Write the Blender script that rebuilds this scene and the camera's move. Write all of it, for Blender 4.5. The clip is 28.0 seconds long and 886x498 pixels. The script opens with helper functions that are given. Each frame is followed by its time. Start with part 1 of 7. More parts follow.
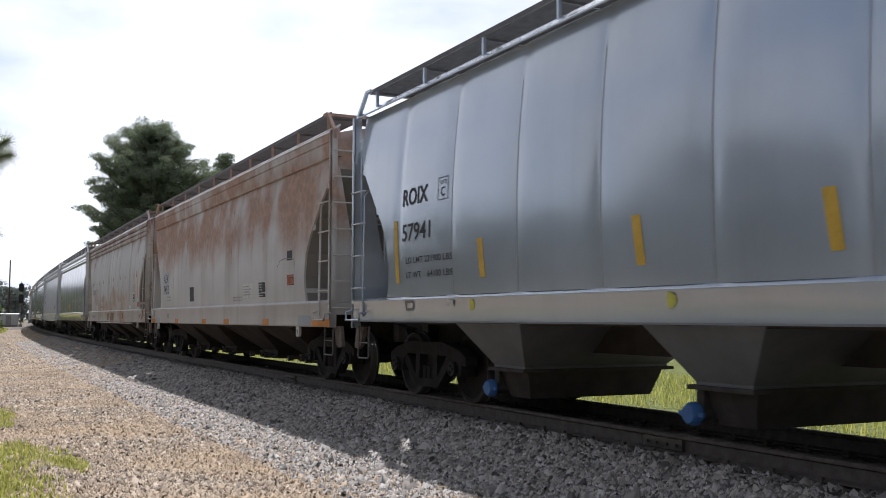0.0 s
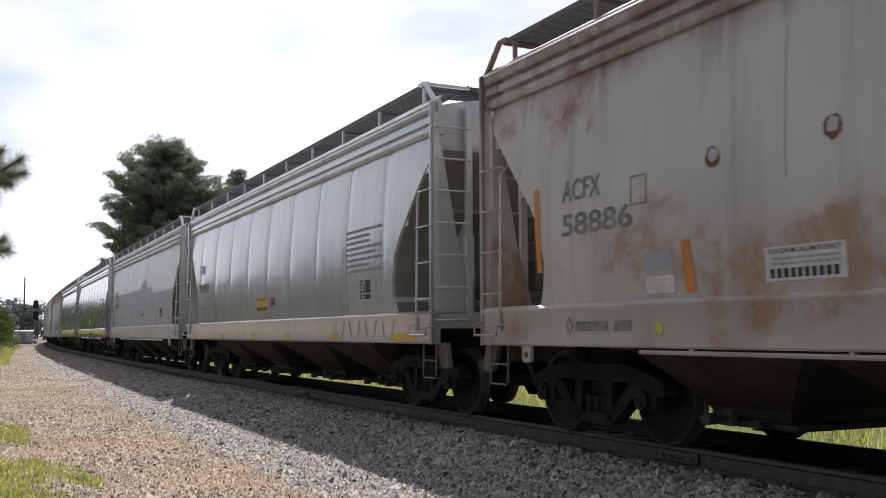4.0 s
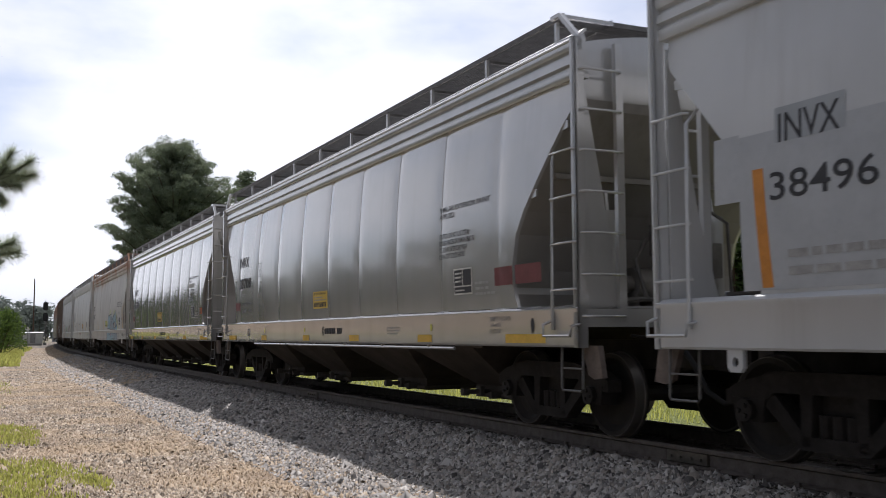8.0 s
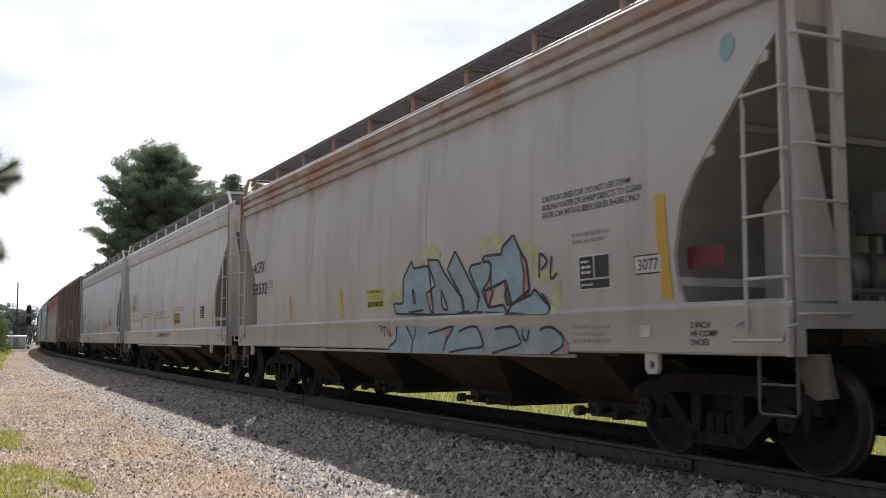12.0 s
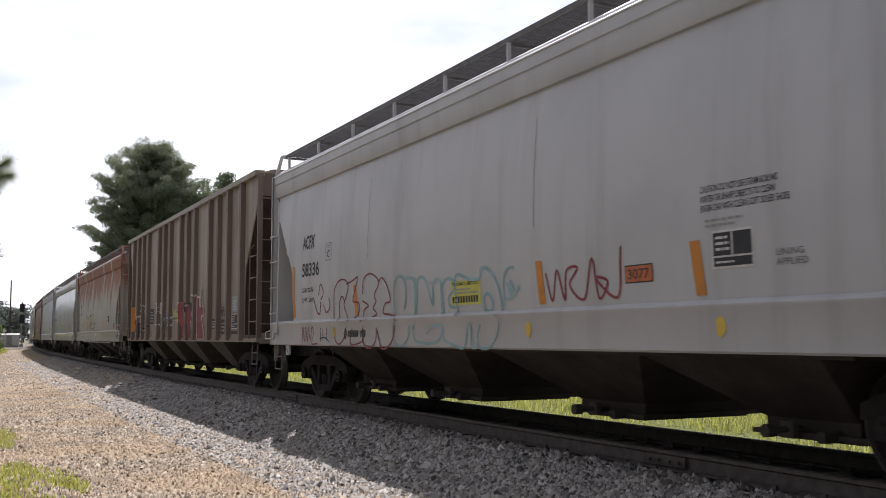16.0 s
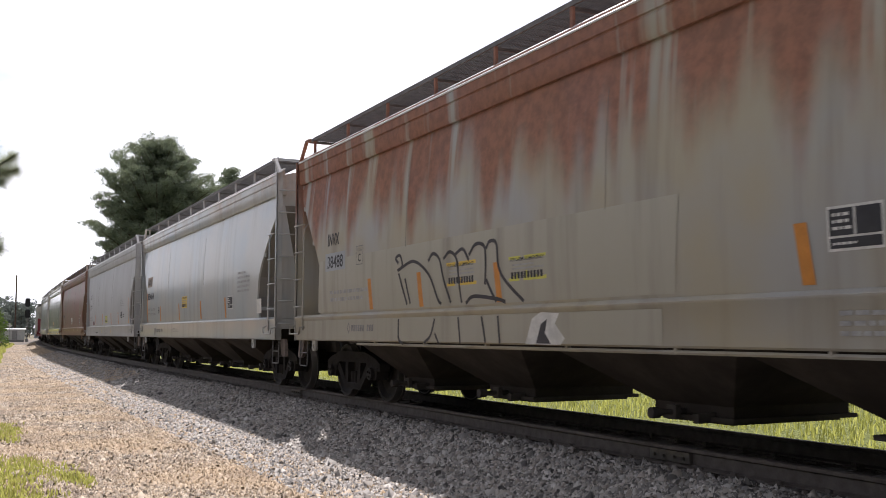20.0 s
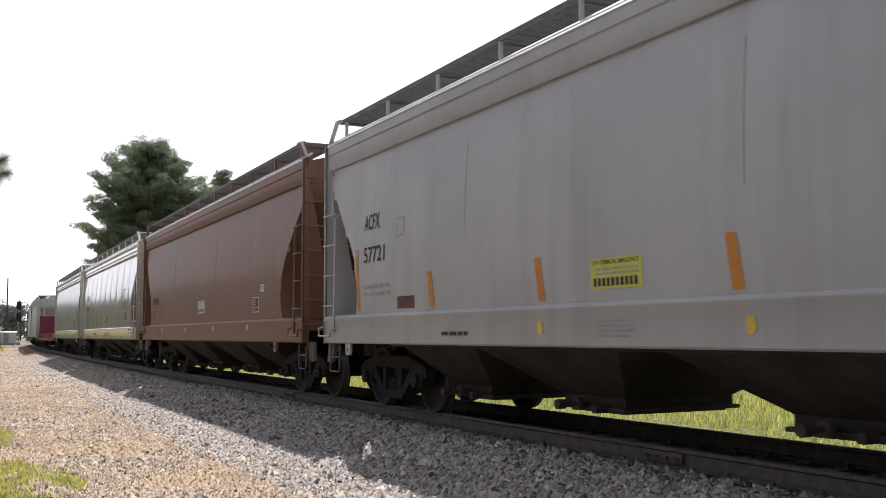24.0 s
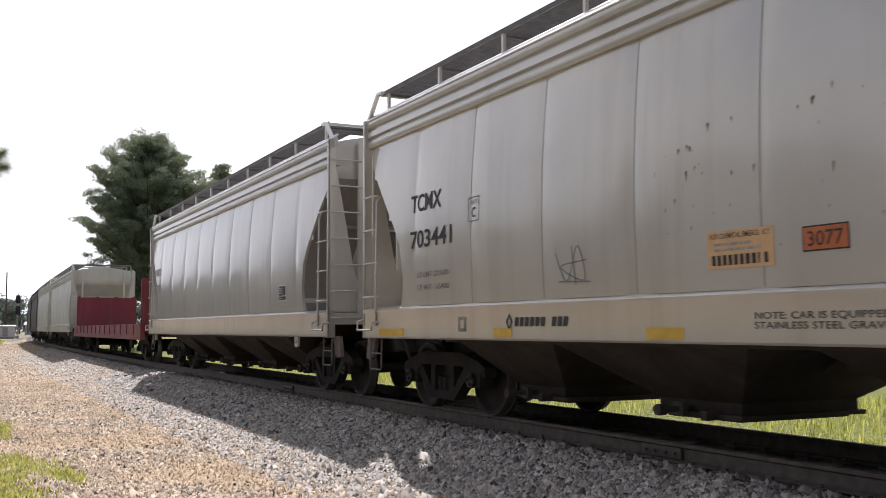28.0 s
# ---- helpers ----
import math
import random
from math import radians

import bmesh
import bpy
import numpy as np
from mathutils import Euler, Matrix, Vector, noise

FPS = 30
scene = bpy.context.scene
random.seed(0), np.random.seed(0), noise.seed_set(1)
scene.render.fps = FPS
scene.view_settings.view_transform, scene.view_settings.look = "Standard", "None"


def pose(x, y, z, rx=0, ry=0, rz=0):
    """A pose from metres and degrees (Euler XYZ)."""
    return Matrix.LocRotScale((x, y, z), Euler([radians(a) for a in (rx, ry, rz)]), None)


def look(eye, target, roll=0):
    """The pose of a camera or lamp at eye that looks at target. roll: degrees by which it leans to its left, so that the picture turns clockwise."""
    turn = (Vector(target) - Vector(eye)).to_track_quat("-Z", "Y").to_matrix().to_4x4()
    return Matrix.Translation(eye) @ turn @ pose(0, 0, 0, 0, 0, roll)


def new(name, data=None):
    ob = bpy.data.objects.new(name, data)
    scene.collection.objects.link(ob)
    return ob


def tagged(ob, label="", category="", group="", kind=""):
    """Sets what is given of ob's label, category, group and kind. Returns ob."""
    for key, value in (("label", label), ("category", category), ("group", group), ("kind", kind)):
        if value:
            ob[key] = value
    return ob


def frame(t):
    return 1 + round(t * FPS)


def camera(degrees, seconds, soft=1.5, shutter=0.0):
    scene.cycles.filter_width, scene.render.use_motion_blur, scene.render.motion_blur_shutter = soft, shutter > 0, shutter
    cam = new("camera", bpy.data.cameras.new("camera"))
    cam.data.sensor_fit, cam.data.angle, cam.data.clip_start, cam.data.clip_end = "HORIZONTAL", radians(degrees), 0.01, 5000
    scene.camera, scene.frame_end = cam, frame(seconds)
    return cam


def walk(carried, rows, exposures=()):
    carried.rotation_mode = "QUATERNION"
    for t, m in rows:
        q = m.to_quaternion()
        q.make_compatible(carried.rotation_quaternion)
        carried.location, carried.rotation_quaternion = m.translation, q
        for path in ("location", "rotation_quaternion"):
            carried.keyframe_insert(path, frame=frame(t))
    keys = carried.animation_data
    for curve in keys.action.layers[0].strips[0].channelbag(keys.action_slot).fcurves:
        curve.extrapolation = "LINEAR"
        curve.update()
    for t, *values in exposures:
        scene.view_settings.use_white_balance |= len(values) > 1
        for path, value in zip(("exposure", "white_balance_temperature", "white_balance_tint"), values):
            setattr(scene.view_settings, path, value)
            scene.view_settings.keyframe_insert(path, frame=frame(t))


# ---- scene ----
# ---- camera ----
SPAN = 28.0
EYE = (0.0, 0.0, 1.126)
cam = camera(48.03, SPAN, 0.7, 0.1)
PATH = [(t, pose(*EYE, 90 + pitch, roll, yaw)) for t, yaw, pitch, roll in (
    (0, -1.223, 4.007, -0.115), (0.5, -1.198, 4.035, -0.144), (1, -1.268, 4.221, -0.134), (1.5, -1.113, 4.376, -0.099),
    (2, -0.865, 4.526, -0.071), (2.5, -0.609, 4.672, 0.078), (3, -0.422, 4.831, 0.165), (3.5, -0.463, 4.848, 0.223),
    (4, -0.487, 4.837, 0.223), (4.5, -0.407, 4.803, 0.229), (6.5, -0.183, 4.908, 0.253), (7, -0.227, 4.91, 0.268),
    (7.5, -0.128, 4.977, 0.247), (8, 0, 4.894, 0.312), (8.5, -0.113, 4.985, 0.265), (9, -0.2, 5.05, 0.311),
    (9.5, -0.082, 5.077, 0.262), (10, -0.152, 4.991, 0.283), (10.5, -0.363, 5.015, 0.268), (11, -0.541, 5.054, 0.276),
    (11.5, -0.631, 5.112, 0.25), (12, -0.821, 5.14, 0.196), (12.5, -0.73, 5.065, 0.246), (14.5, -0.84, 4.883, 0.244),
    (15, -0.992, 4.928, 0.189), (15.5, -1.1, 5.026, 0.177), (16, -1.151, 5.051, 0.165), (16.5, -1.278, 5.062, 0.154),
    (17, -1.434, 5.035, 0.104), (17.5, -1.381, 4.987, 0.081), (18, -1.251, 4.912, 0.122), (18.5, -1.158, 4.863, 0.118),
    (19, -1.054, 4.803, 0.109), (19.5, -0.953, 4.798, 0.143), (20, -0.892, 4.771, 0.115), (20.5, -0.863, 4.764, 0.179),
    (22.5, -0.811, 4.725, 0.219), (23, -0.931, 4.655, 0.286), (23.5, -1.081, 4.707, 0.267), (24, -1.309, 4.87, 0.297),
    (24.5, -1.378, 4.782, 0.303), (25, -1.389, 4.79, 0.279), (25.5, -1.484, 4.854, 0.247), (26, -1.394, 4.96, 0.269),
    (26.5, -1.296, 4.877, 0.251), (27, -1.316, 4.868, 0.168), (27.5, -1.319, 4.706, 0.198), (28, -1.361, 4.542, 0.222),
)]
# exposure in stops, colour temperature and tint: the picture grows brighter and warmer as the sun comes out
EXPOSURES = [(0.0, -0.58, 5950, 15), (4.0, -0.6, 6050, 16), (8.0, -0.7, 6050, 16), (12.0, -0.53, 6150, 17), (16.0, -0.48, 6200, 17), (20.0, -0.28, 6250, 18), (28.0, -0.22, 6250, 18)]
walk(cam, PATH, EXPOSURES)

# ---- light ----
world = bpy.data.worlds.new("sky")
scene.world = world
world.use_nodes = True
SUN_DIRECTION = Vector((-0.155, 0.936, 1.0)).normalized()   # towards the sun
sun_data = bpy.data.lights.new("sun", "SUN")
sun_data.energy, sun_data.angle, sun_data.color = 6.5, radians(0.6), (1.0, 0.95, 0.87)
sun = new("sun", sun_data)
sun.matrix_world = look((30, 10, 60), Vector((30, 10, 60)) - SUN_DIRECTION)


def build_sky():
    nt = world.node_tree
    nt.nodes.clear()
    out = nt.nodes.new("ShaderNodeOutputWorld")
    bg = nt.nodes.new("ShaderNodeBackground")
    sky = nt.nodes.new("ShaderNodeTexSky")
    sky.sky_type, sky.sun_disc = "NISHITA", False
    sky.sun_elevation = math.asin(SUN_DIRECTION.z)
    sky.sun_rotation = math.atan2(SUN_DIRECTION.x, SUN_DIRECTION.y)
    sky.air_density, sky.dust_density, sky.ozone_density = 1.0, 2.0, 1.0
    co = nt.nodes.new("ShaderNodeTexCoord")
    mp = nt.nodes.new("ShaderNodeMapping")
    mp.inputs["Scale"].default_value = (1.6, 1.6, 4.0)
    nz = nt.nodes.new("ShaderNodeTexNoise")
    nz.inputs["Scale"].default_value, nz.inputs["Detail"].default_value, nz.inputs["Roughness"].default_value = 1.7, 7.0, 0.52
    ramp = nt.nodes.new("ShaderNodeMapRange")
    ramp.inputs["From Min"].default_value, ramp.inputs["From Max"].default_value = 0.33, 0.53
    mix = nt.nodes.new("ShaderNodeMix")
    mix.data_type = "RGBA"
    grey = nt.nodes.new("ShaderNodeRGBToBW")
    nt.links.new(sky.outputs["Color"], grey.inputs["Color"])
    gain = nt.nodes.new("ShaderNodeMath")
    gain.operation = "MULTIPLY_ADD"
    gain.inputs[1].default_value, gain.inputs[2].default_value = 1.5, 4.5
    nt.links.new(grey.outputs["Val"], gain.inputs[0])
    haze = nt.nodes.new("ShaderNodeMix")
    haze.data_type, haze.blend_type = "RGBA", "MULTIPLY"
    haze.inputs["Factor"].default_value = 1.0
    haze.inputs["B"].default_value = (0.985, 1.0, 1.01, 1)
    nt.links.new(gain.outputs[0], haze.inputs["A"])
    nt.links.new(haze.outputs["Result"], mix.inputs["B"])
    nt.links.new(co.outputs["Generated"], mp.inputs["Vector"])
    nt.links.new(mp.outputs["Vector"], nz.inputs["Vector"])
    nt.links.new(nz.outputs["Fac"], ramp.inputs["Value"])
    nt.links.new(ramp.outputs["Result"], mix.inputs["Factor"])
    clear = nt.nodes.new("ShaderNodeMix")
    clear.data_type, clear.blend_type = "RGBA", "MULTIPLY"
    clear.inputs["Factor"].default_value = 1.0
    clear.inputs["B"].default_value = (1.2, 1.31, 1.42, 1)
    nt.links.new(sky.outputs["Color"], clear.inputs["A"])
    nt.links.new(clear.outputs["Result"], mix.inputs["A"])
    nt.links.new(mix.outputs["Result"], bg.inputs["Color"])
    bg.inputs["Strength"].default_value = 0.1
    nt.links.new(bg.outputs["Background"], out.inputs["Surface"])


build_sky()
scene.view_settings.exposure = 0.0

# ---- materials ----


class Nodes:
    """A node material under construction."""

    def __init__(self, name):
        self.mat = bpy.data.materials.new(name)
        self.mat.use_nodes = True
        self.nt = self.mat.node_tree
        self.bsdf = self.nt.nodes["Principled BSDF"]
        co = self.nt.nodes.new("ShaderNodeTexCoord")
        self.obj = co.outputs["Object"]

    def put(self, socket, value):
        if isinstance(value, bpy.types.NodeSocket):
            self.nt.links.new(value, socket)
        elif isinstance(value, tuple) and len(value) == 3 and socket.type == "RGBA":
            socket.default_value = (*value, 1)
        else:
            socket.default_value = value

    def noise(self, scale, detail=4.0, rough=0.55, stretch=(1, 1, 1), shift=(0, 0, 0), where=None):
        mp = self.nt.nodes.new("ShaderNodeMapping")
        mp.inputs["Scale"].default_value, mp.inputs["Location"].default_value = stretch, shift
        self.nt.links.new(where or self.obj, mp.inputs["Vector"])
        nz = self.nt.nodes.new("ShaderNodeTexNoise")
        nz.inputs["Scale"].default_value, nz.inputs["Detail"].default_value, nz.inputs["Roughness"].default_value = scale, detail, rough
        self.nt.links.new(mp.outputs["Vector"], nz.inputs["Vector"])
        return nz.outputs["Fac"]

    def voronoi(self, scale, out="Distance", stretch=(1, 1, 1)):
        mp = self.nt.nodes.new("ShaderNodeMapping")
        mp.inputs["Scale"].default_value = stretch
        self.nt.links.new(self.obj, mp.inputs["Vector"])
        v = self.nt.nodes.new("ShaderNodeTexVoronoi")
        v.inputs["Scale"].default_value = scale
        self.nt.links.new(mp.outputs["Vector"], v.inputs["Vector"])
        return v.outputs[out]

    def math(self, op, a, b=0.0, c=0.0):
        m = self.nt.nodes.new("ShaderNodeMath")
        m.operation = op
        for i, v in enumerate((a, b, c)):
            self.put(m.inputs[i], v)
        return m.outputs[0]

    def ramp(self, value, lo, hi, a=0.0, b=1.0):
        r = self.nt.nodes.new("ShaderNodeMapRange")
        r.interpolation_type = "SMOOTHSTEP"
        for k, v in (("Value", value), ("From Min", lo), ("From Max", hi), ("To Min", a), ("To Max", b)):
            self.put(r.inputs[k], v)
        return r.outputs["Result"]

    def mix(self, fac, a, b):
        m = self.nt.nodes.new("ShaderNodeMix")
        m.data_type = "RGBA"
        self.put(m.inputs["Factor"], fac)
        self.put(m.inputs["A"], a)
        self.put(m.inputs["B"], b)
        return m.outputs["Result"]

    def axis(self, which):
        s = self.nt.nodes.new("ShaderNodeSeparateXYZ")
        self.nt.links.new(self.obj, s.inputs[0])
        return s.outputs[which]

    def attribute(self, name):
        a = self.nt.nodes.new("ShaderNodeAttribute")
        a.attribute_name = name
        return a.outputs["Fac"]

    def chance(self):
        return self.nt.nodes.new("ShaderNodeObjectInfo").outputs["Random"]

    def island(self):
        return self.nt.nodes.new("ShaderNodeNewGeometry").outputs["Random Per Island"]

    def bump(self, height, strength, distance=0.01):
        b = self.nt.nodes.new("ShaderNodeBump")
        b.inputs["Strength"].default_value, b.inputs["Distance"].default_value = strength, distance
        self.nt.links.new(height, b.inputs["Height"])
        self.nt.links.new(b.outputs["Normal"], self.bsdf.inputs["Normal"])

    def done(self, colour, rough=0.6, metal=0.0, spec=0.5):
        self.put(self.bsdf.inputs["Base Color"], colour)
        self.put(self.bsdf.inputs["Roughness"], rough)
        self.put(self.bsdf.inputs["Metallic"], metal)
        self.put(self.bsdf.inputs["Specular IOR Level"], spec)
        return self.mat


def paint(name, base, dirt=(0.16, 0.13, 0.10), grime=0.35, rough=0.42, rust=None, low_rust=0.0, rust_colour=(0.23, 0.085, 0.045), seed=0.0, tone2=None, gloss=0.0, metal=0.0):
    """Car paint with streaks, grime and, if wanted, rust: (kind, level, spread)."""
    n = Nodes(name)
    z = n.axis("Z")
    large = n.noise(0.55, 4, 0.55, shift=(seed, 3.1, seed * 0.7))
    fine = n.noise(7.0, 5, 0.65, shift=(seed, 0, 0))
    streak = n.noise(2.6, 4, 0.6, stretch=(1, 1, 0.07), shift=(seed * 1.7, 0, 0))
    col = n.mix(n.ramp(large, 0.35, 0.7), base, tone2 or tuple(c * 0.86 for c in base))
    wash = n.math("MULTIPLY", n.ramp(streak, 0.48, 0.78), grime)
    col = n.mix(wash, col, dirt)
    low = n.math("MULTIPLY", n.ramp(n.math("ADD", z, n.math("MULTIPLY", large, -1.6)), 1.9, -0.1), grime * 0.9)
    col = n.mix(low, col, tuple(0.5 * (a + b) for a, b in zip(dirt, base)))
    r = n.math("ADD", rough, n.math("MULTIPLY", fine, 0.16 - 0.12 * gloss))
    if rust:
        kind, level, spread = rust
        if kind == "top":
            m = n.math("ADD", n.math("ADD", z, n.math("MULTIPLY", n.noise(0.55, 5, 0.55, stretch=(1, 1, 0.8), shift=(seed, 1, 2)), spread)),
                       n.math("MULTIPLY", streak, spread * 0.6))
            mask = n.ramp(m, level, level + 1.0)
            soft = n.ramp(n.noise(0.9, 3, 0.5, stretch=(1, 1, 0.9), shift=(0, seed, 5)), 0.28, 0.55)
        elif kind == "drip":
            col_noise = n.noise(1.0, 2, 0.5, stretch=(1.25, 0.0, 0.0), shift=(seed, 0, 0))
            m = n.math("ADD", n.math("ADD", z, n.math("MULTIPLY", col_noise, spread)), n.math("MULTIPLY", n.noise(3.0, 5, 0.6, stretch=(1, 1, 0.3)), 0.7))
            mask = n.ramp(m, level, level + 0.9)
            soft = n.ramp(n.noise(2.2, 4, 0.6, stretch=(1.0, 0.2, 0.06), shift=(seed, 2, 0)), 0.33, 0.47)
        else:
            m = n.noise(0.75, 7, 0.66, stretch=(1, 1, 0.75), shift=(seed, seed, 1))
            mask = n.ramp(n.math("ADD", m, n.math("MULTIPLY", z, spread)), level, level + 0.12)
            soft = n.ramp(n.noise(3.5, 6, 0.7, shift=(seed, 0, 9)), 0.25, 0.65)
        mask = n.math("MULTIPLY", mask, soft)
        shade = n.mix(n.ramp(fine, 0.3, 0.7), rust_colour, tuple(min(1, c * 1.7) for c in rust_colour))
        col = n.mix(n.math("MULTIPLY", mask, 0.86), col, shade)
        r = n.math("ADD", r, n.math("MULTIPLY", mask, 0.3))
    if low_rust:
        # stains that spread from the lower half of the side
        m = n.math("SUBTRACT", n.noise(0.55, 6, 0.62, stretch=(1, 1, 1.5), shift=(seed + 4, 2, 7)), n.math("MULTIPLY", n.ramp(z, 1.5, 2.9), 0.16))
        mask = n.math("MULTIPLY", n.ramp(m, 0.45, 0.58), n.ramp(n.noise(2.4, 6, 0.7, stretch=(1, 1, 0.6), shift=(0, seed, 3)), 0.33, 0.56))
        col = n.mix(n.math("MULTIPLY", mask, low_rust), col, n.mix(fine, (0.23, 0.12, 0.065), (0.42, 0.25, 0.12)))
        top = n.math("MULTIPLY", n.ramp(n.math("ADD", z, n.math("MULTIPLY", streak, 1.3)), 4.05, 4.7), n.ramp(n.noise(1.3, 5, 0.6, shift=(seed, 5, 1)), 0.3, 0.6))
        col = n.mix(n.math("MULTIPLY", top, low_rust), col, (0.19, 0.085, 0.06))
    n.bump(n.math("ADD", n.math("MULTIPLY", fine, 0.3), n.noise(1.4, 2, 0.5)), 0.10 * (1 - gloss) + 0.012, 0.02)
    n.bsdf.inputs["Coat Weight"].default_value = gloss
    n.bsdf.inputs["Coat Roughness"].default_value = 0.10
    return n.done(col, r, metal, 0.5 + 0.5 * gloss)


def plain(name, base, rough=0.6, metal=0.0, vary=0.25, scale=6.0, bump=0.2, spec=0.5):
    n = Nodes(name)
    a, b = n.noise(scale, 5, 0.6), n.noise(scale * 6, 3, 0.6)
    col = n.mix(n.ramp(a, 0.3, 0.7), base, tuple(c * (1 - vary) for c in base))
    col = n.mix(n.math("MULTIPLY", n.ramp(b, 0.45, 0.75), vary), col, tuple(c * 0.55 for c in base))
    n.bump(b, bump, 0.01)
    return n.done(col, n.math("ADD", rough, n.math("MULTIPLY", a, 0.12)), metal, spec)


def wheel_material():
    """Dull dark steel with a worn bright edge where the wheel runs."""
    n = Nodes("wheel_steel")
    x, z = n.axis("X"), n.axis("Z")
    r = n.math("SQRT", n.math("ADD", n.math("MULTIPLY", x, x), n.math("MULTIPLY", z, z)))
    worn = n.math("MULTIPLY", n.ramp(r, 0.440, 0.452), n.ramp(r, 0.475, 0.466))
    a = n.noise(7, 5, 0.6)
    col = n.mix(n.ramp(a, 0.3, 0.7), (0.028, 0.024, 0.022), (0.018, 0.016, 0.015))
    col = n.mix(worn, col, (0.15, 0.14, 0.132))
    n.bump(n.noise(40, 3, 0.6), 0.2, 0.01)
    return n.done(col, n.math("SUBTRACT", 0.68, n.math("MULTIPLY", worn, 0.3)), n.math("MULTIPLY", worn, 0.6), 0.25)


def ground_material():
    n = Nodes("gravel_and_grass")
    lat = n.attribute("lat")
    fine = n.noise(24, 4, 0.7)
    mid = n.noise(1.1, 5, 0.6)
    big = n.noise(0.16, 4, 0.55)
    cell = n.voronoi(17, "Color")
    sep = n.nt.nodes.new("ShaderNodeSeparateColor")
    n.nt.links.new(cell, sep.inputs[0])
    grain = n.math("ADD", n.math("MULTIPLY", sep.outputs[0], 0.6), n.math("MULTIPLY", fine, 0.4))
    stone = n.mix(n.ramp(grain, 0.15, 0.85), (0.085, 0.073, 0.06), (0.30, 0.265, 0.225))
    dust = n.mix(n.math("MULTIPLY", n.ramp(mid, 0.45, 0.68), 0.4), stone, (0.38, 0.30, 0.215))
    worn = n.math("MULTIPLY", n.ramp(lat, 3.6, 4.4), n.ramp(n.noise(0.5, 4, 0.6), 0.3, 0.6))
    dust = n.mix(n.math("MULTIPLY", worn, 0.35), dust, (0.38, 0.31, 0.23))
    # grass beside the track
    turf = n.mix(n.ramp(n.noise(9, 5, 0.7), 0.3, 0.7), (0.11, 0.13, 0.035), (0.24, 0.26, 0.075))
    soil = n.mix(n.ramp(fine, 0.3, 0.7), (0.20, 0.085, 0.05), (0.36, 0.19, 0.12))
    wobble = n.math("MULTIPLY", n.math("SUBTRACT", n.noise(0.35, 5, 0.65), 0.5), 4.2)
    left = n.ramp(n.math("ADD", lat, wobble), 6.3, 6.9)
    left = n.math("MULTIPLY", left, n.ramp(n.noise(0.3, 4, 0.6, shift=(7, 2, 0)), 0.5, 0.6))
    right = n.ramp(n.math("ADD", n.math("MULTIPLY", lat, -1), n.math("MULTIPLY", wobble, 0.4)), 2.6, 3.1)
    soil_mask = n.math("MULTIPLY", n.ramp(n.math("MULTIPLY", lat, -1), 3.6, 2.9), n.ramp(big, 0.40, 0.52))
    col = n.mix(left, dust, turf)
    col = n.mix(right, col, turf)
    col = n.mix(n.math("MULTIPLY", right, soil_mask), col, soil)
    # the bed is darker close to the rails
    dark_bed = n.ramp(n.math("ADD", n.math("ABSOLUTE", lat), n.math("MULTIPLY", n.noise(1.5, 3, 0.6), 0.5)), 1.75, 1.55)
    col = n.mix(n.math("MULTIPLY", dark_bed, 0.85), col, (0.11, 0.098, 0.088))
    h = n.math("ADD", n.math("MULTIPLY", n.voronoi(17), 1.0), n.math("MULTIPLY", fine, 0.5))
    n.bump(h, 0.9, 0.05)
    return n.done(col, 0.95, 0.0, 0.2)


def stone_material(name, dark, light, warm, dusty=None):
    n = Nodes(name)
    i = n.island()
    col = n.mix(i, dark, light)
    col = n.mix(n.math("MULTIPLY", n.ramp(n.math("FRACT", n.math("MULTIPLY", i, 37.0)), 0.55, 0.8), 0.5), col, warm)
    if dusty:
        col = n.mix(n.math("MULTIPLY", n.ramp(n.noise(0.45, 5, 0.62), 0.40, 0.60), 0.72), col, dusty)
        col = n.mix(n.math("MULTIPLY", n.ramp(n.noise(0.8, 4, 0.6, shift=(5, 1, 0)), 0.5, 0.68), 0.5), col, tuple(0.5 * c for c in warm))
    n.bump(n.noise(60, 3, 0.6), 0.4, 0.01)
    return n.done(col, 0.72, 0.0, 0.4)


def leaf_material(name, dark, light, through_light=0.25):
    n = Nodes(name)
    i = n.island()
    col = n.mix(i, dark, light)
    n.done(col, 0.7, 0.0, 0.25)
    tr = n.nt.nodes.new("ShaderNodeBsdfTranslucent")
    n.put(tr.inputs["Color"], n.mix(0.5, col, light))
    ms = n.nt.nodes.new("ShaderNodeMixShader")
    ms.inputs[0].default_value = through_light
    out = n.nt.nodes["Material Output"]
    n.nt.links.new(n.bsdf.outputs[0], ms.inputs[1])
    n.nt.links.new(tr.outputs[0], ms.inputs[2])
    n.nt.links.new(ms.outputs[0], out.inputs["Surface"])
    return n.mat


M_GROUND = ground_material()
M_BALLAST = stone_material("ballast_stone", (0.055, 0.050, 0.046), (0.56, 0.525, 0.48), (0.36, 0.305, 0.25))
M_DARK_BALLAST = stone_material("dark_ballast", (0.07, 0.062, 0.056), (0.22, 0.195, 0.18), (0.15, 0.115, 0.095))
M_PATH_STONE = stone_material("path_gravel", (0.07, 0.052, 0.038), (0.68, 0.565, 0.425), (0.46, 0.325, 0.20), (0.50, 0.36, 0.215))
M_RAIL = plain("rail_steel", (0.15, 0.125, 0.108), 0.6, 0.2, 0.4, 9)
M_RAIL_TOP = plain("polished_rail_head", (0.22, 0.20, 0.18), 0.35, 0.9, 0.2, 12)
M_SLEEPER = plain("creosoted_timber", (0.11, 0.094, 0.082), 0.85, 0, 0.4, 8, 0.6)
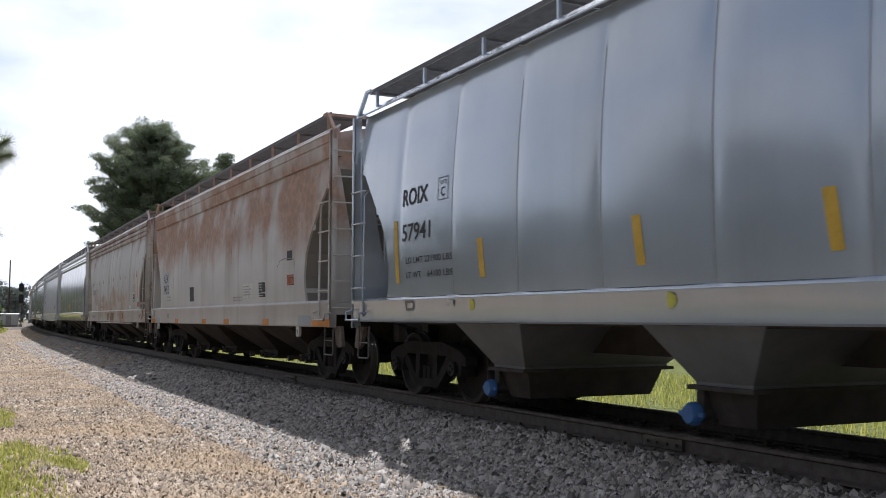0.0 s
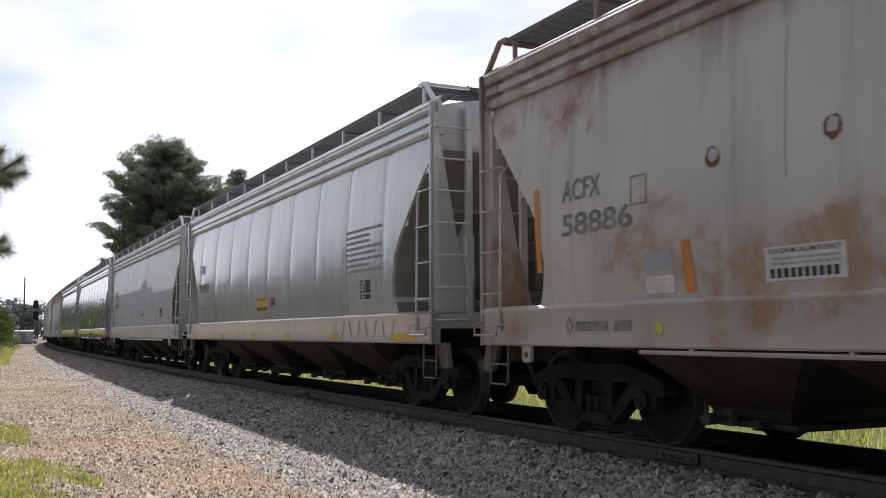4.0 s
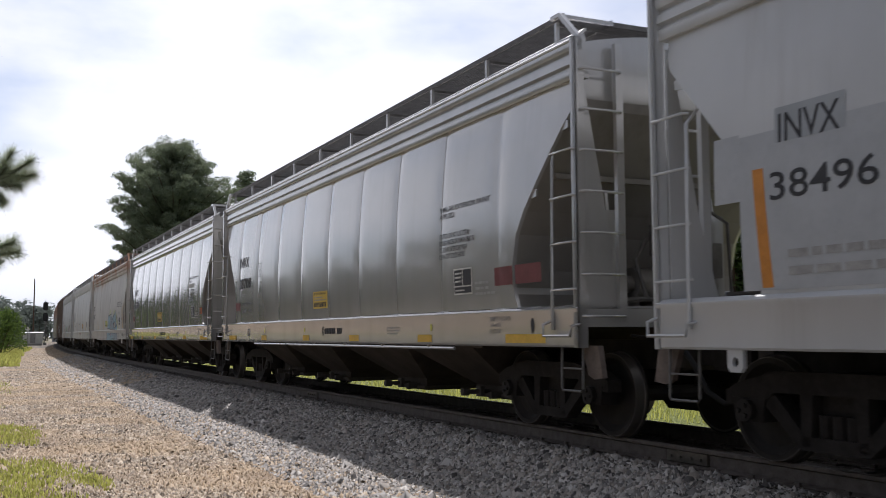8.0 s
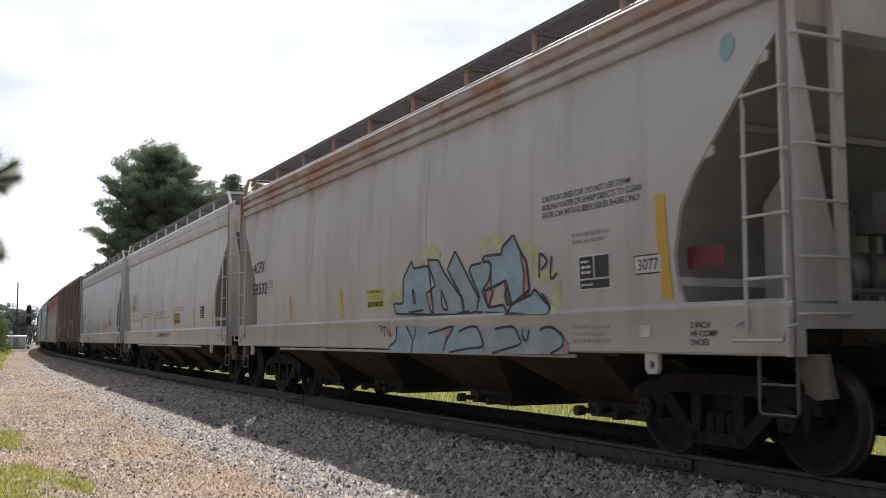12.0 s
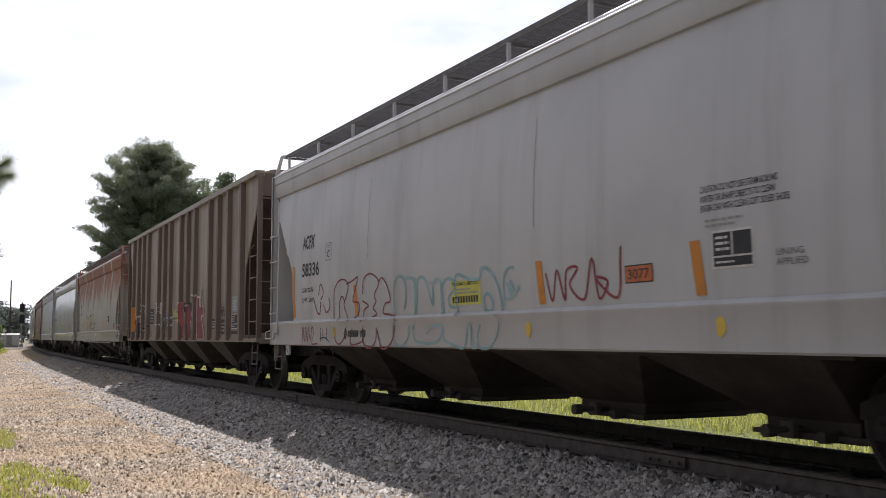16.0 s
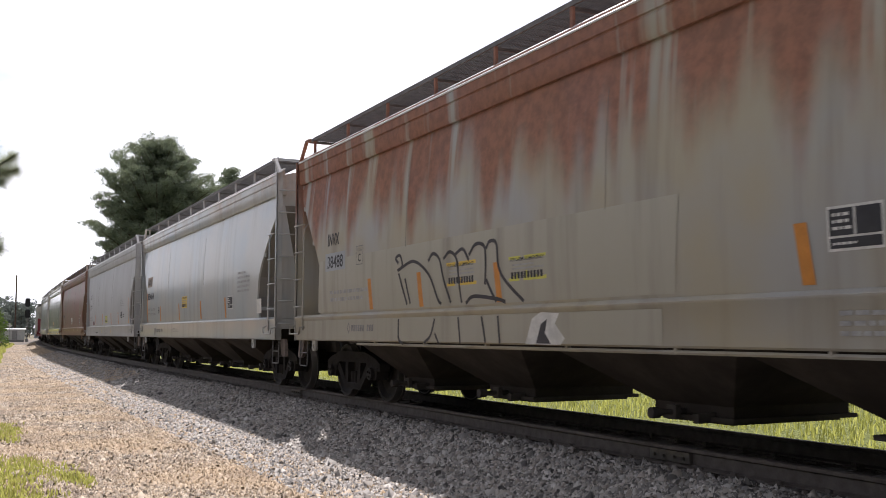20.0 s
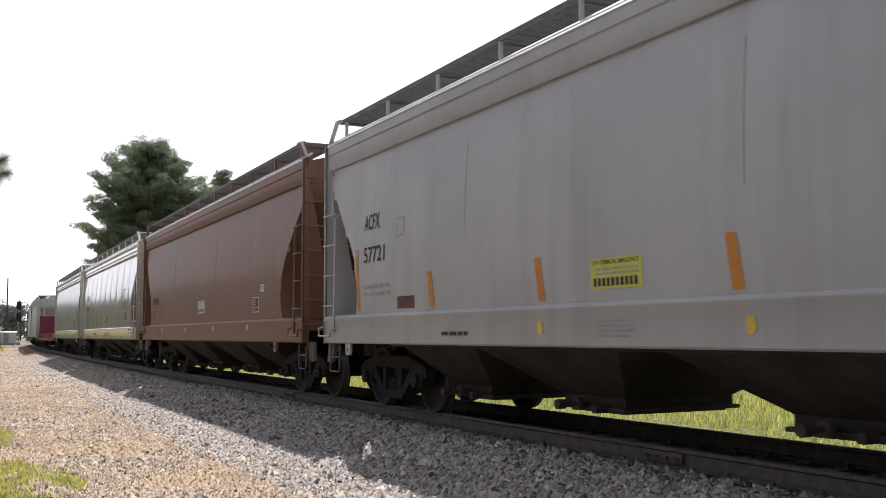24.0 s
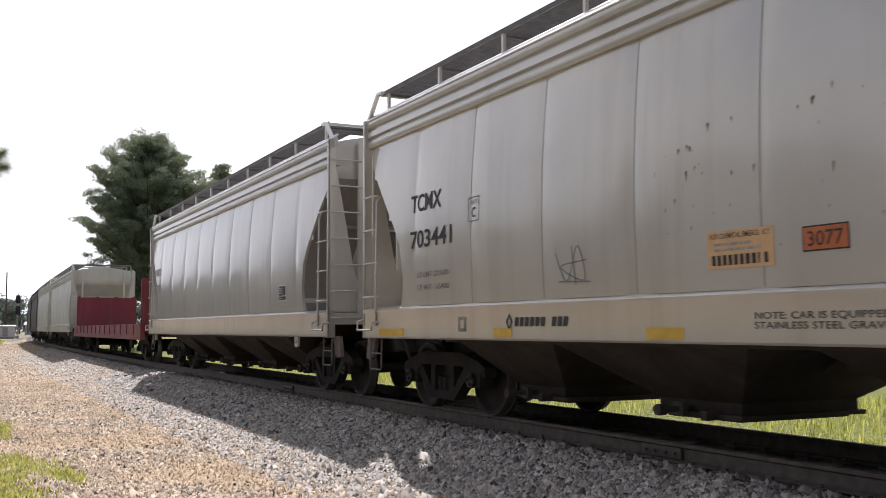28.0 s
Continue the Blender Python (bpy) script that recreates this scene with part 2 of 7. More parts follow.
M_TRUCK = plain("oily_cast_steel", (0.032, 0.028, 0.026), 0.8, 0.0, 0.4, 5, 0.5, 0.2)
M_WHEEL = wheel_material()
M_UNDER = plain("grimy_underframe", (0.080, 0.070, 0.063), 0.75, 0, 0.4, 3, 0.4, 0.25)
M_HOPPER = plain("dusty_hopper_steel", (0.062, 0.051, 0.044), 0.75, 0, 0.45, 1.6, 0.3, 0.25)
M_GRATE = plain("galvanised_grating", (0.17, 0.163, 0.157), 0.6, 0.3, 0.3, 8)
M_SEAM = plain("dirty_weld_seam", (0.42, 0.41, 0.39), 0.6, 0, 0.4, 3)
M_HOSE = plain("black_rubber", (0.02, 0.02, 0.02), 0.7)
M_GUSSET = plain("rust_browned_gusset", (0.17, 0.135, 0.115), 0.75, 0, 0.45, 5, 0.3)
M_RIG = plain("dusty_brake_gear", (0.13, 0.12, 0.108), 0.7, 0, 0.4, 5, 0.3)
M_DARK_END = plain("shade_dark_steel", (0.055, 0.042, 0.035), 0.7, 0, 0.45, 2, 0.2, 0.3)
M_STEP = plain("dull_step_iron", (0.16, 0.155, 0.15), 0.5, 0.4, 0.3, 8)
M_CAP = plain("blue_plastic_cap", (0.06, 0.17, 0.42), 0.4, 0, 0.2, 12)
M_CHUTE = plain("worn_brown_chute", (0.105, 0.088, 0.075), 0.7, 0, 0.45, 1.4, 0.3, 0.3)
M_BAY_GREY = plain("dusty_grey_hopper_paint", (0.21, 0.215, 0.22), 0.5, 0, 0.25, 1.2, 0.1)
# pale and glossy, so the sun's bright line is in the colour
M_CAP_EDGE = plain("sunlit_roof_edge_white", (0.66, 0.655, 0.64), 0.28, 0, 0.12, 2, 0.05)
M_STEEL = plain("galvanised_steel", (0.30, 0.295, 0.285), 0.45, 0.6, 0.25, 8)
M_BARK = plain("pine_bark", (0.10, 0.065, 0.045), 0.95, 0, 0.5, 4, 1.0)
M_PINE = leaf_material("pine_needles", (0.022, 0.045, 0.016), (0.085, 0.12, 0.035), 0.2)
# needle colour lightened and greyed, the haze over distance painted in
M_BIG_PINE = leaf_material("haze_paled_needles", (0.105, 0.135, 0.095), (0.295, 0.34, 0.215), 0.5)
M_NEEDLE = leaf_material("near_pine_needles", (0.20, 0.24, 0.16), (0.42, 0.46, 0.30), 0.5)
M_LEAF = leaf_material("broad_leaves", (0.035, 0.07, 0.015), (0.17, 0.25, 0.05), 0.3)
M_WOOD = leaf_material("shaded_wood_leaves", (0.028, 0.05, 0.014), (0.10, 0.15, 0.035), 0.25)
# leaves paled to grey so their colour holds the haze of distance
M_FAR_LEAF = leaf_material("haze_paled_leaves", (0.13, 0.15, 0.135), (0.25, 0.285, 0.245), 0.3)
M_GRASS = leaf_material("grass_blades", (0.20, 0.225, 0.05), (0.54, 0.54, 0.15), 0.5)

# ---- mesh building ----


class Mesh:
    """Gathers vertices and faces for one mesh."""

    def __init__(self):
        self.v, self.f = [], []

    def add(self, verts, faces):
        k = len(self.v)
        self.v.extend(tuple(p) for p in verts)
        self.f.extend(tuple(i + k for i in f) for f in faces)
        return self

    def box(self, x0, x1, y0, y1, z0, z1):
        return self.add([(x, y, z) for z in (z0, z1) for y in (y0, y1) for x in (x0, x1)],
                        [(0, 2, 3, 1), (4, 5, 7, 6), (0, 1, 5, 4), (1, 3, 7, 5), (3, 2, 6, 7), (2, 0, 4, 6)])

    def slab(self, outline, y0, y1):
        """A plate with an outline in x and z, between y0 and y1."""
        n = len(outline)
        self.add([(x, y0, z) for x, z in outline] + [(x, y1, z) for x, z in outline],
                 [tuple(range(n)), tuple(range(2 * n - 1, n - 1, -1))] + [(i, i + n, (i + 1) % n + n, (i + 1) % n) for i in range(n)])
        return self

    def along(self, outline, x0, x1):
        """A bar with a section in y and z, from x0 to x1."""
        n = len(outline)
        self.add([(x0, y, z) for y, z in outline] + [(x1, y, z) for y, z in outline],
                 [tuple(range(n)), tuple(range(2 * n - 1, n - 1, -1))] + [(i, i + n, (i + 1) % n + n, (i + 1) % n) for i in range(n)])
        return self

    def tube(self, points, r, n=6):
        """A round bar through points."""
        pts = [Vector(p) for p in points]
        rings = []
        for i, p in enumerate(pts):
            d = (pts[min(i + 1, len(pts) - 1)] - pts[max(i - 1, 0)]).normalized()
            a = d.orthogonal().normalized() if abs(d.z) > 0.9 else d.cross(Vector((0, 0, 1))).normalized()
            b = d.cross(a)
            rr = r[i] if isinstance(r, (list, tuple)) else r
            rings += [p + rr * (math.cos(t) * a + math.sin(t) * b) for t in (2 * math.pi * k / n for k in range(n))]
        m = len(pts)
        faces = [(i * n + k, i * n + (k + 1) % n, (i + 1) * n + (k + 1) % n, (i + 1) * n + k) for i in range(m - 1) for k in range(n)]
        faces += [tuple(range(n - 1, -1, -1)), tuple(range((m - 1) * n, m * n))]
        return self.add(rings, faces)

    def lathe(self, profile, n=28, cx=0.0, cz=0.0):
        """A body turned about the y axis; profile of (radius, y)."""
        vs = [(cx + r * math.cos(a), y, cz + r * math.sin(a)) for r, y in profile for a in (2 * math.pi * k / n for k in range(n))]
        m = len(profile)
        fs = [(i * n + k, i * n + (k + 1) % n, (i + 1) * n + (k + 1) % n, (i + 1) * n + k) for i in range(m - 1) for k in range(n)]
        return self.add(vs, fs)

    def data(self, name, material=None, smooth=0.0):
        me = bpy.data.meshes.new(name)
        me.from_pydata(self.v, [], self.f)
        if smooth:
            me.polygons.foreach_set("use_smooth", [True] * len(me.polygons))
            me.set_sharp_from_angle(angle=radians(smooth))
        if material:
            me.materials.append(material)
        me.update()
        return me


def part(name, mesh, material, parent, label="", at=None):
    """One mesh object under a thing or a part. mesh: a Mesh or ready mesh data, which alike parts share."""
    data = mesh.data(name) if isinstance(mesh, Mesh) else mesh
    if not data.materials:
        data.materials.append(None)
    ob = new(name, data)
    ob.material_slots[0].link = "OBJECT"
    ob.material_slots[0].material = material
    ob.parent = parent
    if at is not None:
        ob.matrix_basis = at
    if label:
        tagged(ob, label)
    return ob


def thing(name, label, category, group="", kind="", at=None):
    ob = new(name)
    ob.empty_display_size = 0.3
    if at is not None:
        ob.matrix_basis = at
    return tagged(ob, label, category, group, kind)


# ---- the line of the track ----
# rail top is at z = 0; s runs along the track away from the nearest point, which lies to the right of the camera
NEAREST, HEADING, BEND, BEND_CHANGE = 7.262, 0.45044, 0.0005598, -4.0e-7
TRACK_S = np.linspace(-360, 900, 12601)
TRACK_A = HEADING - np.where(TRACK_S > 0, BEND * TRACK_S + BEND_CHANGE * TRACK_S ** 2 / 2, BEND * TRACK_S)
_dx, _dy = -np.sin(TRACK_A), np.cos(TRACK_A)
TRACK_X = np.concatenate([[0], np.cumsum((_dx[1:] + _dx[:-1]) * 0.05)])
TRACK_Y = np.concatenate([[0], np.cumsum((_dy[1:] + _dy[:-1]) * 0.05)])
TRACK_X += math.cos(HEADING) * NEAREST - TRACK_X[3600]
TRACK_Y += math.sin(HEADING) * NEAREST - TRACK_Y[3600]


def on_track(s, lat=0.0):
    """Place (x, y) at s along the track and lat metres to the camera's side of it, and the heading."""
    a = np.interp(s, TRACK_S, TRACK_A)
    return np.interp(s, TRACK_S, TRACK_X) - np.cos(a) * lat, np.interp(s, TRACK_S, TRACK_Y) - np.sin(a) * lat, a


GROUND_LAT = (-300, -40, -9, -5, -3.4, -2.4, -1.45, -1.1, -0.85, 0.85, 1.1, 1.5, 2.1, 2.85, 3.6, 6.2, 9, 40, 300)
GROUND_Z = (1.5, -0.2, -0.62, -0.66, -0.62, -0.42, -0.17, -0.17, -0.205, -0.205, -0.175, -0.185, -0.36, -0.53, -0.555, -0.55, -0.50, -0.1, 1.2)


def ground_z(s, lat):
    return np.interp(lat, GROUND_LAT, GROUND_Z)


def build_ground():
    lat = np.unique(np.concatenate([np.linspace(-12, 14, 66), [-1500, -800, -400, -200, -100, -60, -40, -25, -17, 18, 25, 40, 60, 100, 200, 400, 800, 1500]]))
    s = np.unique(np.concatenate([np.linspace(0, 60, 121), np.linspace(60, 200, 71), [-340, -250, -150, -80, -40, -20, -10, -5, 230, 260, 300, 350, 420, 500, 600, 700, 890]]))
    S, L = np.meshgrid(s, lat, indexing="ij")
    X, Y, A = on_track(S, 0.0)
    X, Y = X - np.cos(A) * L, Y - np.sin(A) * L
    Z = ground_z(S, L)
    rng = np.random.default_rng(3)
    near = (np.abs(L) > 1.6) & (np.abs(L) < 15)
    Z = Z + near * rng.normal(0, 0.004, Z.shape)
    n, m = S.shape
    idx = np.arange(n * m).reshape(n, m)
    faces = np.stack([idx[:-1, :-1], idx[:-1, 1:], idx[1:, 1:], idx[1:, :-1]], -1).reshape(-1, 4)
    me = bpy.data.meshes.new("ground")
    me.from_pydata(np.stack([X, Y, Z], -1).reshape(-1, 3).tolist(), [], faces[:, ::-1].tolist())
    me.polygons.foreach_set("use_smooth", [True] * len(me.polygons))
    me.attributes.new("lat", "FLOAT", "POINT").data.foreach_set("value", L.reshape(-1).astype(np.float32))
    me.materials.append(M_GROUND)
    tagged(new("ground", me), "grey gravel track bed and path with green grass verges", "ground", kind="structure")


def scatter(name, label, count, s_range, lat_range, size, material, seed, flat=0.5, sink=0.12, thin=None):
    """Loose stones, each a bent wedge of its own, in one mesh."""
    rng = np.random.default_rng(seed)
    s = s_range[0] + (s_range[1] - s_range[0]) * rng.random(count) ** 1.5
    lat = rng.uniform(*lat_range, count)
    if thin is not None:
        keep = rng.random(count) < np.interp(lat, *thin)
        s, lat = s[keep], lat[keep]
        count = len(s)
    # the ends of the sleepers stay bare
    bare = (np.abs((s + 4) % 0.52 - 0.26) > 0.15) & (lat < 1.36)
    s, lat = s[~bare], lat[~bare]
    count = len(s)
    x, y, a = on_track(s, 0.0)
    x, y = x - np.cos(a) * lat, y - np.sin(a) * lat
    z = ground_z(s, lat)
    d = size * np.exp(rng.normal(0, 0.3, count))
    wedge = np.array([(-0.5, -0.5, -0.5), (0.5, -0.5, -0.5), (0.5, 0.5, -0.5), (-0.5, 0.5, -0.5), (-0.28, 0.0, 0.5), (0.28, 0.0, 0.5)])
    v = wedge[None] * d[:, None, None] * (1 + rng.uniform(-0.42, 0.42, (count, 6, 3))) * rng.uniform(0.65, 1.25, (count, 1, 3)) * np.array([1, 1, flat])
    v[:, 4:] += rng.uniform(-0.3, 0.3, (count, 2, 3)) * d[:, None, None] * np.array([1, 1, 0.5])
    ang, tip = rng.uniform(0, 6.28, count), rng.normal(0, 0.32, count)
    c, q = np.cos(tip), np.sin(tip)
    v = np.stack([v[..., 0] * c[:, None] - v[..., 2] * q[:, None], v[..., 1], v[..., 0] * q[:, None] + v[..., 2] * c[:, None]], -1)
    c, q = np.cos(ang), np.sin(ang)
    v = np.stack([v[..., 0] * c[:, None] - v[..., 1] * q[:, None], v[..., 0] * q[:, None] + v[..., 1] * c[:, None], v[..., 2]], -1)
    v += np.stack([x, y, z + d * (0.5 - sink) * flat * rng.uniform(0.2, 1.4, count)], -1)[:, None]
    tris = np.array([(0, 1, 5), (0, 5, 4), (2, 3, 4), (2, 4, 5), (1, 2, 5), (3, 0, 4)])
    f = (tris[None] + 6 * np.arange(count)[:, None, None]).reshape(-1, 3)
    me = bpy.data.meshes.new(name)
    me.vertices.add(6 * count)
    me.vertices.foreach_set("co", v.reshape(-1).astype(np.float32))
    me.loops.add(f.size)
    me.loops.foreach_set("vertex_index", f.reshape(-1).astype(np.int32))
    me.polygons.add(len(f))
    me.polygons.foreach_set("loop_start", np.arange(0, f.size, 3, dtype=np.int32))
    me.update(calc_edges=True)
    me.materials.append(material)
    tagged(new(name, me), label, "gravel", kind="stuff")


def blades(name, label, spots, height, material, seed, width=0.012):
    """Grass blades, each a bent strip, in one mesh. spots: array of (x, y, z)."""
    rng = np.random.default_rng(seed)
    n = len(spots)
    h = height * rng.uniform(0.5, 1.3, n)
    ang = rng.uniform(0, 6.28, n)
    lean = rng.uniform(0.1, 0.7, n) * h
    side = np.stack([-np.sin(ang), np.cos(ang), 0 * ang], -1) * width * rng.uniform(0.6, 1.5, n)[:, None]
    out = np.stack([np.cos(ang), np.sin(ang), 0 * ang], -1)
    up = np.array([0, 0, 1.0])
    p0 = spots - up * 0.03
    p1 = spots + out * (lean * 0.35)[:, None] + up * (h * 0.6)[:, None]
    p2 = spots + out * lean[:, None] + up * h[:, None]
    v = np.stack([p0 - side, p0 + side, p1 + side * 0.7, p1 - side * 0.7, p2], 1)
    base = 5 * np.arange(n)
    faces = [(b, b + 1, b + 2, b + 3) for b in base.tolist()] + [(b + 3, b + 2, b + 4) for b in base.tolist()]
    me = bpy.data.meshes.new(name)
    me.from_pydata(v.reshape(-1, 3).tolist(), [], faces)
    me.materials.append(material)
    tagged(new(name, me), label, "grass", kind="stuff")


def grass_spots(n, s_range, lat_range, seed, patch=None, power=1.0):
    rng = np.random.default_rng(seed)
    s = s_range[0] + (s_range[1] - s_range[0]) * rng.random(n) ** power
    lat = rng.uniform(*lat_range, n)
    if patch is not None:
        keep = np.array([patch(a, b) for a, b in zip(s.tolist(), lat.tolist())])
        s, lat = s[keep], lat[keep]
    x, y, a = on_track(s, 0.0)
    return np.stack([x - np.cos(a) * lat, y - np.sin(a) * lat, ground_z(s, lat)], -1)


def build_track():
    track = thing("railway_track", "rusty steel rails on dark timber sleepers in ballast", "track", kind="structure")
    section = [(-0.075, -0.185), (0.075, -0.185), (0.075, -0.172), (0.012, -0.155), (0.010, -0.05), (0.037, -0.035), (0.037, -0.006), (0.028, 0.0),
               (-0.028, 0.0), (-0.037, -0.006), (-0.037, -0.035), (-0.010, -0.05), (-0.012, -0.155), (-0.075, -0.172)]
    s = np.concatenate([np.arange(-60, 100, 2.0), np.arange(100, 420, 6.0)])
    for lat0 in (0.7525, -0.7525):
        m = Mesh()
        for si in s:
            x, y, a = on_track(si, 0.0)
            m.v += [(x - math.cos(a) * (lat0 + u), y - math.sin(a) * (lat0 + u), w) for u, w in section]
        k = len(section)
        m.f = [(i * k + j, i * k + (j + 1) % k, (i + 1) * k + (j + 1) % k, (i + 1) * k + j) for i in range(len(s) - 1) for j in range(k)]
        part("rail", m.data("rail", M_RAIL), M_RAIL, track)
    sleeper = Mesh()
    o = [(-0.115, -0.175), (0.115, -0.175), (0.115, -0.02), (0.1, 0.0), (-0.1, 0.0), (-0.115, -0.02)]
    sleeper.slab(o, -1.3, 1.3)
    sleeper = sleeper.data("sleeper", M_SLEEPER)
    plate = Mesh().box(-0.09, 0.09, -0.18, 0.18, 0, 0.018).box(-0.03, 0.03, 0.09, 0.12, 0.018, 0.05).box(-0.03, 0.03, -0.12, -0.09, 0.018, 0.05).data("tie_plate", M_RAIL)
    rng = random.Random(4)
    for i in range(150):
        si = -4 + i * 0.52
        x, y, a = on_track(si, rng.uniform(-0.05, 0.05))
        ob = part("sleeper", sleeper, M_SLEEPER, track, at=pose(x, y, -0.20 + rng.uniform(-0.012, 0.012), 0, 0, math.degrees(a) - 90 + rng.uniform(-1, 1)))
        for lat0 in (0.7525, -0.7525):
            part("tie_plate", plate, M_RAIL, ob, at=pose(0, -lat0, 0.0))
    for si in (7.9, 19.8):
        x, y, a = on_track(si, 0.7525)
        m = Mesh().box(-0.3, 0.3, -0.05, -0.014, -0.15, -0.045).box(-0.3, 0.3, 0.014, 0.05, -0.15, -0.045)
        for k in (-0.22, -0.08, 0.08, 0.22):
            m.tube([(k, -0.075, -0.1), (k, 0.07, -0.1)], 0.016)
        part("joint_bar", m, M_RAIL_TOP, track, at=pose(x, y, 0, 0, 0, math.degrees(a) - 90))


# ---- trees ----


def leaf_cards(m, rng, centre, radius, count, size, squash=0.7):
    """A clump of small leaves, each a bent pair of triangles."""
    for _ in range(count):
        u = Vector((rng.gauss(0, 1), rng.gauss(0, 1), rng.gauss(0, 1)))
        u = u.normalized() * radius * rng.random() ** 0.45
        p = Vector(centre) + Vector((u.x, u.y, u.z * squash))
        a = Vector((rng.gauss(0, 1), rng.gauss(0, 1), rng.gauss(0, 0.7))).normalized()
        b = a.orthogonal().normalized() * size * rng.uniform(0.25, 0.5)
        a *= size * rng.uniform(0.6, 1.3)
        k = len(m.v)
        m.v += [tuple(p - a), tuple(p + b), tuple(p + a), tuple(p - b * 0.8)]
        m.f.append((k, k + 1, k + 2, k + 3))


def pine(name, label, base, height, spread, seed, crown_from=0.3, leaf=0.34, clumps=260, per=46, material=None, shape=None):
    rng = random.Random(seed)
    tree = thing(name, label, "tree", at=Matrix.Translation(base))
    trunk = Mesh().tube([(0, 0, -0.3), (0.1, 0, height * 0.3), (-0.15, 0.1, height * 0.65), (0.05, 0, height * 0.97)], [height * 0.018, height * 0.015, height * 0.009, 0.04], 9)
    part("trunk", trunk.data("trunk", smooth=60), M_BARK, tree)
    crown, limbs = Mesh(), Mesh()
    for i in range(clumps):
        f = ((i + rng.random()) / clumps) ** 0.9
        h = crown_from + (0.97 - crown_from) * f
        prof = shape(f) if shape else (1 - f ** 2.2) ** 0.6 * (0.72 + 0.28 * math.sin(7 * f + seed))
        ang = i * 2.39996 + rng.uniform(-0.5, 0.5)
        reach = spread * max(0.1, prof) * rng.uniform(0.62, 1.12)
        rise = reach * rng.uniform(0.05, 0.4)
        root = Vector((0, 0, height * h - 0.25 * reach))
        tip = Vector((reach * math.cos(ang), reach * math.sin(ang), height * h + rise))
        mid = root.lerp(tip, 0.5) + Vector((0, 0, -0.06 * reach))
        limbs.tube([tuple(root), tuple(mid), tuple(tip)], [0.02 + 0.018 * reach, 0.012 + 0.01 * reach, 0.015], 5)
        n = max(2, int(reach * 1.8))
        for j in range(n):
            u = 0.14 + 0.86 * (j + rng.random()) / n
            c = root.lerp(mid, u * 2) if u < 0.5 else mid.lerp(tip, u * 2 - 1)
            c += Vector((rng.gauss(0, 0.35), rng.gauss(0, 0.35), rng.uniform(0.0, 0.35)))
            leaf_cards(crown, rng, c, rng.uniform(0.5, 0.95), per, leaf, 0.5)
    part("limb", limbs, M_BARK, tree)
    part("crown", crown, material or M_PINE, tree)
    return tree


def bush(name, label, base, height, width, seed, material, category="bush", leaf=0.16, clumps=60, per=40, kind=""):
    rng = random.Random(seed)
    b = thing(name, label, category, at=Matrix.Translation(base), kind=kind)
    stems, crown = Mesh(), Mesh()
    for i in range(clumps):
        ang, f = rng.uniform(0, 6.28), rng.random()
        r = width * 0.5 * math.sqrt(rng.random()) * (1 - 0.55 * f)
        c = (r * math.cos(ang), r * math.sin(ang), height * (0.12 + 0.8 * f))
        if i % 5 == 0:
            stems.tube([(c[0] * 0.2, c[1] * 0.2, -0.2), (c[0] * 0.6, c[1] * 0.6, c[2] * 0.6), c], [0.05, 0.035, 0.015], 5)
        leaf_cards(crown, rng, c, height * 0.16, per, leaf, 0.8)
    part("stem", stems, M_BARK, b)
    part("crown", crown, material, b)
    return b


def woods(name, label, line, seed, material, leaf, per, heights, depth, spacing=None, clumps=13):
    """A far wood as one mass of leaf clumps and trunks along a line of (x, y)."""
    rng = random.Random(seed)
    m, t = Mesh(), Mesh()
    total = sum(math.dist(a, b) for a, b in zip(line, line[1:]))
    n = int(total / (spacing or depth * 0.22))
    pts = np.array(line, float)
    seg = np.concatenate([[0], np.cumsum(np.hypot(*np.diff(pts, axis=0).T))])
    for i in range(n):
        d = total * (i + rng.random()) / n
        x = np.interp(d, seg, pts[:, 0]) + rng.uniform(-depth, depth) * 0.5
        y = np.interp(d, seg, pts[:, 1]) + rng.uniform(-depth, depth) * 0.5
        h = rng.uniform(*heights)
        t.tube([(x, y, -0.8), (x, y, h * 0.8)], [0.2, 0.06], 5)
        for _ in range(clumps):
            f = rng.random()
            r = h * 0.22 * (1.1 - 0.6 * f)
            ang = rng.uniform(0, 6.28)
            leaf_cards(m, rng, (x + r * math.cos(ang), y + r * math.sin(ang), h * (0.04 + 0.92 * f)), h * 0.15, per, leaf, 0.8)
    ob = thing(name, label, "woods", kind="stuff")
    part("trunks", t, M_BARK, ob)
    part("foliage", m, material, ob)

# ---- rail cars ----
# a car's own space: x forwards, -y the camera's side, z up from the rail top
HALF = 7.97             # half the length over the end posts
SILL_LOW, SILL_TOP, EAVE = 0.983, 1.42, 4.20
SMOOTH, BULGE = 0.005, 0.015
TRUCK_X = HALF - 1.48
SEAMS = [1.56 * k for k in range(-4, 5)]


def half_width(z):
    return 1.60 - 0.10 * ((z - 2.2) / 1.6) ** 2


def end_x(z):
    return float(np.interp(z, (1.42, 1.6, 1.85, 2.25, 2.5, 3.1, 3.5, 3.62, 4.2), (6.70, 6.62, 6.60, 6.70, 6.87, 7.42, 7.80, 7.84, 7.84)))


def pillow(x, bulge=0.015):
    f = (x / 1.56) % 1.0
    return bulge * (1 - abs(2 * f - 1) ** 6)


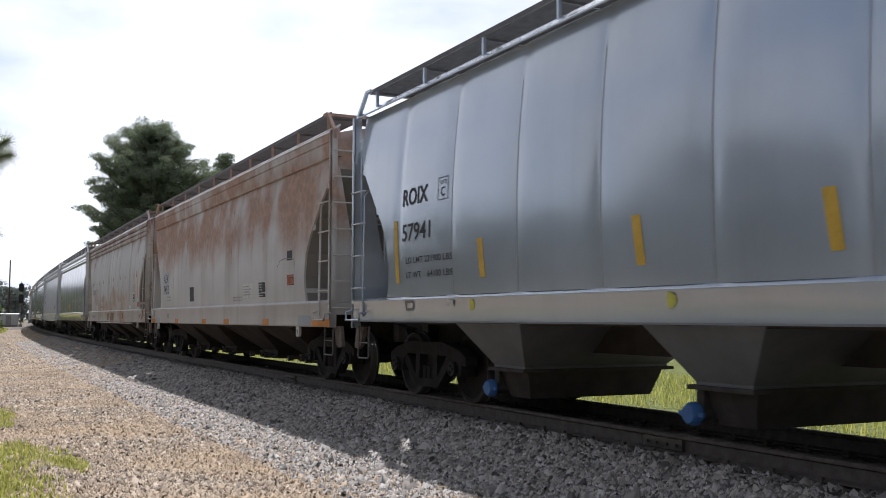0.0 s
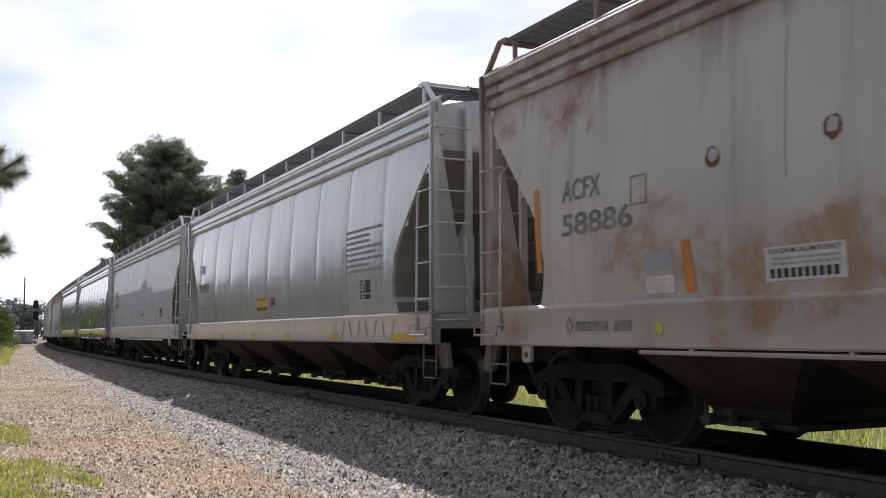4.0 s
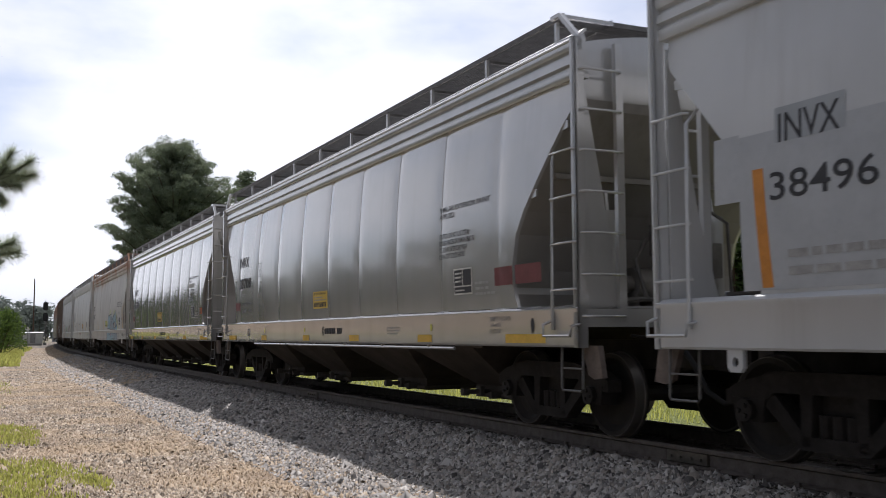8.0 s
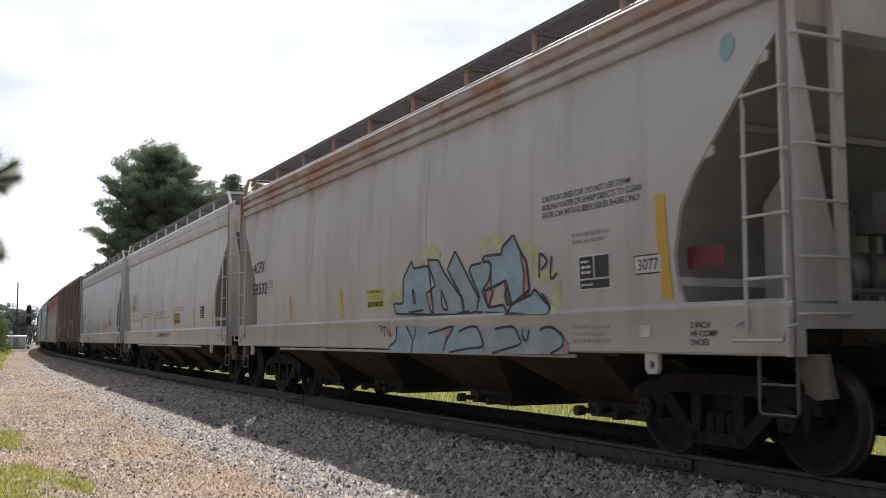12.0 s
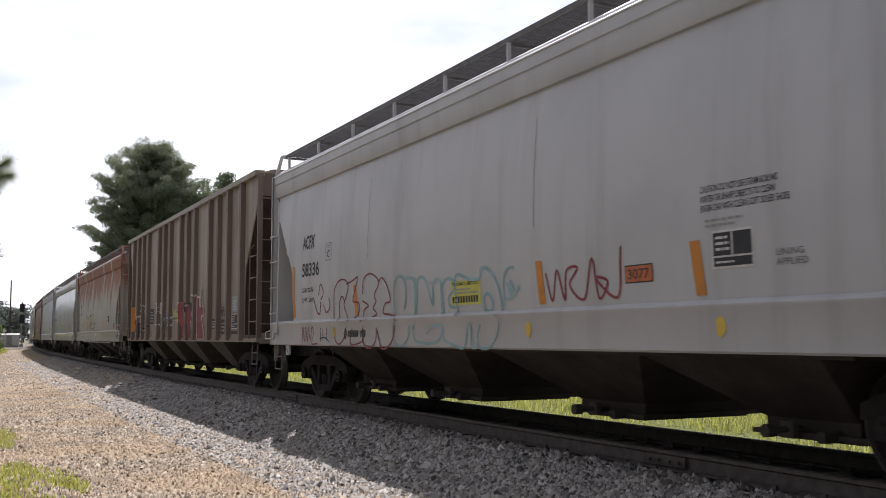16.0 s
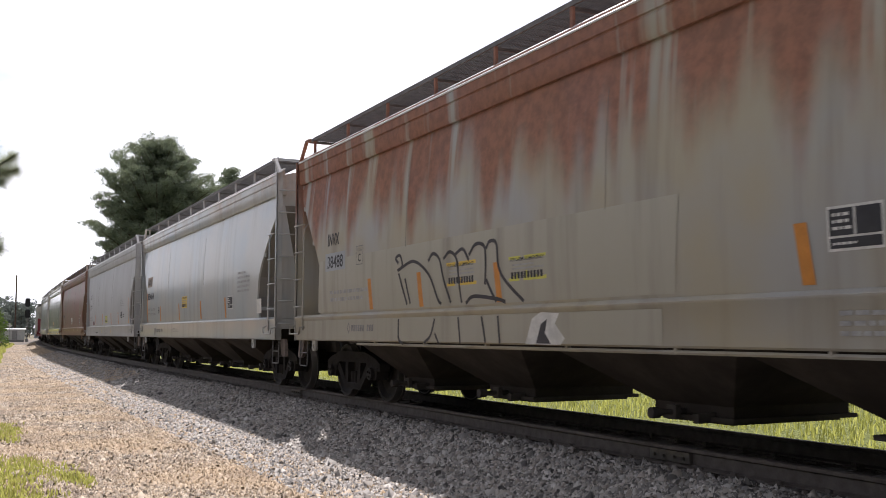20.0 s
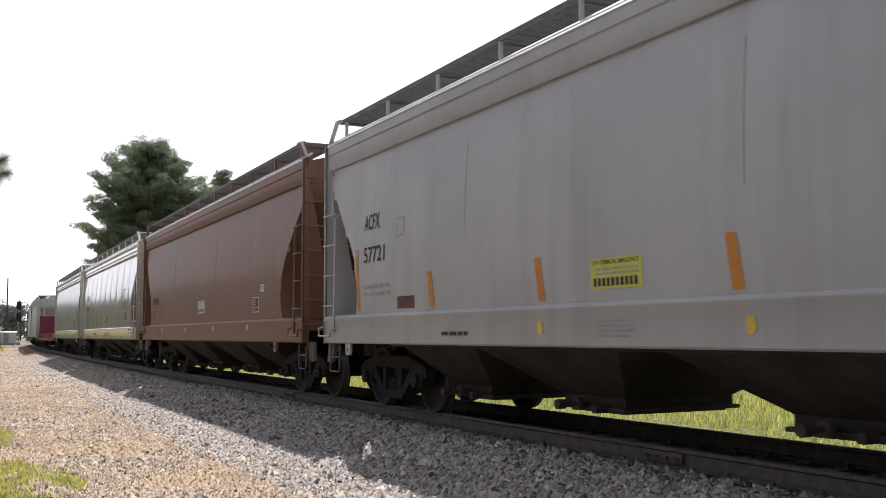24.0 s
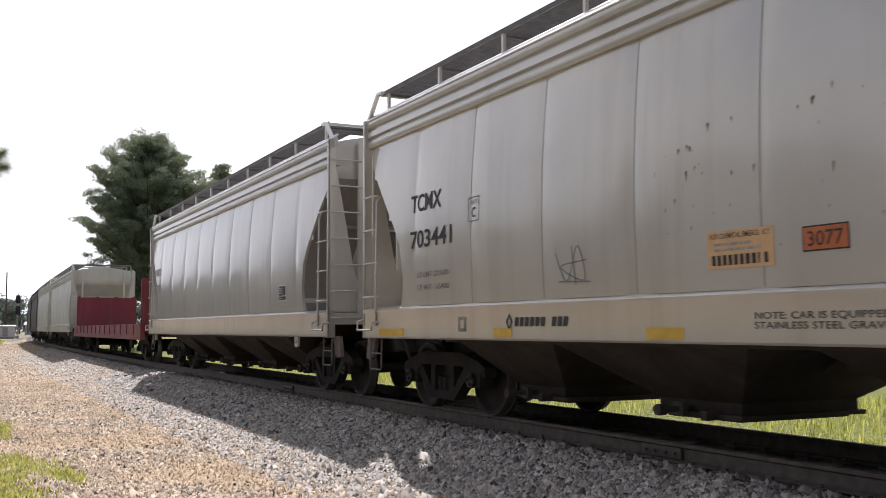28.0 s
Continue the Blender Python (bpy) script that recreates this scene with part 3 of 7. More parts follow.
def tank_mesh(bulge):
    m = Mesh()
    zs = [1.42, 1.55, 1.7, 1.85, 2.05, 2.25, 2.5, 2.8, 3.1, 3.3, 3.5, 3.62, 3.8, 4.0, 4.2]
    inner = sorted(s + d for s in SEAMS for d in (-0.62, -0.42, -0.25, -0.14, -0.07, 0.0, 0.07, 0.14, 0.25, 0.42, 0.62) if abs(s + d) < 6.5)
    inner = [-6.5] + inner + [6.5]
    rings = []
    for z in zs:
        e, w = end_x(z), half_width(z)
        xs = [-e, -(e * 2 + 6.5) / 3, -(e + 13) / 3] + inner + [(e + 13) / 3, (e * 2 + 6.5) / 3, e]
        near = [(x, -w - pillow(x, bulge), z) for x in xs]
        far = [(x, w + pillow(x, bulge), z) for x in reversed(xs)]
        right = [(e, -w + 2 * w * k / 5, z) for k in range(1, 5)]
        left = [(-e, w - 2 * w * k / 5, z) for k in range(1, 5)]
        rings.append(near + right + far + left)
    n = len(rings[0])
    for r in rings:
        m.v += r
    m.f = [(i * n + k, i * n + (k + 1) % n, (i + 1) * n + (k + 1) % n, (i + 1) * n + k) for i in range(len(zs) - 1) for k in range(n)]
    m.f.append(tuple(range(n - 1, -1, -1)))
    m.f.append(tuple(range((len(zs) - 1) * n, len(zs) * n)))
    return m.data("tank", smooth=28)


def hopper_bay(top_x, box_x, top_y, box_y, top_z, break_z, low_z):
    """A hopper that narrows from the floor to an outlet box, open to no side."""
    m = Mesh()
    for x0, x1, y, z in ((top_x[0], top_x[1], top_y, top_z), (-box_x, box_x, box_y, break_z), (-box_x, box_x, box_y, low_z)):
        m.v += [(x0, -y, z), (x1, -y, z), (x1, y, z), (x0, y, z)]
    m.f = [(4 * i + k, 4 * i + (k + 1) % 4, 4 * i + 4 + (k + 1) % 4, 4 * i + 4 + k) for i in range(2) for k in range(4)] + [(3, 2, 1, 0), (8, 9, 10, 11)]
    return m.data("hopper_bay")


def make_shared():
    """Meshes that all the hopper cars share."""
    sh = {}
    sh["tank"] = tank_mesh(BULGE)
    sh["tank_smooth"] = tank_mesh(SMOOTH)
    roof = [(-1.47 + 2.94 * k / 12, 4.205 + 0.20 * (1 - (1 - k / 6) ** 2)) for k in range(13)]
    m = Mesh().along([(1.47, 4.19), (-1.47, 4.19)] + roof, -7.8, 7.8)
    for k in range(9):
        x = -6.2 + 1.55 * k
        m.along([(y, z + 0.02) for y, z in roof[1:-1]] + [(1.2, 4.21), (-1.2, 4.21)], x - 0.04, x + 0.04)
    sh["roof"] = m.data("roof", smooth=30)
    # eave rail: three stepped bands
    o = [(1.40, 3.80), (1.55, 3.80), (1.565, 3.825), (1.56, 3.90), (1.525, 3.92), (1.525, 3.945), (1.575, 3.96), (1.57, 4.04), (1.53, 4.055), (1.53, 4.085),
         (1.575, 4.10), (1.59, 4.13), (1.59, 4.195), (1.575, 4.235), (1.535, 4.275), (1.47, 4.305), (1.44, 4.24)]
    sh["eave_near"] = Mesh().along([(-y, z) for y, z in o], -7.93, 7.93).data("eave_rail", smooth=40)
    sh["eave_far"] = Mesh().along([(y, z) for y, z in reversed(o)], -7.93, 7.93).data("eave_rail", smooth=40)
    o = [(1.40, 3.80), (1.545, 3.80), (1.562, 3.83), (1.572, 4.02), (1.560, 4.03), (1.562, 4.05), (1.582, 4.06), (1.59, 4.18), (1.575, 4.235), (1.535, 4.275), (1.47, 4.305), (1.44, 4.24)]
    sh["fascia_near"] = Mesh().along([(-y, z) for y, z in o], -7.93, 7.93).data("eave_rail", smooth=40)
    sh["fascia_far"] = Mesh().along([(y, z) for y, z in reversed(o)], -7.93, 7.93).data("eave_rail", smooth=40)
    o = [(1.50, SILL_LOW), (1.595, SILL_LOW), (1.612, SILL_LOW + 0.02), (1.612, 1.34), (1.628, 1.36), (1.628, 1.385), (1.58, 1.425), (1.50, 1.425)]
    sh["sill_near"] = Mesh().along([(-y, z) for y, z in o], -HALF, HALF).data("side_sill", smooth=40)
    sh["sill_far"] = Mesh().along([(y, z) for y, z in reversed(o)], -HALF, HALF).data("side_sill", smooth=40)
    low = 1.075
    o = [(1.50, low), (1.595, low), (1.612, low + 0.02), (1.612, 1.34), (1.628, 1.36), (1.628, 1.385), (1.58, 1.425), (1.50, 1.425)]
    sh["sill_high_near"] = Mesh().along([(-y, z) for y, z in o], -HALF, HALF).data("side_sill", smooth=40)
    sh["sill_high_far"] = Mesh().along([(y, z) for y, z in reversed(o)], -HALF, HALF).data("side_sill", smooth=40)
    # added strip along the eave, pale on most cars for the sunlit line
    o = [(1.592, 4.185), (1.602, 4.19), (1.604, 4.205), (1.458, 4.328), (1.44, 4.325), (1.44, 4.30)]
    sh["cap_near"] = Mesh().along([(-y, z) for y, z in o], -7.95, 7.95).data("eave_cap", smooth=30)
    sh["cap_far"] = Mesh().along([(y, z) for y, z in reversed(o)], -7.95, 7.95).data("eave_cap", smooth=30)
    # end plate that widens towards the deck, and the ledge across the slope sheet
    sh["end_web"] = Mesh().along([(-1.50, 1.40), (-0.95, 1.40), (-1.17, 2.2), (-1.45, 3.72), (-1.50, 3.72)], -0.012, 0.012).data("end_web")
    sh["end_ledge"] = Mesh().box(-0.05, 0.07, -1.42, 1.42, -0.03, 0.03).data("end_ledge")
    sh["end_sill"] = Mesh().box(-0.07, 0.07, -1.5, 1.5, 1.19, 1.38).data("end_sill")
    sh["striker"] = Mesh().box(-0.1, 0.1, -0.4, 0.4, 0.75, 1.36).data("coupler_box")
    sh["deck"] = Mesh().box(-0.75, 0.62, -1.5, 1.5, 1.385, 1.41).data("end_deck")
    sh["post"] = Mesh().along([(-0.06, 0.98), (0.06, 0.98), (0.06, 4.22), (-0.06, 4.22)], -0.025, 0.025).box(-0.06, 0.025, -0.06, -0.035, 0.98, 4.22).data("corner_post")
    sh["inner_post"] = Mesh().box(-0.03, 0.03, -0.045, 0.045, 1.38, 4.2).data("end_post")
    sh["ladder_rail"] = Mesh().tube([(0, -0.07, 1.16), (0, -0.07, 1.5), (0, -0.05, 2.95), (0.09, 0.02, 3.08), (0.1, 0.05, 3.2)], 0.019, 6).data("ladder_rail", smooth=60)
    sh["rung_side"] = Mesh().tube([(-0.24, 0, 0), (-0.21, -0.05, 0), (0.21, -0.05, 0), (0.24, 0, 0)], 0.013, 6).data("rung", smooth=60)
    sh["rung_end"] = Mesh().tube([(-0.02, -0.27, 0), (0.05, -0.24, 0), (0.05, 0.24, 0), (-0.02, 0.27, 0)], 0.014, 6).data("rung", smooth=60)
    sh["grab"] = Mesh().tube([(-0.27, 0.02, 0.16), (-0.27, -0.09, 0.12), (-0.27, -0.09, 0.0), (0.25, -0.09, 0.0), (0.27, -0.09, 0.10), (0.27, 0.02, 0.12)], 0.017, 6).data("grab_iron", smooth=60)
    sh["stirrup"] = Mesh().tube([(-0.2, 0, 0.03), (-0.2, -0.01, -0.42), (-0.18, -0.01, -0.45), (0.18, -0.01, -0.45), (0.2, -0.01, -0.42), (0.2, 0, 0.03)], 0.014, 6).tube([(-0.2, 0, -0.22), (0.2, 0, -0.22)], 0.011, 6).data("stirrup_step", smooth=60)
    sh["gusset"] = Mesh().slab([(-0.17, 1.0), (0.13, 1.0), (0.2, 0.68), (0.05, 0.66), (-0.05, 0.7)], -0.03, 0.03).data("end_gusset")
    o = [(-0.13, 0.02), (0.13, 0.02), (0.13, -0.24), (0.09, -0.28), (-0.09, -0.28), (-0.13, -0.24)]
    hole = [(0.055 * math.cos(a), -0.17 + 0.055 * math.sin(a)) for a in (2 * math.pi * k / 12 for k in range(12))]
    m = Mesh()
    ring = [(0.13 * math.copysign(min(1, abs(math.cos(a)) * 1.3), math.cos(a)), -0.13 + 0.15 * math.copysign(min(1, abs(math.sin(a)) * 1.3), math.sin(a))) for a in (2 * math.pi * k / 12 for k in range(12))]
    for y in (-0.02, 0.02):
        m.v += [(x, y, z) for x, z in ring] + [(x, y, z) for x, z in hole]
    for k in range(12):
        j = (k + 1) % 12
        m.f += [(k, j, 12 + j, 12 + k), (24 + k, 36 + k, 36 + j, 24 + j), (k, 24 + k, 24 + j, j), (12 + k, 12 + j, 36 + j, 36 + k)]
    sh["lug"] = m.data("lift_lug")
    # running boards of bar grating, along the outer edges of the roof
    m = Mesh()
    for k in range(17):
        y = -0.3 + 0.6 * k / 16
        m.box(-7.55, 7.55, y - 0.003, y + 0.003, -0.022, 0.0)
    for k in range(72):
        x = -7.55 + 15.1 * k / 71
        m.box(x - 0.006, x + 0.006, -0.3, 0.3, -0.012, -0.002)
    m.box(-7.57, 7.57, -0.325, -0.3, -0.045, 0.012).box(-7.57, 7.57, 0.3, 0.325, -0.045, 0.012)
    sh["board"] = m.data("running_board")
    m = Mesh()
    for k in range(15):
        x = -0.28 + 0.04 * k
        m.box(x - 0.004, x + 0.004, -0.85, 0.85, -0.035, 0.0)
    for y in (-0.84, -0.4, 0.0, 0.4, 0.84):
        m.box(-0.29, 0.29, y - 0.006, y + 0.006, -0.018, -0.004)
    m.box(-0.305, -0.28, -0.87, 0.87, -0.045, 0.012).box(0.28, 0.305, -0.87, 0.87, -0.045, 0.012)
    sh["cross_board"] = m.data("cross_board")
    # long loading hatch on the middle of the roof
    m = Mesh().along([(-0.48, 4.36), (0.48, 4.36), (0.48, 4.52), (0.36, 4.57), (-0.36, 4.57), (-0.48, 4.52)], -6.1, 6.1)
    for k in range(5):
        x = -5.2 + 2.6 * k
        m.box(x - 0.05, x + 0.05, -0.53, 0.53, 4.40, 4.59)
    sh["hatch"] = m.data("loading_hatch")
    sh["bracket"] = Mesh().box(-0.022, 0.022, -1.478, -1.438, 4.27, 4.54).data("bracket")
    sh["strut"] = Mesh().box(-0.014, 0.014, -1.437, -0.5, 4.50, 4.535).data("strut")
    # plate from the corner post up to the running board
    m = Mesh().slab([(-0.025, 4.08), (0.03, 4.08), (0.03, 4.24), (-0.32, 4.575), (-0.5, 4.575), (-0.5, 4.535), (-0.34, 4.535), (-0.025, 4.22)], -1.57, -1.515)
    m.box(-0.37, -0.33, -1.5, -0.85, 4.53, 4.57)
    sh["handrail"] = m.data("roof_grab")
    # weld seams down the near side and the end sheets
    for key, z0, z1 in (("seam", 1.43, 3.80), ("seam_short", 2.3, 3.5)):
        zs = [z0 + (z1 - z0) * k / 12 for k in range(13)]
        sh[key] = Mesh().add([(dx, -half_width(z) - 0.003 - (0.003 if dx == 0 else 0), z) for z in zs for dx in (-0.005, 0, 0.005)],
                             [(3 * i + j, 3 * i + j + 1, 3 * i + j + 4, 3 * i + j + 3) for i in range(12) for j in (0, 1)]).data("weld_seam")
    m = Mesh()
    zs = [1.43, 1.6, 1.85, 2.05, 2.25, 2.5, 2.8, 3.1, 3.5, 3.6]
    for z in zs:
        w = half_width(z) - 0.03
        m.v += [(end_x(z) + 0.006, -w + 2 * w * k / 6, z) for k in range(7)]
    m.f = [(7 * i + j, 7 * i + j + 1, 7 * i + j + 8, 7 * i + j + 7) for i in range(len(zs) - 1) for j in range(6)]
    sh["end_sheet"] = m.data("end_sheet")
    sh["side_lip"] = Mesh().slab([(0.0, 0.0), (0.16, 0.02), (0.17, 0.10), (0.03, 0.12)], -0.012, 0.012).data("edge_bracket")
    # underneath
    sh["centre_sill"] = Mesh().box(-HALF + 0.1, HALF - 0.1, -0.22, 0.22, 0.72, 1.05).data("centre_sill")
    # floor between the hoppers, then hoppers that narrow to an outlet box
    sh["belly"] = Mesh().along([(-1.49, 1.0), (-1.47, 0.95), (-0.5, 0.93), (0.5, 0.93), (1.47, 0.95), (1.49, 1.0), (1.49, 1.2), (-1.49, 1.2)], -5.6, 5.6).data("hopper_belly")
    sh["belly_high"] = Mesh().along([(-1.49, 1.1), (-1.47, 1.05), (1.47, 1.05), (1.49, 1.1), (1.49, 1.25), (-1.49, 1.25)], -5.6, 5.6).data("hopper_belly")
    sh["bay"] = hopper_bay((-1.44, 1.44), 0.57, 1.49, 0.74, 0.99, 0.43, 0.31)
    sh["bay_outer"] = hopper_bay((-0.78, 1.38), 0.50, 1.49, 0.74, 0.99, 0.43, 0.31)
    sh["bay_large"] = hopper_bay((-0.58, 0.95), 0.36, 1.49, 1.06, 1.07, 0.56, 0.52)
    m = Mesh().box(-0.62, 0.62, -0.80, 0.80, 0.285, 0.325).box(-0.5, 0.5, -0.70, 0.70, 0.255, 0.285)
    m.tube([(-0.1, -1.12, 0.35), (-0.1, 1.12, 0.35)], 0.028, 8)
    for y in (-1.12, 1.12):
        m.tube([(-0.1, y - 0.05, 0.35), (-0.1, y + 0.05, 0.35)], 0.055, 10)
    m.box(-0.17, -0.03, -0.92, -0.86, 0.28, 0.42).box(0.25, 0.33, -0.95, -0.74, 0.27, 0.36)
    sh["gate"] = m.data("outlet_gate", smooth=40)
    m = Mesh().box(-0.42, 0.42, -1.12, 1.12, 0.49, 0.53)
    m.add([(-0.34, -1.0, 0.49), (0.34, -1.0, 0.49), (0.34, 1.0, 0.49), (-0.34, 1.0, 0.49), (-0.22, -0.9, 0.17), (0.22, -0.9, 0.17), (0.22, 0.9, 0.17), (-0.22, 0.9, 0.17)],
          [(0, 1, 5, 4), (1, 2, 6, 5), (2, 3, 7, 6), (3, 0, 4, 7), (4, 5, 6, 7)])
    m.tube([(-0.34, -1.12, 0.27), (-0.34, 1.12, 0.27)], 0.07, 10).box(-0.38, -0.28, -1.04, -0.96, 0.27, 0.5)
    m.tube([(-0.28, -1.0, 0.5), (-0.2, -1.1, 0.66)], 0.02, 6)
    sh["pan"] = m.data("outlet_pan", smooth=40)
    sh["cap"] = Mesh().lathe([(0.0, -0.07), (0.08, -0.065), (0.105, -0.03), (0.11, 0.03), (0.0, 0.03)], 16).box(-0.16, 0.16, -0.03, 0.0, -0.02, 0.02).data("pipe_cap", smooth=40)
    m = Mesh().tube([(-5.0, -1.57, 0.945), (5.0, -1.57, 0.945)], 0.022, 6)
    for k in range(6):
        m.box(-4.3 + 1.7 * k, -4.26 + 1.7 * k, -1.59, -1.54, 0.93, 0.99)
    sh["pipe"] = m.data("unloading_pipe")
    # truck
    m = Mesh().box(-0.22, 0.22, -0.95, 0.95, 0.46, 0.72).box(-0.4, 0.4, -0.4, 0.4, 0.6, 0.78)
    for y in (-0.99, 0.99):
        for x in (-0.14, 0.0, 0.14):
            m.tube([(x, y, 0.27), (x, y, 0.46)], 0.06, 8)
    m.tube([(-0.6, -0.6, 0.42), (-0.6, 0.6, 0.42)], 0.05, 6).tube([(0.6, -0.6, 0.42), (0.6, 0.6, 0.42)], 0.05, 6)
    sh["bolster"] = m.data("truck", smooth=40)
    m = Mesh().slab([(-1.2, 0.50), (-1.2, 0.62), (-1.02, 0.70), (-0.55, 0.80), (0.55, 0.80), (1.02, 0.70), (1.2, 0.62), (1.2, 0.50), (0.74, 0.52), (0.62, 0.62), (-0.62, 0.62), (-0.74, 0.52)], -0.09, 0.09)
    m.slab([(-0.78, 0.54), (-0.34, 0.17), (0.34, 0.17), (0.78, 0.54), (0.62, 0.60), (0.30, 0.28), (-0.30, 0.28), (-0.62, 0.60)], -0.08, 0.08)
    m.slab([(-0.34, 0.2), (-0.24, 0.2), (-0.2, 0.66), (-0.34, 0.66)], -0.08, 0.08).slab([(0.24, 0.2), (0.34, 0.2), (0.34, 0.66), (0.2, 0.66)], -0.08, 0.08)
    for x in (-0.915, 0.915):
        m.slab([(x - 0.16, 0.36), (x + 0.16, 0.36), (x + 0.2, 0.56), (x - 0.2, 0.56)], -0.10, 0.10)
    sh["side_frame"] = m.data("side_frame")
    prof = [(0.0, 0.0), (0.11, 0.0), (0.12, 0.04), (0.33, 0.055), (0.385, 0.02), (0.40, -0.005), (0.452, -0.005), (0.457, 0.01), (0.462, 0.10), (0.490, 0.115), (0.490, 0.135), (0.41, 0.14), (0.36, 0.11), (0.14, 0.12), (0.09, 0.16)]
    m = Mesh()
    m.lathe([(r, y - 0.83) for r, y in prof], 30)
    m.lathe([(r, 0.83 - y) for r, y in reversed(prof)], 30)
    m.tube([(0, -0.7, 0), (0, 0.7, 0)], 0.085, 10)
    for sgn in (-1, 1):
        m.tube([(0, sgn * 0.83, 0), (0, sgn * 1.12, 0)], 0.085, 10).tube([(0, sgn * 1.1, 0), (0, sgn * 1.15, 0)], 0.10, 10)
        for a in range(3):
            m.box(0.05 * math.cos(a * 2.09) - 0.016, 0.05 * math.cos(a * 2.09) + 0.016, sgn * 1.15 - 0.02, sgn * 1.15 + 0.02, 0.05 * math.sin(a * 2.09) - 0.016, 0.05 * math.sin(a * 2.09) + 0.016)
    sh["wheelset"] = m.data("wheelset", smooth=35)
    m = Mesh().box(-0.25, 0.42, -0.09, 0.09, 0.78, 0.96).slab([(0.40, 0.74), (0.66, 0.72), (0.70, 0.88), (0.64, 1.0), (0.40, 1.0)], -0.17, 0.02).slab([(0.40, 0.76), (0.56, 0.76), (0.56, 0.98), (0.40, 0.98)], 0.02, 0.19)
    m.tube([(0.1, -0.06, 0.95), (0.12, -0.5, 1.05), (0.1, -1.0, 1.1)], 0.018, 5)
    sh["coupler"] = m.data("coupler")
    sh["hose"] = Mesh().tube([(0.05, -0.3, 0.92), (0.22, -0.32, 0.78), (0.36, -0.28, 0.52), (0.52, -0.2, 0.40), (0.63, -0.12, 0.44)], 0.03, 7).data("brake_hose", smooth=60)
    sh["support"] = Mesh().slab([(-0.42, 1.41), (0.06, 1.41), (0.06, 2.30), (0.0, 2.72), (-0.42, 2.30)], -0.02, 0.02).box(-0.02, 0.10, -0.09, 0.09, 1.41, 2.5).data("slope_support")
    m = Mesh().tube([(0.0, -0.62, 1.68), (0.0, 0.5, 1.68)], 0.19, 14).tube([(0, -0.72, 1.68), (0, -0.62, 1.68)], 0.10, 10).box(-0.12, 0.12, -0.4, -0.3, 1.4, 1.56).box(-0.12, 0.12, 0.2, 0.3, 1.4, 1.56)
    sh["tank_air"] = m.data("air_reservoir", smooth=40)
    m = Mesh()
    ring = [(0.0, 0.28 * math.cos(a), 2.35 + 0.28 * math.sin(a)) for a in (2 * math.pi * k / 20 for k in range(21))]
    m.tube(ring, 0.018, 6)
    for k in range(3):
        a = k * 2.094
        m.tube([(0.0, 0.0, 2.35), (0.0, 0.28 * math.cos(a), 2.35 + 0.28 * math.sin(a))], 0.013, 5)
    m.box(-0.22, -0.02, -0.16, 0.16, 2.2, 2.55).tube([(-0.1, 0, 2.2), (-0.1, 0, 1.0)], 0.02, 5)
    sh["brake_wheel"] = m.data("brake_wheel")
    m = Mesh().tube([(0.1, -1.2, 1.46), (0.05, -0.6, 1.5), (0, 0.9, 1.5)], 0.03, 6).tube([(0.05, -0.55, 1.5), (-0.15, -0.55, 1.95), (-0.15, -0.3, 2.3), (-0.1, 0.3, 2.45)], 0.024, 6)
    m.tube([(0.1, -0.9, 1.42), (-0.3, -0.75, 2.1)], 0.02, 5).box(-0.25, 0.08, 0.1, 0.5, 1.75, 2.15).box(-0.15, 0.05, -0.35, -0.05, 2.0, 2.35).tube([(-0.1, -0.2, 1.42), (-0.1, -0.2, 2.0)], 0.035, 6)
    m.tube([(0.0, 0.7, 1.42), (-0.05, 0.7, 2.4), (-0.2, 0.3, 2.7)], 0.022, 5)
    sh["rigging"] = m.data("brake_rigging", smooth=40)
    return sh


def add_truck(car, x, sh):
    t = part("truck", sh["bolster"], M_TRUCK, car, "grimy cast steel truck with coil springs", at=pose(x, 0, 0))
    for y in (-0.99, 0.99):
        part("side_frame", sh["side_frame"], M_TRUCK, t, at=pose(0, y, 0))
    sets = [part("wheelset", sh["wheelset"], M_WHEEL, t, at=pose(dx, 0, 0.457)) for dx in (-0.915, 0.915)]
    return sets


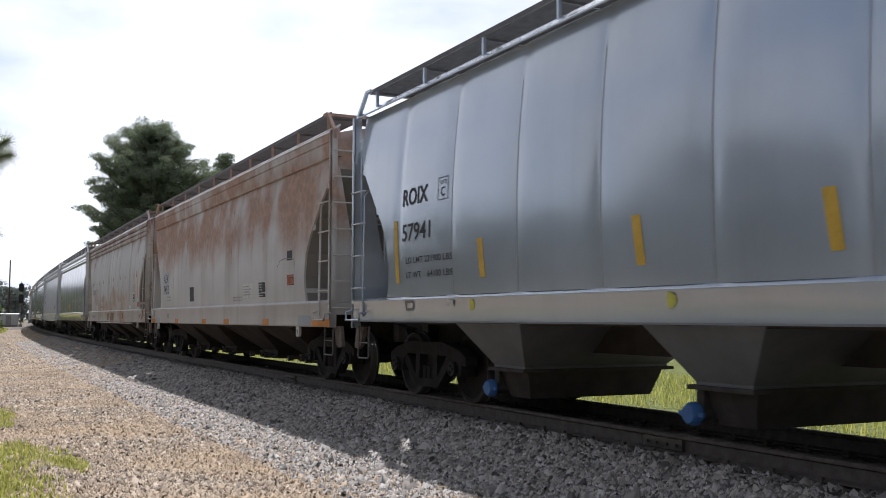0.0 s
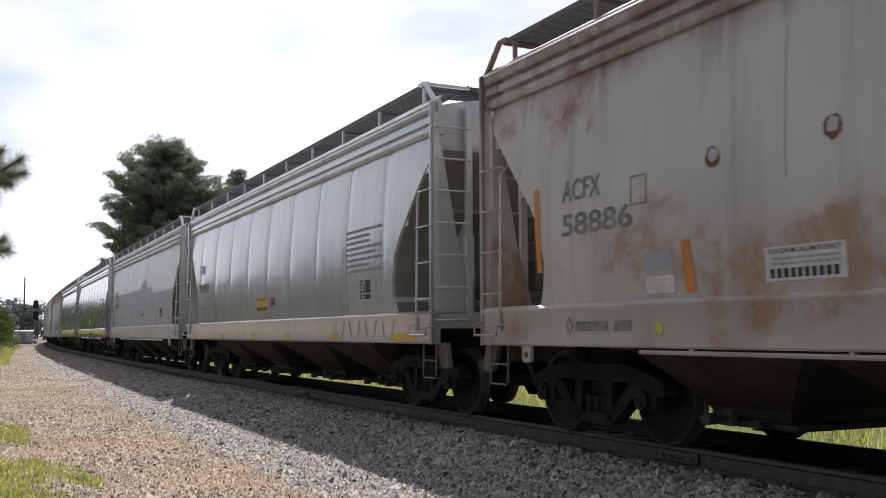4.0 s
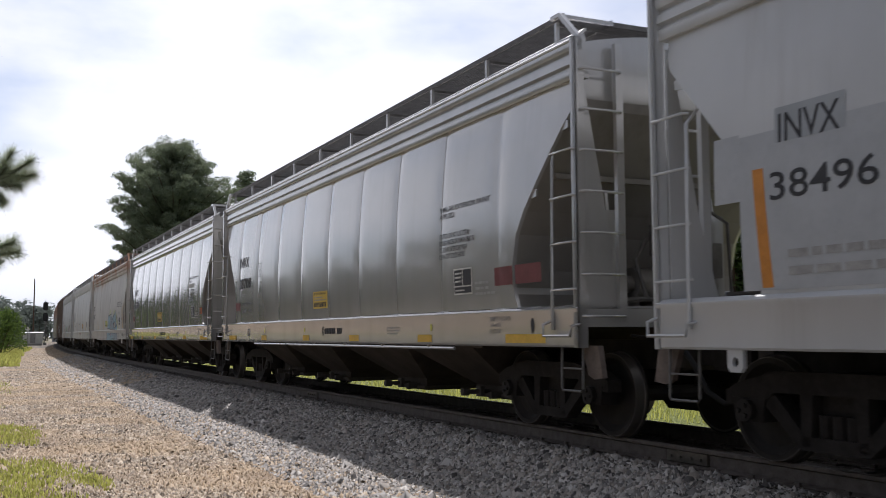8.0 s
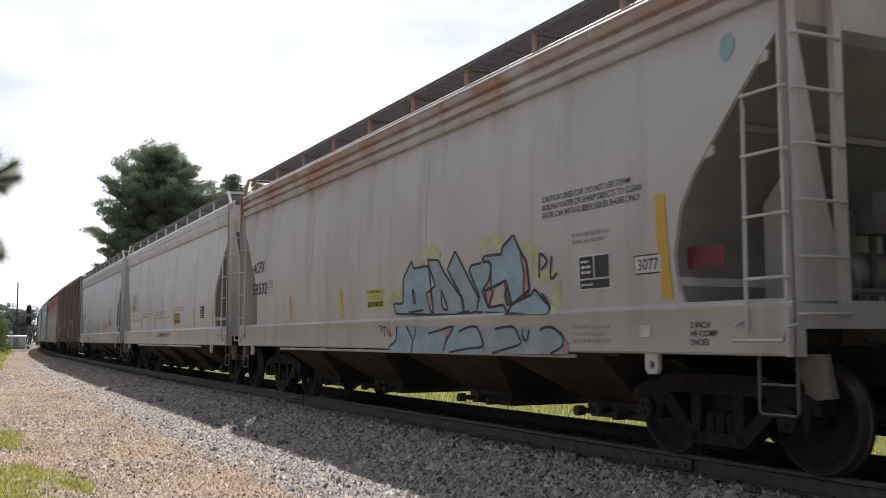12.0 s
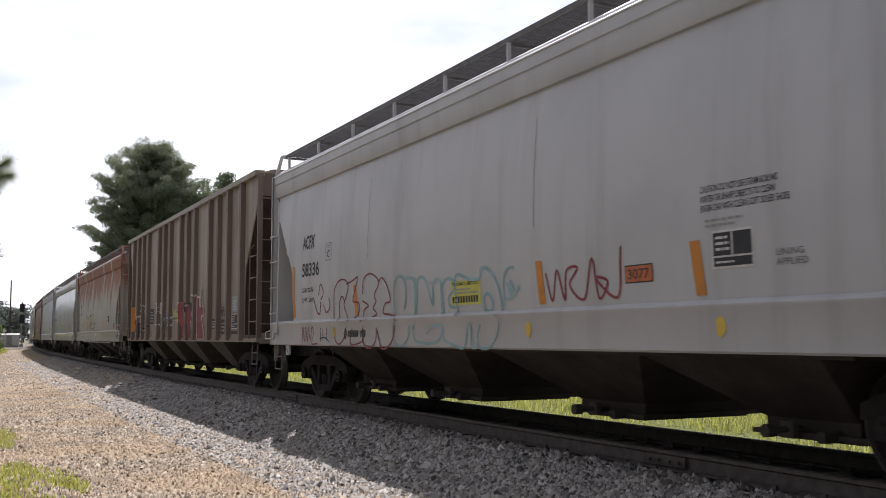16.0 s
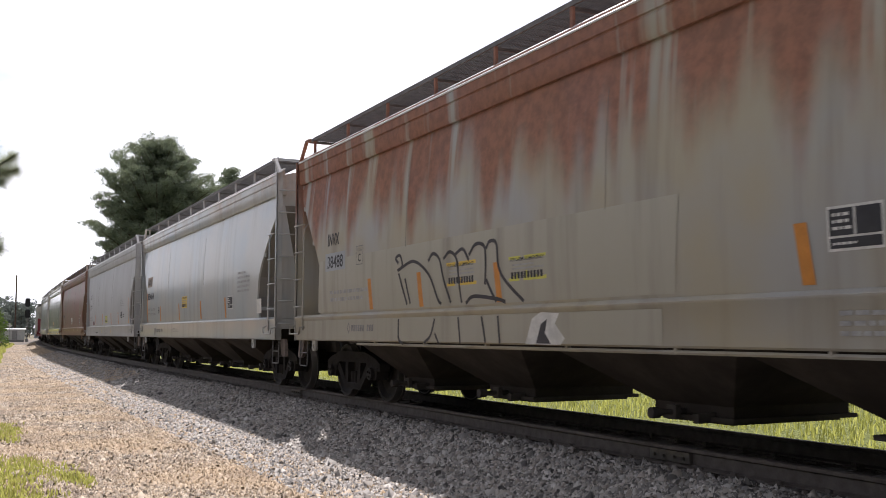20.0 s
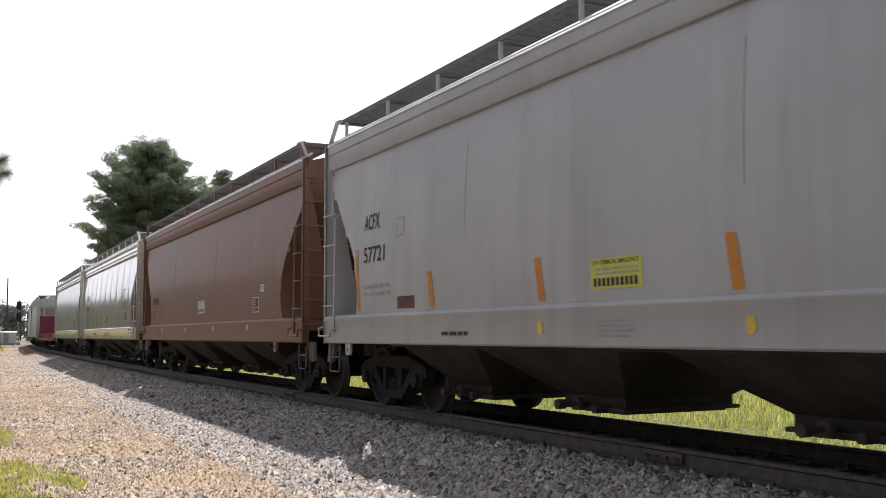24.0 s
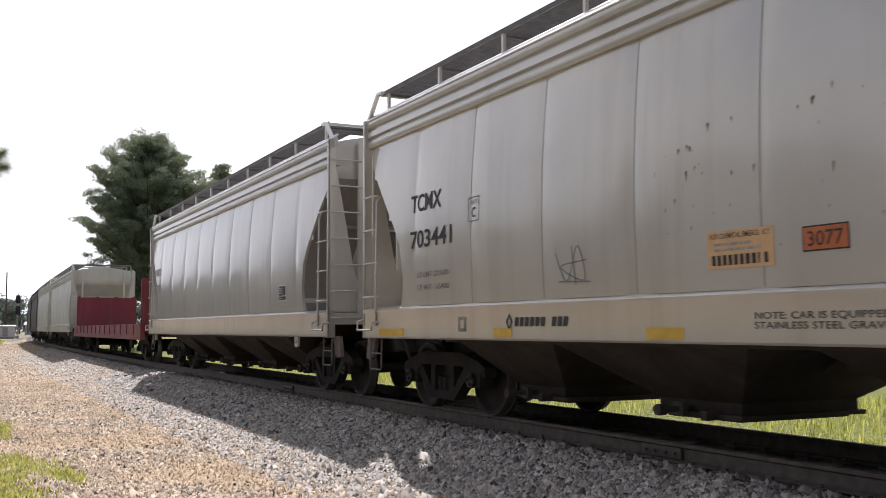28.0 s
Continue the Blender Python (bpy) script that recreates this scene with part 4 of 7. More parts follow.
def hopper_car(label, coat, sh, ends, lugs=True, bulged=True, piped=True, three_bays=False, stepped=True):
    """A covered hopper car with rounded sides."""
    car = thing("hopper_car", label, "rail car", group="cars of the freight train")
    part("tank", sh["tank" if bulged else "tank_smooth"], coat, car)
    part("roof", sh["roof"], coat, car)
    for k in ("near", "far"):
        if not three_bays:
            part("eave_rail", sh[("eave_" if stepped else "fascia_") + k], coat, car)
        part("eave_cap", sh["cap_" + k], coat if three_bays else M_CAP_EDGE, car, "" if three_bays else "pale roof edge strip, sunlight in its colour")
        part("side_sill", sh[("sill_high_" if three_bays else "sill_") + k], coat, car)
    part("centre_sill", sh["centre_sill"], M_UNDER, car)
    if three_bays:
        part("hopper_belly", sh["belly_high"], M_HOPPER, car)
        for x in (-4.2, -0.5, 3.2):
            part("hopper_bay", sh["bay_large"], M_BAY_GREY, car, "grey painted hopper", at=pose(x, 0, 0))
            pan = part("outlet_pan", sh["pan"], M_UNDER, car, at=pose(x, 0, 0))
            part("pipe_cap", sh["cap"], M_CAP, pan, "round blue pipe cap", at=pose(-0.34, -1.12, 0.27))
    else:
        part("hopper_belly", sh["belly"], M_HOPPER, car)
        if piped:
            part("unloading_pipe", sh["pipe"], coat, car)
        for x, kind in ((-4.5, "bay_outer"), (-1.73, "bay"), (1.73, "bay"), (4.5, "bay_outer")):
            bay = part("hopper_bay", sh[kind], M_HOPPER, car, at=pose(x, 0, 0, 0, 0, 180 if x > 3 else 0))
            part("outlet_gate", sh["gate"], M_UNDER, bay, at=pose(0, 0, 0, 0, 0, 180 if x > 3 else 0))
    wheels = []
    for d in (1, -1):
        turn = 0 if d > 0 else 180
        part("end_sill", sh["end_sill"], coat, car, at=pose(d * (HALF - 0.07), 0, 0))
        part("coupler_box", sh["striker"], M_UNDER, car, at=pose(d * (HALF - 0.07), 0, 0))
        part("end_deck", sh["deck"], coat, car, at=pose(d * (HALF - 0.7), 0, 0, 0, 0, turn))
        part("coupler", sh["coupler"], M_TRUCK, car, at=pose(d * (HALF - 0.05), 0, 0, 0, 0, turn))
        part("brake_hose", sh["hose"], M_HOSE, car, at=pose(d * (HALF - 0.0), 0, 0, 0, 0, turn))
        for y in (-0.75, 0.75):
            part("slope_support", sh["support"], coat, car, at=pose(d * (HALF - 0.72), y, 0, 0, 0, turn))
            part("end_post", sh["inner_post"], coat, car, at=pose(d * (HALF - 0.03), y * 1.4, 0))
        for y in (-1, 1):
            part("corner_post", sh["post"], coat, car, at=pose(d * (HALF - 0.025), y * 1.555, 0, 0, 0, 0 if y < 0 else 180))
        part("roof_grab", sh["handrail"], coat, car, at=pose(d * (HALF - 0.03), 0, 0) @ Matrix.Diagonal((d, 1, 1, 1)))
        part("ladder_rail", sh["ladder_rail"], coat, car, at=pose(d * (HALF - 0.47), -1.56, 0) @ Matrix.Diagonal((-d, 1, 1, 1)))
        for k in range(4):
            part("rung", sh["rung_side"], coat, car, at=pose(d * (HALF - 0.25), -1.60, 1.58 + 0.485 * k))
        for k in range(7):
            part("rung", sh["rung_end"], coat, car, at=pose(d * (HALF - 0.01), -1.30, 1.30 + 0.43 * k) @ Matrix.Diagonal((d, 1, 1, 1)))
        part("grab_iron", sh["grab"], coat, car, at=pose(d * (HALF - 0.26), -1.62, 1.10))
        part("stirrup_step", sh["stirrup"], M_STEP, car, at=pose(d * (HALF - 0.26), -1.52, SILL_LOW))
        part("end_gusset", sh["gusset"], M_GUSSET, car, at=pose(d * (HALF + 0.02), -1.45, 0) @ Matrix.Diagonal((d, 1, 1, 1)))
        if lugs:
            part("lift_lug", sh["lug"], coat, car, at=pose(6.25 if d > 0 else -7.0, -1.57, SILL_LOW + 0.03) @ Matrix.Diagonal((0.7, 1, 0.75, 1)))
        part("end_sheet", sh["end_sheet"], ends, car, "dust-browned end sheet, on most cars darkened for shade", at=Matrix.Diagonal((d, 1, 1, 1)))
        part("end_web", sh["end_web"], coat, car, at=pose(d * (HALF - 0.075), 0, 0))
        part("end_web", sh["end_web"], coat, car, at=pose(d * (HALF - 0.075), 0, 0) @ Matrix.Diagonal((1, -1, 1, 1)))
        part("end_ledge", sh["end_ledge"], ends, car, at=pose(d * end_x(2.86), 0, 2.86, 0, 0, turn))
        for z in (3.28, 2.62):
            part("edge_bracket", sh["side_lip"], coat, car, at=pose(d * (end_x(z) - 0.03), -half_width(z) + 0.02, z) @ Matrix.Diagonal((d, 1, 1, 1)))
        wheels += add_truck(car, d * TRUCK_X, sh)
    part("air_reservoir", sh["tank_air"], ends, car, at=pose(HALF - 0.75, 0.2, 0))
    for d in (1, -1):
        part("brake_rigging", sh["rigging"], M_RIG, car, "dusty brake pipes and levers", at=pose(d * (HALF - 0.45), 0.1, 0) @ Matrix.Diagonal((d, 1, 1, 1)))
    part("brake_wheel", sh["brake_wheel"], M_STEEL, car, at=pose(-HALF + 0.1, 0.35, 0, 0, 0, 180))
    for i, x in enumerate(SEAMS[1:-1]):
        if bulged:
            part("weld_seam", sh["seam"], M_SEAM, car, at=pose(x, 0, 0))
        elif i % 3 == 1:
            part("weld_seam", sh["seam_short"], ends, car, at=pose(x, -SMOOTH, 0) @ Matrix.Diagonal((0.5, 1, 1, 1)))
    part("loading_hatch", sh["hatch"], ends, car, "dark loading hatch along the roof")
    for y in (-1.16, 1.16):
        part("running_board", sh["board"], M_GRATE, car, at=pose(0, y, 4.585))
    for d in (1, -1):
        part("cross_board", sh["cross_board"], M_GRATE, car, at=pose(d * 7.25, 0, 4.575))
    for k in range(10):
        x = -7.4 + 14.8 * k / 9
        for turn in (0, 180):
            b = part("bracket", sh["bracket"], coat, car, at=pose(x, 0, 0, 0, 0, turn))
            part("strut", sh["strut"], M_GRATE, b)
    return car, wheels


RIB_X = [-7.22, -6.2, -5.28, -4.3, -2.5, -1.6, -0.7, 0.76, 1.66, 2.56, 4.2, 5.1, 6.05, 7.2]


def ribbed_car(label, coat, rib_coat, sh):
    """A boxy covered hopper with upright side ribs and a sloping end."""
    h, top, low = 8.50, 4.52, 1.06
    car = thing("hopper_car", label, "rail car", group="cars of the freight train")
    m = Mesh()
    lv = [(low, 7.3), (2.0, 7.3), (2.6, 7.35), (3.85, 8.2), (4.0, 8.3), (top, 8.3)]
    for z, e in lv:
        m.v += [(-e, -1.5, z), (e, -1.5, z), (e, 1.5, z), (-e, 1.5, z)]
    m.f = [(4 * i + k, 4 * i + (k + 1) % 4, 4 * i + 4 + (k + 1) % 4, 4 * i + 4 + k) for i in range(len(lv) - 1) for k in range(4)] + [(3, 2, 1, 0), (20, 21, 22, 23)]
    part("box_body", m, coat, car)
    # dark cover over the sloping ends, their shade put into its colour
    slope = Mesh()
    for z, e in ((low + 0.12, 7.3), (2.0, 7.3), (2.6, 7.35), (3.85, 8.2), (4.0, 8.3), (top - 0.08, 8.3)):
        slope.v += [(e + 0.006, -1.48, z), (e + 0.006, 1.48, z)]
    slope.f = [(2 * i, 2 * i + 1, 2 * i + 3, 2 * i + 2) for i in range(5)]
    slope = slope.data("end_slope")
    rib = Mesh().along([(-0.10, low), (-0.10, top - 0.04), (0.02, top - 0.04), (0.02, low)], -0.09, 0.09)
    rib.v = [(x * (1 if y > -0.05 else 0.8), y, z) for x, y, z in rib.v]
    rib = rib.data("side_rib")
    for x in RIB_X:
        for d in (-1, 1):
            part("side_rib", rib, rib_coat, car, at=pose(x, d * 1.5, 0, 0, 0, 0 if d < 0 else 180))
    for d in (-1, 1):
        part("side_sill", Mesh().along([(d * 1.40, low - 0.03), (d * 1.525, low - 0.03), (d * 1.525, low + 0.05), (d * 1.40, low + 0.05)], -h, h), coat, car)
        part("top_chord", Mesh().along([(d * 1.40, top - 0.06), (d * 1.60, top - 0.06), (d * 1.60, top + 0.05), (d * 1.40, top + 0.05)], -8.4, 8.4), coat, car)
    part("roof", Mesh().along([(-1.5, top), (1.5, top), (1.2, top + 0.1), (0, top + 0.16), (-1.2, top + 0.1)], -8.3, 8.3), coat, car)
    part("running_board", sh["board"], M_GRATE, car, at=pose(0, 0.3, top + 0.20))
    part("centre_sill", Mesh().box(-h + 0.1, h - 0.1, -0.22, 0.22, 0.72, 1.05), M_UNDER, car)
    chute = Mesh()
    chute.add([(-0.72, -1.46, low), (0.72, -1.46, low), (0.72, 1.46, low), (-0.72, 1.46, low), (-0.25, -0.95, 0.45), (0.45, -0.95, 0.45), (0.45, 0.95, 0.45), (-0.25, 0.95, 0.45)],
              [(0, 1, 5, 4), (1, 2, 6, 5), (2, 3, 7, 6), (3, 0, 4, 7), (4, 5, 6, 7)])
    chute = chute.data("hopper_chute")
    for k in range(4):
        bay = part("hopper_bay", chute, M_CHUTE, car, at=pose(-4.4 + 2.95 * k, 0, 0))
        part("outlet_gate", sh["gate"], M_UNDER, bay, at=pose(0.1, 0, 0.06))
    wheels = []
    for d in (1, -1):
        turn = 0 if d > 0 else 180
        part("end_sill", Mesh().box(-0.08, 0.08, -1.45, 1.45, 1.0, 1.22), coat, car, at=pose(d * (h - 0.1), 0, 0))
        part("coupler", sh["coupler"], M_TRUCK, car, at=pose(d * (h - 0.05), 0, 0, 0, 0, turn))
        part("brake_hose", sh["hose"], M_HOSE, car, at=pose(d * h, 0, 0, 0, 0, turn))
        for y in (-1.5, -0.95, 0.95, 1.5):
            part("corner_post", Mesh().box(-0.035, 0.035, -0.05, 0.05, 1.04, top - 0.02), rib_coat, car, at=pose(d * (h - 0.06), y, 0))
        for k in range(4):
            part("rung", sh["rung_side"], coat, car, at=pose(d * (h - 0.3), -1.52, 1.45 + 0.45 * k))
        part("ladder_rail", Mesh().tube([(d * (h - 0.54), -1.57, 1.1), (d * (h - 0.54), -1.57, 2.95), (d * (h - 0.5), -1.5, 3.05)], 0.018, 6), rib_coat, car)
        for k in range(7):
            part("rung", sh["rung_end"], rib_coat, car, at=pose(d * (h - 0.03), -1.22, 1.4 + 0.43 * k) @ Matrix.Diagonal((d, 1, 1, 1)))
        part("stirrup_step", sh["stirrup"], M_STEP, car, at=pose(d * (h - 0.3), -1.5, 1.03))
        part("end_slope", slope, M_DARK_END, car, "sloping end, its shade put into a dark colour", at=Matrix.Diagonal((d, 1, 1, 1)))
        part("end_sheet", Mesh().box(-0.02, 0.02, -1.5, 1.5, 4.05, top), rib_coat, car, at=pose(d * 8.34, 0, 0))
        wheels += add_truck(car, d * (h - 2.0), sh)
    return car, wheels


def bulkhead_car(label, red, sh):
    """A long empty red flat car with a bulkhead at each end."""
    h = 10.4
    car = thing("bulkhead_flat_car", label, "rail car", group="cars of the freight train")
    part("deck", Mesh().box(-h, h, -1.45, 1.45, 1.05, 1.25), red, car)
    for d in (-1, 1):
        part("side_sill", Mesh().along([(d * 1.38, 0.78), (d * 1.52, 0.78), (d * 1.52, 1.30), (d * 1.38, 1.30)], -h, h), red, car)
        for k in range(13):
            x = -9.0 + 1.5 * k
            part("stake_pocket", Mesh().box(x - 0.08, x + 0.08, d * 1.53 - 0.02, d * 1.53 + 0.02, 0.95, 1.28), red, car)
    wheels = []
    for d in (1, -1):
        turn = 0 if d > 0 else 180
        b = part("bulkhead", Mesh().box(-0.05, 0.05, -1.45, 1.45, 1.25, 2.75), red, car, at=pose(d * (h - 0.35), 0, 0))
        for y in (-1.35, -0.45, 0.45, 1.35):
            part("stiffener", Mesh().box(-0.02, 0.14, -0.07, 0.07, 1.25, 2.8), red, b, at=pose(0, y, 0, 0, 0, turn))
        part("coupler", sh["coupler"], M_TRUCK, car, at=pose(d * (h - 0.05), 0, 0, 0, 0, turn))
        wheels += add_truck(car, d * (h - 2.0), sh)
    return car, wheels

# ---- the place ----
build_ground()
build_track()
scatter("ballast", "coarse grey crushed stone ballast beside the rails", 150000, (3, 26), (1.0, 3.9), 0.039, M_BALLAST, 11, 0.75, thin=((1.0, 1.2, 2.9, 3.9), (0.5, 1, 1, 0.45)))
scatter("far_ballast", "grey crushed stone ballast farther along the rails", 42000, (26, 75), (1.2, 3.9), 0.05, M_BALLAST, 15, thin=((1.2, 2.9, 3.9), (1, 1, 0.45)))
scatter("dark_ballast", "dark stones beside the rails", 12000, (2, 60), (0.84, 1.35), 0.036, M_DARK_BALLAST, 14)
scatter("path_gravel", "fine pale gravel on the path beside the track", 170000, (8, 36), (2.8, 7.6), 0.031, M_PATH_STONE, 12, 0.85, 0.2, thin=((2.8, 3.8, 6.0, 7.6), (0.6, 1, 0.95, 0.5)))
scatter("far_gravel", "grey gravel farther along the path", 45000, (34, 150), (1.6, 6.8), 0.05, M_PATH_STONE, 13)


TUFTS = ((18.4, 6.75, 2.0, 0.75), (13.0, 6.75, 1.5, 0.95), (12.0, 5.85, 0.75, 0.16), (10.6, 7.0, 1.6, 0.9), (36, 6.6, 5.0, 0.6), (26, 7.2, 3.4, 0.7))


def tuft_patch(s, lat):
    wob = 0.9 * noise.noise(Vector((s * 1.7, lat * 3.1, 4.0))) + 0.5 * noise.noise(Vector((s * 6.1, lat * 7.7, 1.0)))
    far = min(((s - a) / da) ** 2 + ((lat - b) / db) ** 2 for a, b, da, db in TUFTS)
    return far + wob < random.random() * 1.1 or lat + wob > 7.6 + random.random()


def beyond_patch(s, lat):
    """Grass across the track, thin where the soil shows."""
    bare = 0.5 + 0.5 * noise.noise(Vector((s * 0.25, lat * 0.6, 9.0))) + 0.35 * noise.noise(Vector((s * 1.4, lat * 1.9, 2.0)))
    return not (lat > -5.6 and s > 9.5 and bare > 0.36 + 0.25 * random.random())


def far_patch(s, lat):
    return lat > 5.2 + 0.5 * noise.noise(Vector((s * 0.1, lat, 1.0))) - 0.012 * (s - 60)


blades("grass", "bright green grass tufts beside the gravel path", np.concatenate([
    grass_spots(46000, (9, 22), (5.6, 8.3), 21, tuft_patch, 1.2), grass_spots(16000, (22, 60), (5.8, 9), 23, tuft_patch, 1.2)]), 0.075, M_GRASS, 5, 0.009)
blades("verge_grass", "sunlit grass verge farther along the path", grass_spots(12000, (60, 150), (4.2, 9), 24, far_patch, 1.2), 0.3, M_GRASS, 7, 0.035)
blades("far_grass", "sunlit yellow-green grass beyond the track", grass_spots(26000, (0, 60), (-12, -3.0), 22, beyond_patch, 1.3), 0.2, M_GRASS, 6, 0.014)


def big_crown(f):
    """Reach of the limbs from the foot of the crown (0) to its top (1)."""
    return float(np.interp(f, (0, 0.12, 0.25, 0.4, 0.55, 0.7, 0.85, 1.0), (0.66, 0.84, 0.96, 0.95, 0.90, 0.82, 0.58, 0.2))) * (0.93 + 0.09 * math.sin(23 * f))


pine("pine_tree", "tall dark green pine with an uneven crown, paled for haze", (-26.8, 98.7, -0.5), 21.2, 7.1, 7, 0.24, 0.125, 250, 150, M_BIG_PINE, big_crown)
pine("pine_tree", "distant dark green pine behind the train, paled for haze", (-25.6, 129, -0.5), 23.4, 3.3, 8, 0.45, 0.18, 110, 70, M_BIG_PINE)
pine("pine_tree", "distant dark green pine behind the train, paled for haze", (-23.2, 134, -0.5), 23.0, 2.7, 9, 0.45, 0.18, 100, 70, M_BIG_PINE)

# ---- the train ----
SHARED = make_shared()


# paint of each car, in the order of the train
def coats():
    c = {}
    c["silver"] = paint("silver_grey_paint", (0.47, 0.53, 0.60), grime=0.10, rough=0.2, seed=1.0, gloss=1.0, metal=0.33)
    c["rusty_white"] = paint("rusted_pale_paint", (0.60, 0.585, 0.56), grime=0.35, rough=0.5, rust=("top", 3.42, 1.6), rust_colour=(0.28, 0.165, 0.112), seed=2.0)
    c["spotted"] = paint("rust_spotted_paint", (0.55, 0.53, 0.49), grime=0.55, rough=0.46, rust=("spot", 0.71, 0.045), low_rust=0.8, rust_colour=(0.22, 0.09, 0.055), seed=3.4)
    c["pale_grey"] = paint("pale_grey_paint", (0.54, 0.55, 0.55), grime=0.35, rough=0.26, seed=4.0, gloss=0.8, metal=0.2)
    c["grey_white"] = paint("grey_white_paint", (0.54, 0.55, 0.56), grime=0.22, rough=0.42, seed=5.0, gloss=0.3)
    c["warm_grey"] = paint("warm_grey_paint", (0.47, 0.46, 0.445), grime=0.14, rough=0.2, seed=6.0, gloss=1.0, metal=0.22)
    c["warm_grey_b"] = paint("warm_grey_paint_worn", (0.48, 0.47, 0.45), grime=0.18, rough=0.2, seed=7.0, gloss=1.0, metal=0.22)
    c["cream_rust"] = paint("cream_paint_with_rust", (0.56, 0.54, 0.505), grime=0.3, rough=0.48, rust=("top", 4.55, 1.4), rust_colour=(0.30, 0.14, 0.07), seed=8.0)
    c["white"] = paint("dull_white_paint", (0.62, 0.615, 0.60), grime=0.28, rough=0.45, seed=9.0)
    c["white_b"] = paint("dull_white_paint_clean", (0.52, 0.52, 0.52), grime=0.24, rough=0.42, seed=10.0)
    c["brown"] = paint("brown_faded_paint", (0.285, 0.238, 0.188), dirt=(0.13, 0.088, 0.062), grime=0.65, rough=0.5, seed=11.0, tone2=(0.35, 0.31, 0.252))
    # ribs darker than the panels, the shade of their sides in the colour
    c["rib_brown"] = paint("shade_darkened_rib_paint", (0.125, 0.085, 0.064), dirt=(0.24, 0.195, 0.155), grime=0.4, rough=0.5, seed=11.5, tone2=(0.17, 0.125, 0.098))
    c["drip"] = paint("rust_dripped_paint", (0.38, 0.335, 0.235), grime=0.45, rough=0.5, tone2=(0.36, 0.37, 0.37), rust=("drip", 4.55, 3.4), rust_colour=(0.205, 0.082, 0.05), seed=12.3)
    # tone2 is the sky's bluish sheen, mixed into the paint
    c["pale_blue"] = paint("pale_weathered_sheen_paint", (0.44, 0.435, 0.405), grime=0.35, gloss=0.35, rough=0.36, tone2=(0.36, 0.41, 0.445), rust=("top", 4.85, 1.4), rust_colour=(0.30, 0.20, 0.135), seed=13.0)
    c["white_c"] = paint("flat_white_paint", (0.44, 0.44, 0.44), grime=0.22, rough=0.45, seed=14.0)
    c["red_brown"] = paint("red_brown_paint", (0.20, 0.078, 0.05), dirt=(0.175, 0.118, 0.058), grime=0.9, rough=0.5, gloss=0.1, seed=15.0, tone2=(0.155, 0.094, 0.052))
    c["cream"] = paint("cream_white_paint", (0.56, 0.53, 0.465), dirt=(0.30, 0.23, 0.14), grime=0.3, rough=0.28, seed=16.0, gloss=0.8, metal=0.15)
    c["white_d"] = paint("glossy_white_paint", (0.49, 0.475, 0.445), grime=0.25, rough=0.3, seed=17.0, gloss=0.6, metal=0.12)
    c["red"] = paint("dark_red_paint", (0.17, 0.016, 0.028), grime=0.25, rough=0.5, seed=18.0)
    c["olive_white"] = paint("yellowed_white_paint", (0.53, 0.535, 0.48), grime=0.3, rough=0.42, seed=19.0)
    c["dark"] = paint("dark_weathered_paint", (0.07, 0.06, 0.055), grime=0.4, rough=0.55, seed=20.0)
    return c


COATS = coats()
# end paint: dust, plus the shade between the cars put into its colour
M_END = paint("dusty_shaded_end_paint", (0.225, 0.21, 0.19), dirt=(0.12, 0.10, 0.08), grime=0.5, rough=0.6, seed=21.0)
# kind, coat, label, middle of the car behind the first one's rear end, in metres
TRAIN = [
    # unseen car in front, added so the train's shadow has no gap
    ("hopper", "white", "unseen white covered hopper car ahead, added for its shadow", -25.13),
    ("hopper", "silver", "clean silver-grey covered hopper car with orange stripes", -7.79),
    ("hopper", "rusty_white", "pale covered hopper car with rusted upper sides", 9.14),
    ("hopper", "spotted", "off-white covered hopper car with rust patches", 26.23),
    ("hopper", "pale_grey", "pale grey covered hopper car with dirty streaks", 43.54),
    ("hopper", "grey_white", "grey-white covered hopper car with a darker repainted band", 60.63),
    ("hopper", "warm_grey", "glossy warm grey covered hopper car with yellow stickers", 77.83),
    ("hopper", "warm_grey_b", "glossy warm grey covered hopper car with a blanked panel", 94.96),
    ("hopper", "cream_rust", "cream covered hopper car with blue spray-painted letters", 112.03),
    ("hopper", "white", "dull white covered hopper car with a grey patch", 129.06),
    ("hopper", "white_b", "white covered hopper car with red and teal scrawls", 146.18),
    ("ribbed", "brown", "faded brown ribbed hopper car with red spray-painted letters", 163.8),
    ("hopper", "drip", "grey covered hopper car with rust dripping from the roof", 181.62),
    ("hopper", "pale_blue", "pale grey covered hopper car with light rust", 198.77),
    ("hopper", "white_c", "flat white covered hopper car with orange stripes", 215.99),
    ("hopper", "red_brown", "red-brown covered hopper car with white stickers", 233.02),
    ("hopper", "cream", "cream covered hopper car with drips and stains", 250.23),
    ("hopper", "white_d", "glossy white covered hopper car with faded lettering", 267.67),
    ("bulkhead", "red", "empty dark red flat car with end bulkheads", 288.1),
    ("hopper", "olive_white", "yellowed white covered hopper car", 307.8),
    ("hopper", "olive_white", "yellowed white covered hopper car", 325.0),
    ("hopper", "dark", "dark weathered covered hopper car", 342.2),
    ("hopper", "dark", "dark weathered covered hopper car", 359.3),
]
STEPPED = ("pale_grey", "grey_white", "warm_grey", "warm_grey_b", "cream", "white_d", "olive_white", "spotted", "cream_rust")
BULGED = ("silver", "pale_grey", "warm_grey", "warm_grey_b", "cream", "white_d", "olive_white")
CARS, WHEELS = [], []
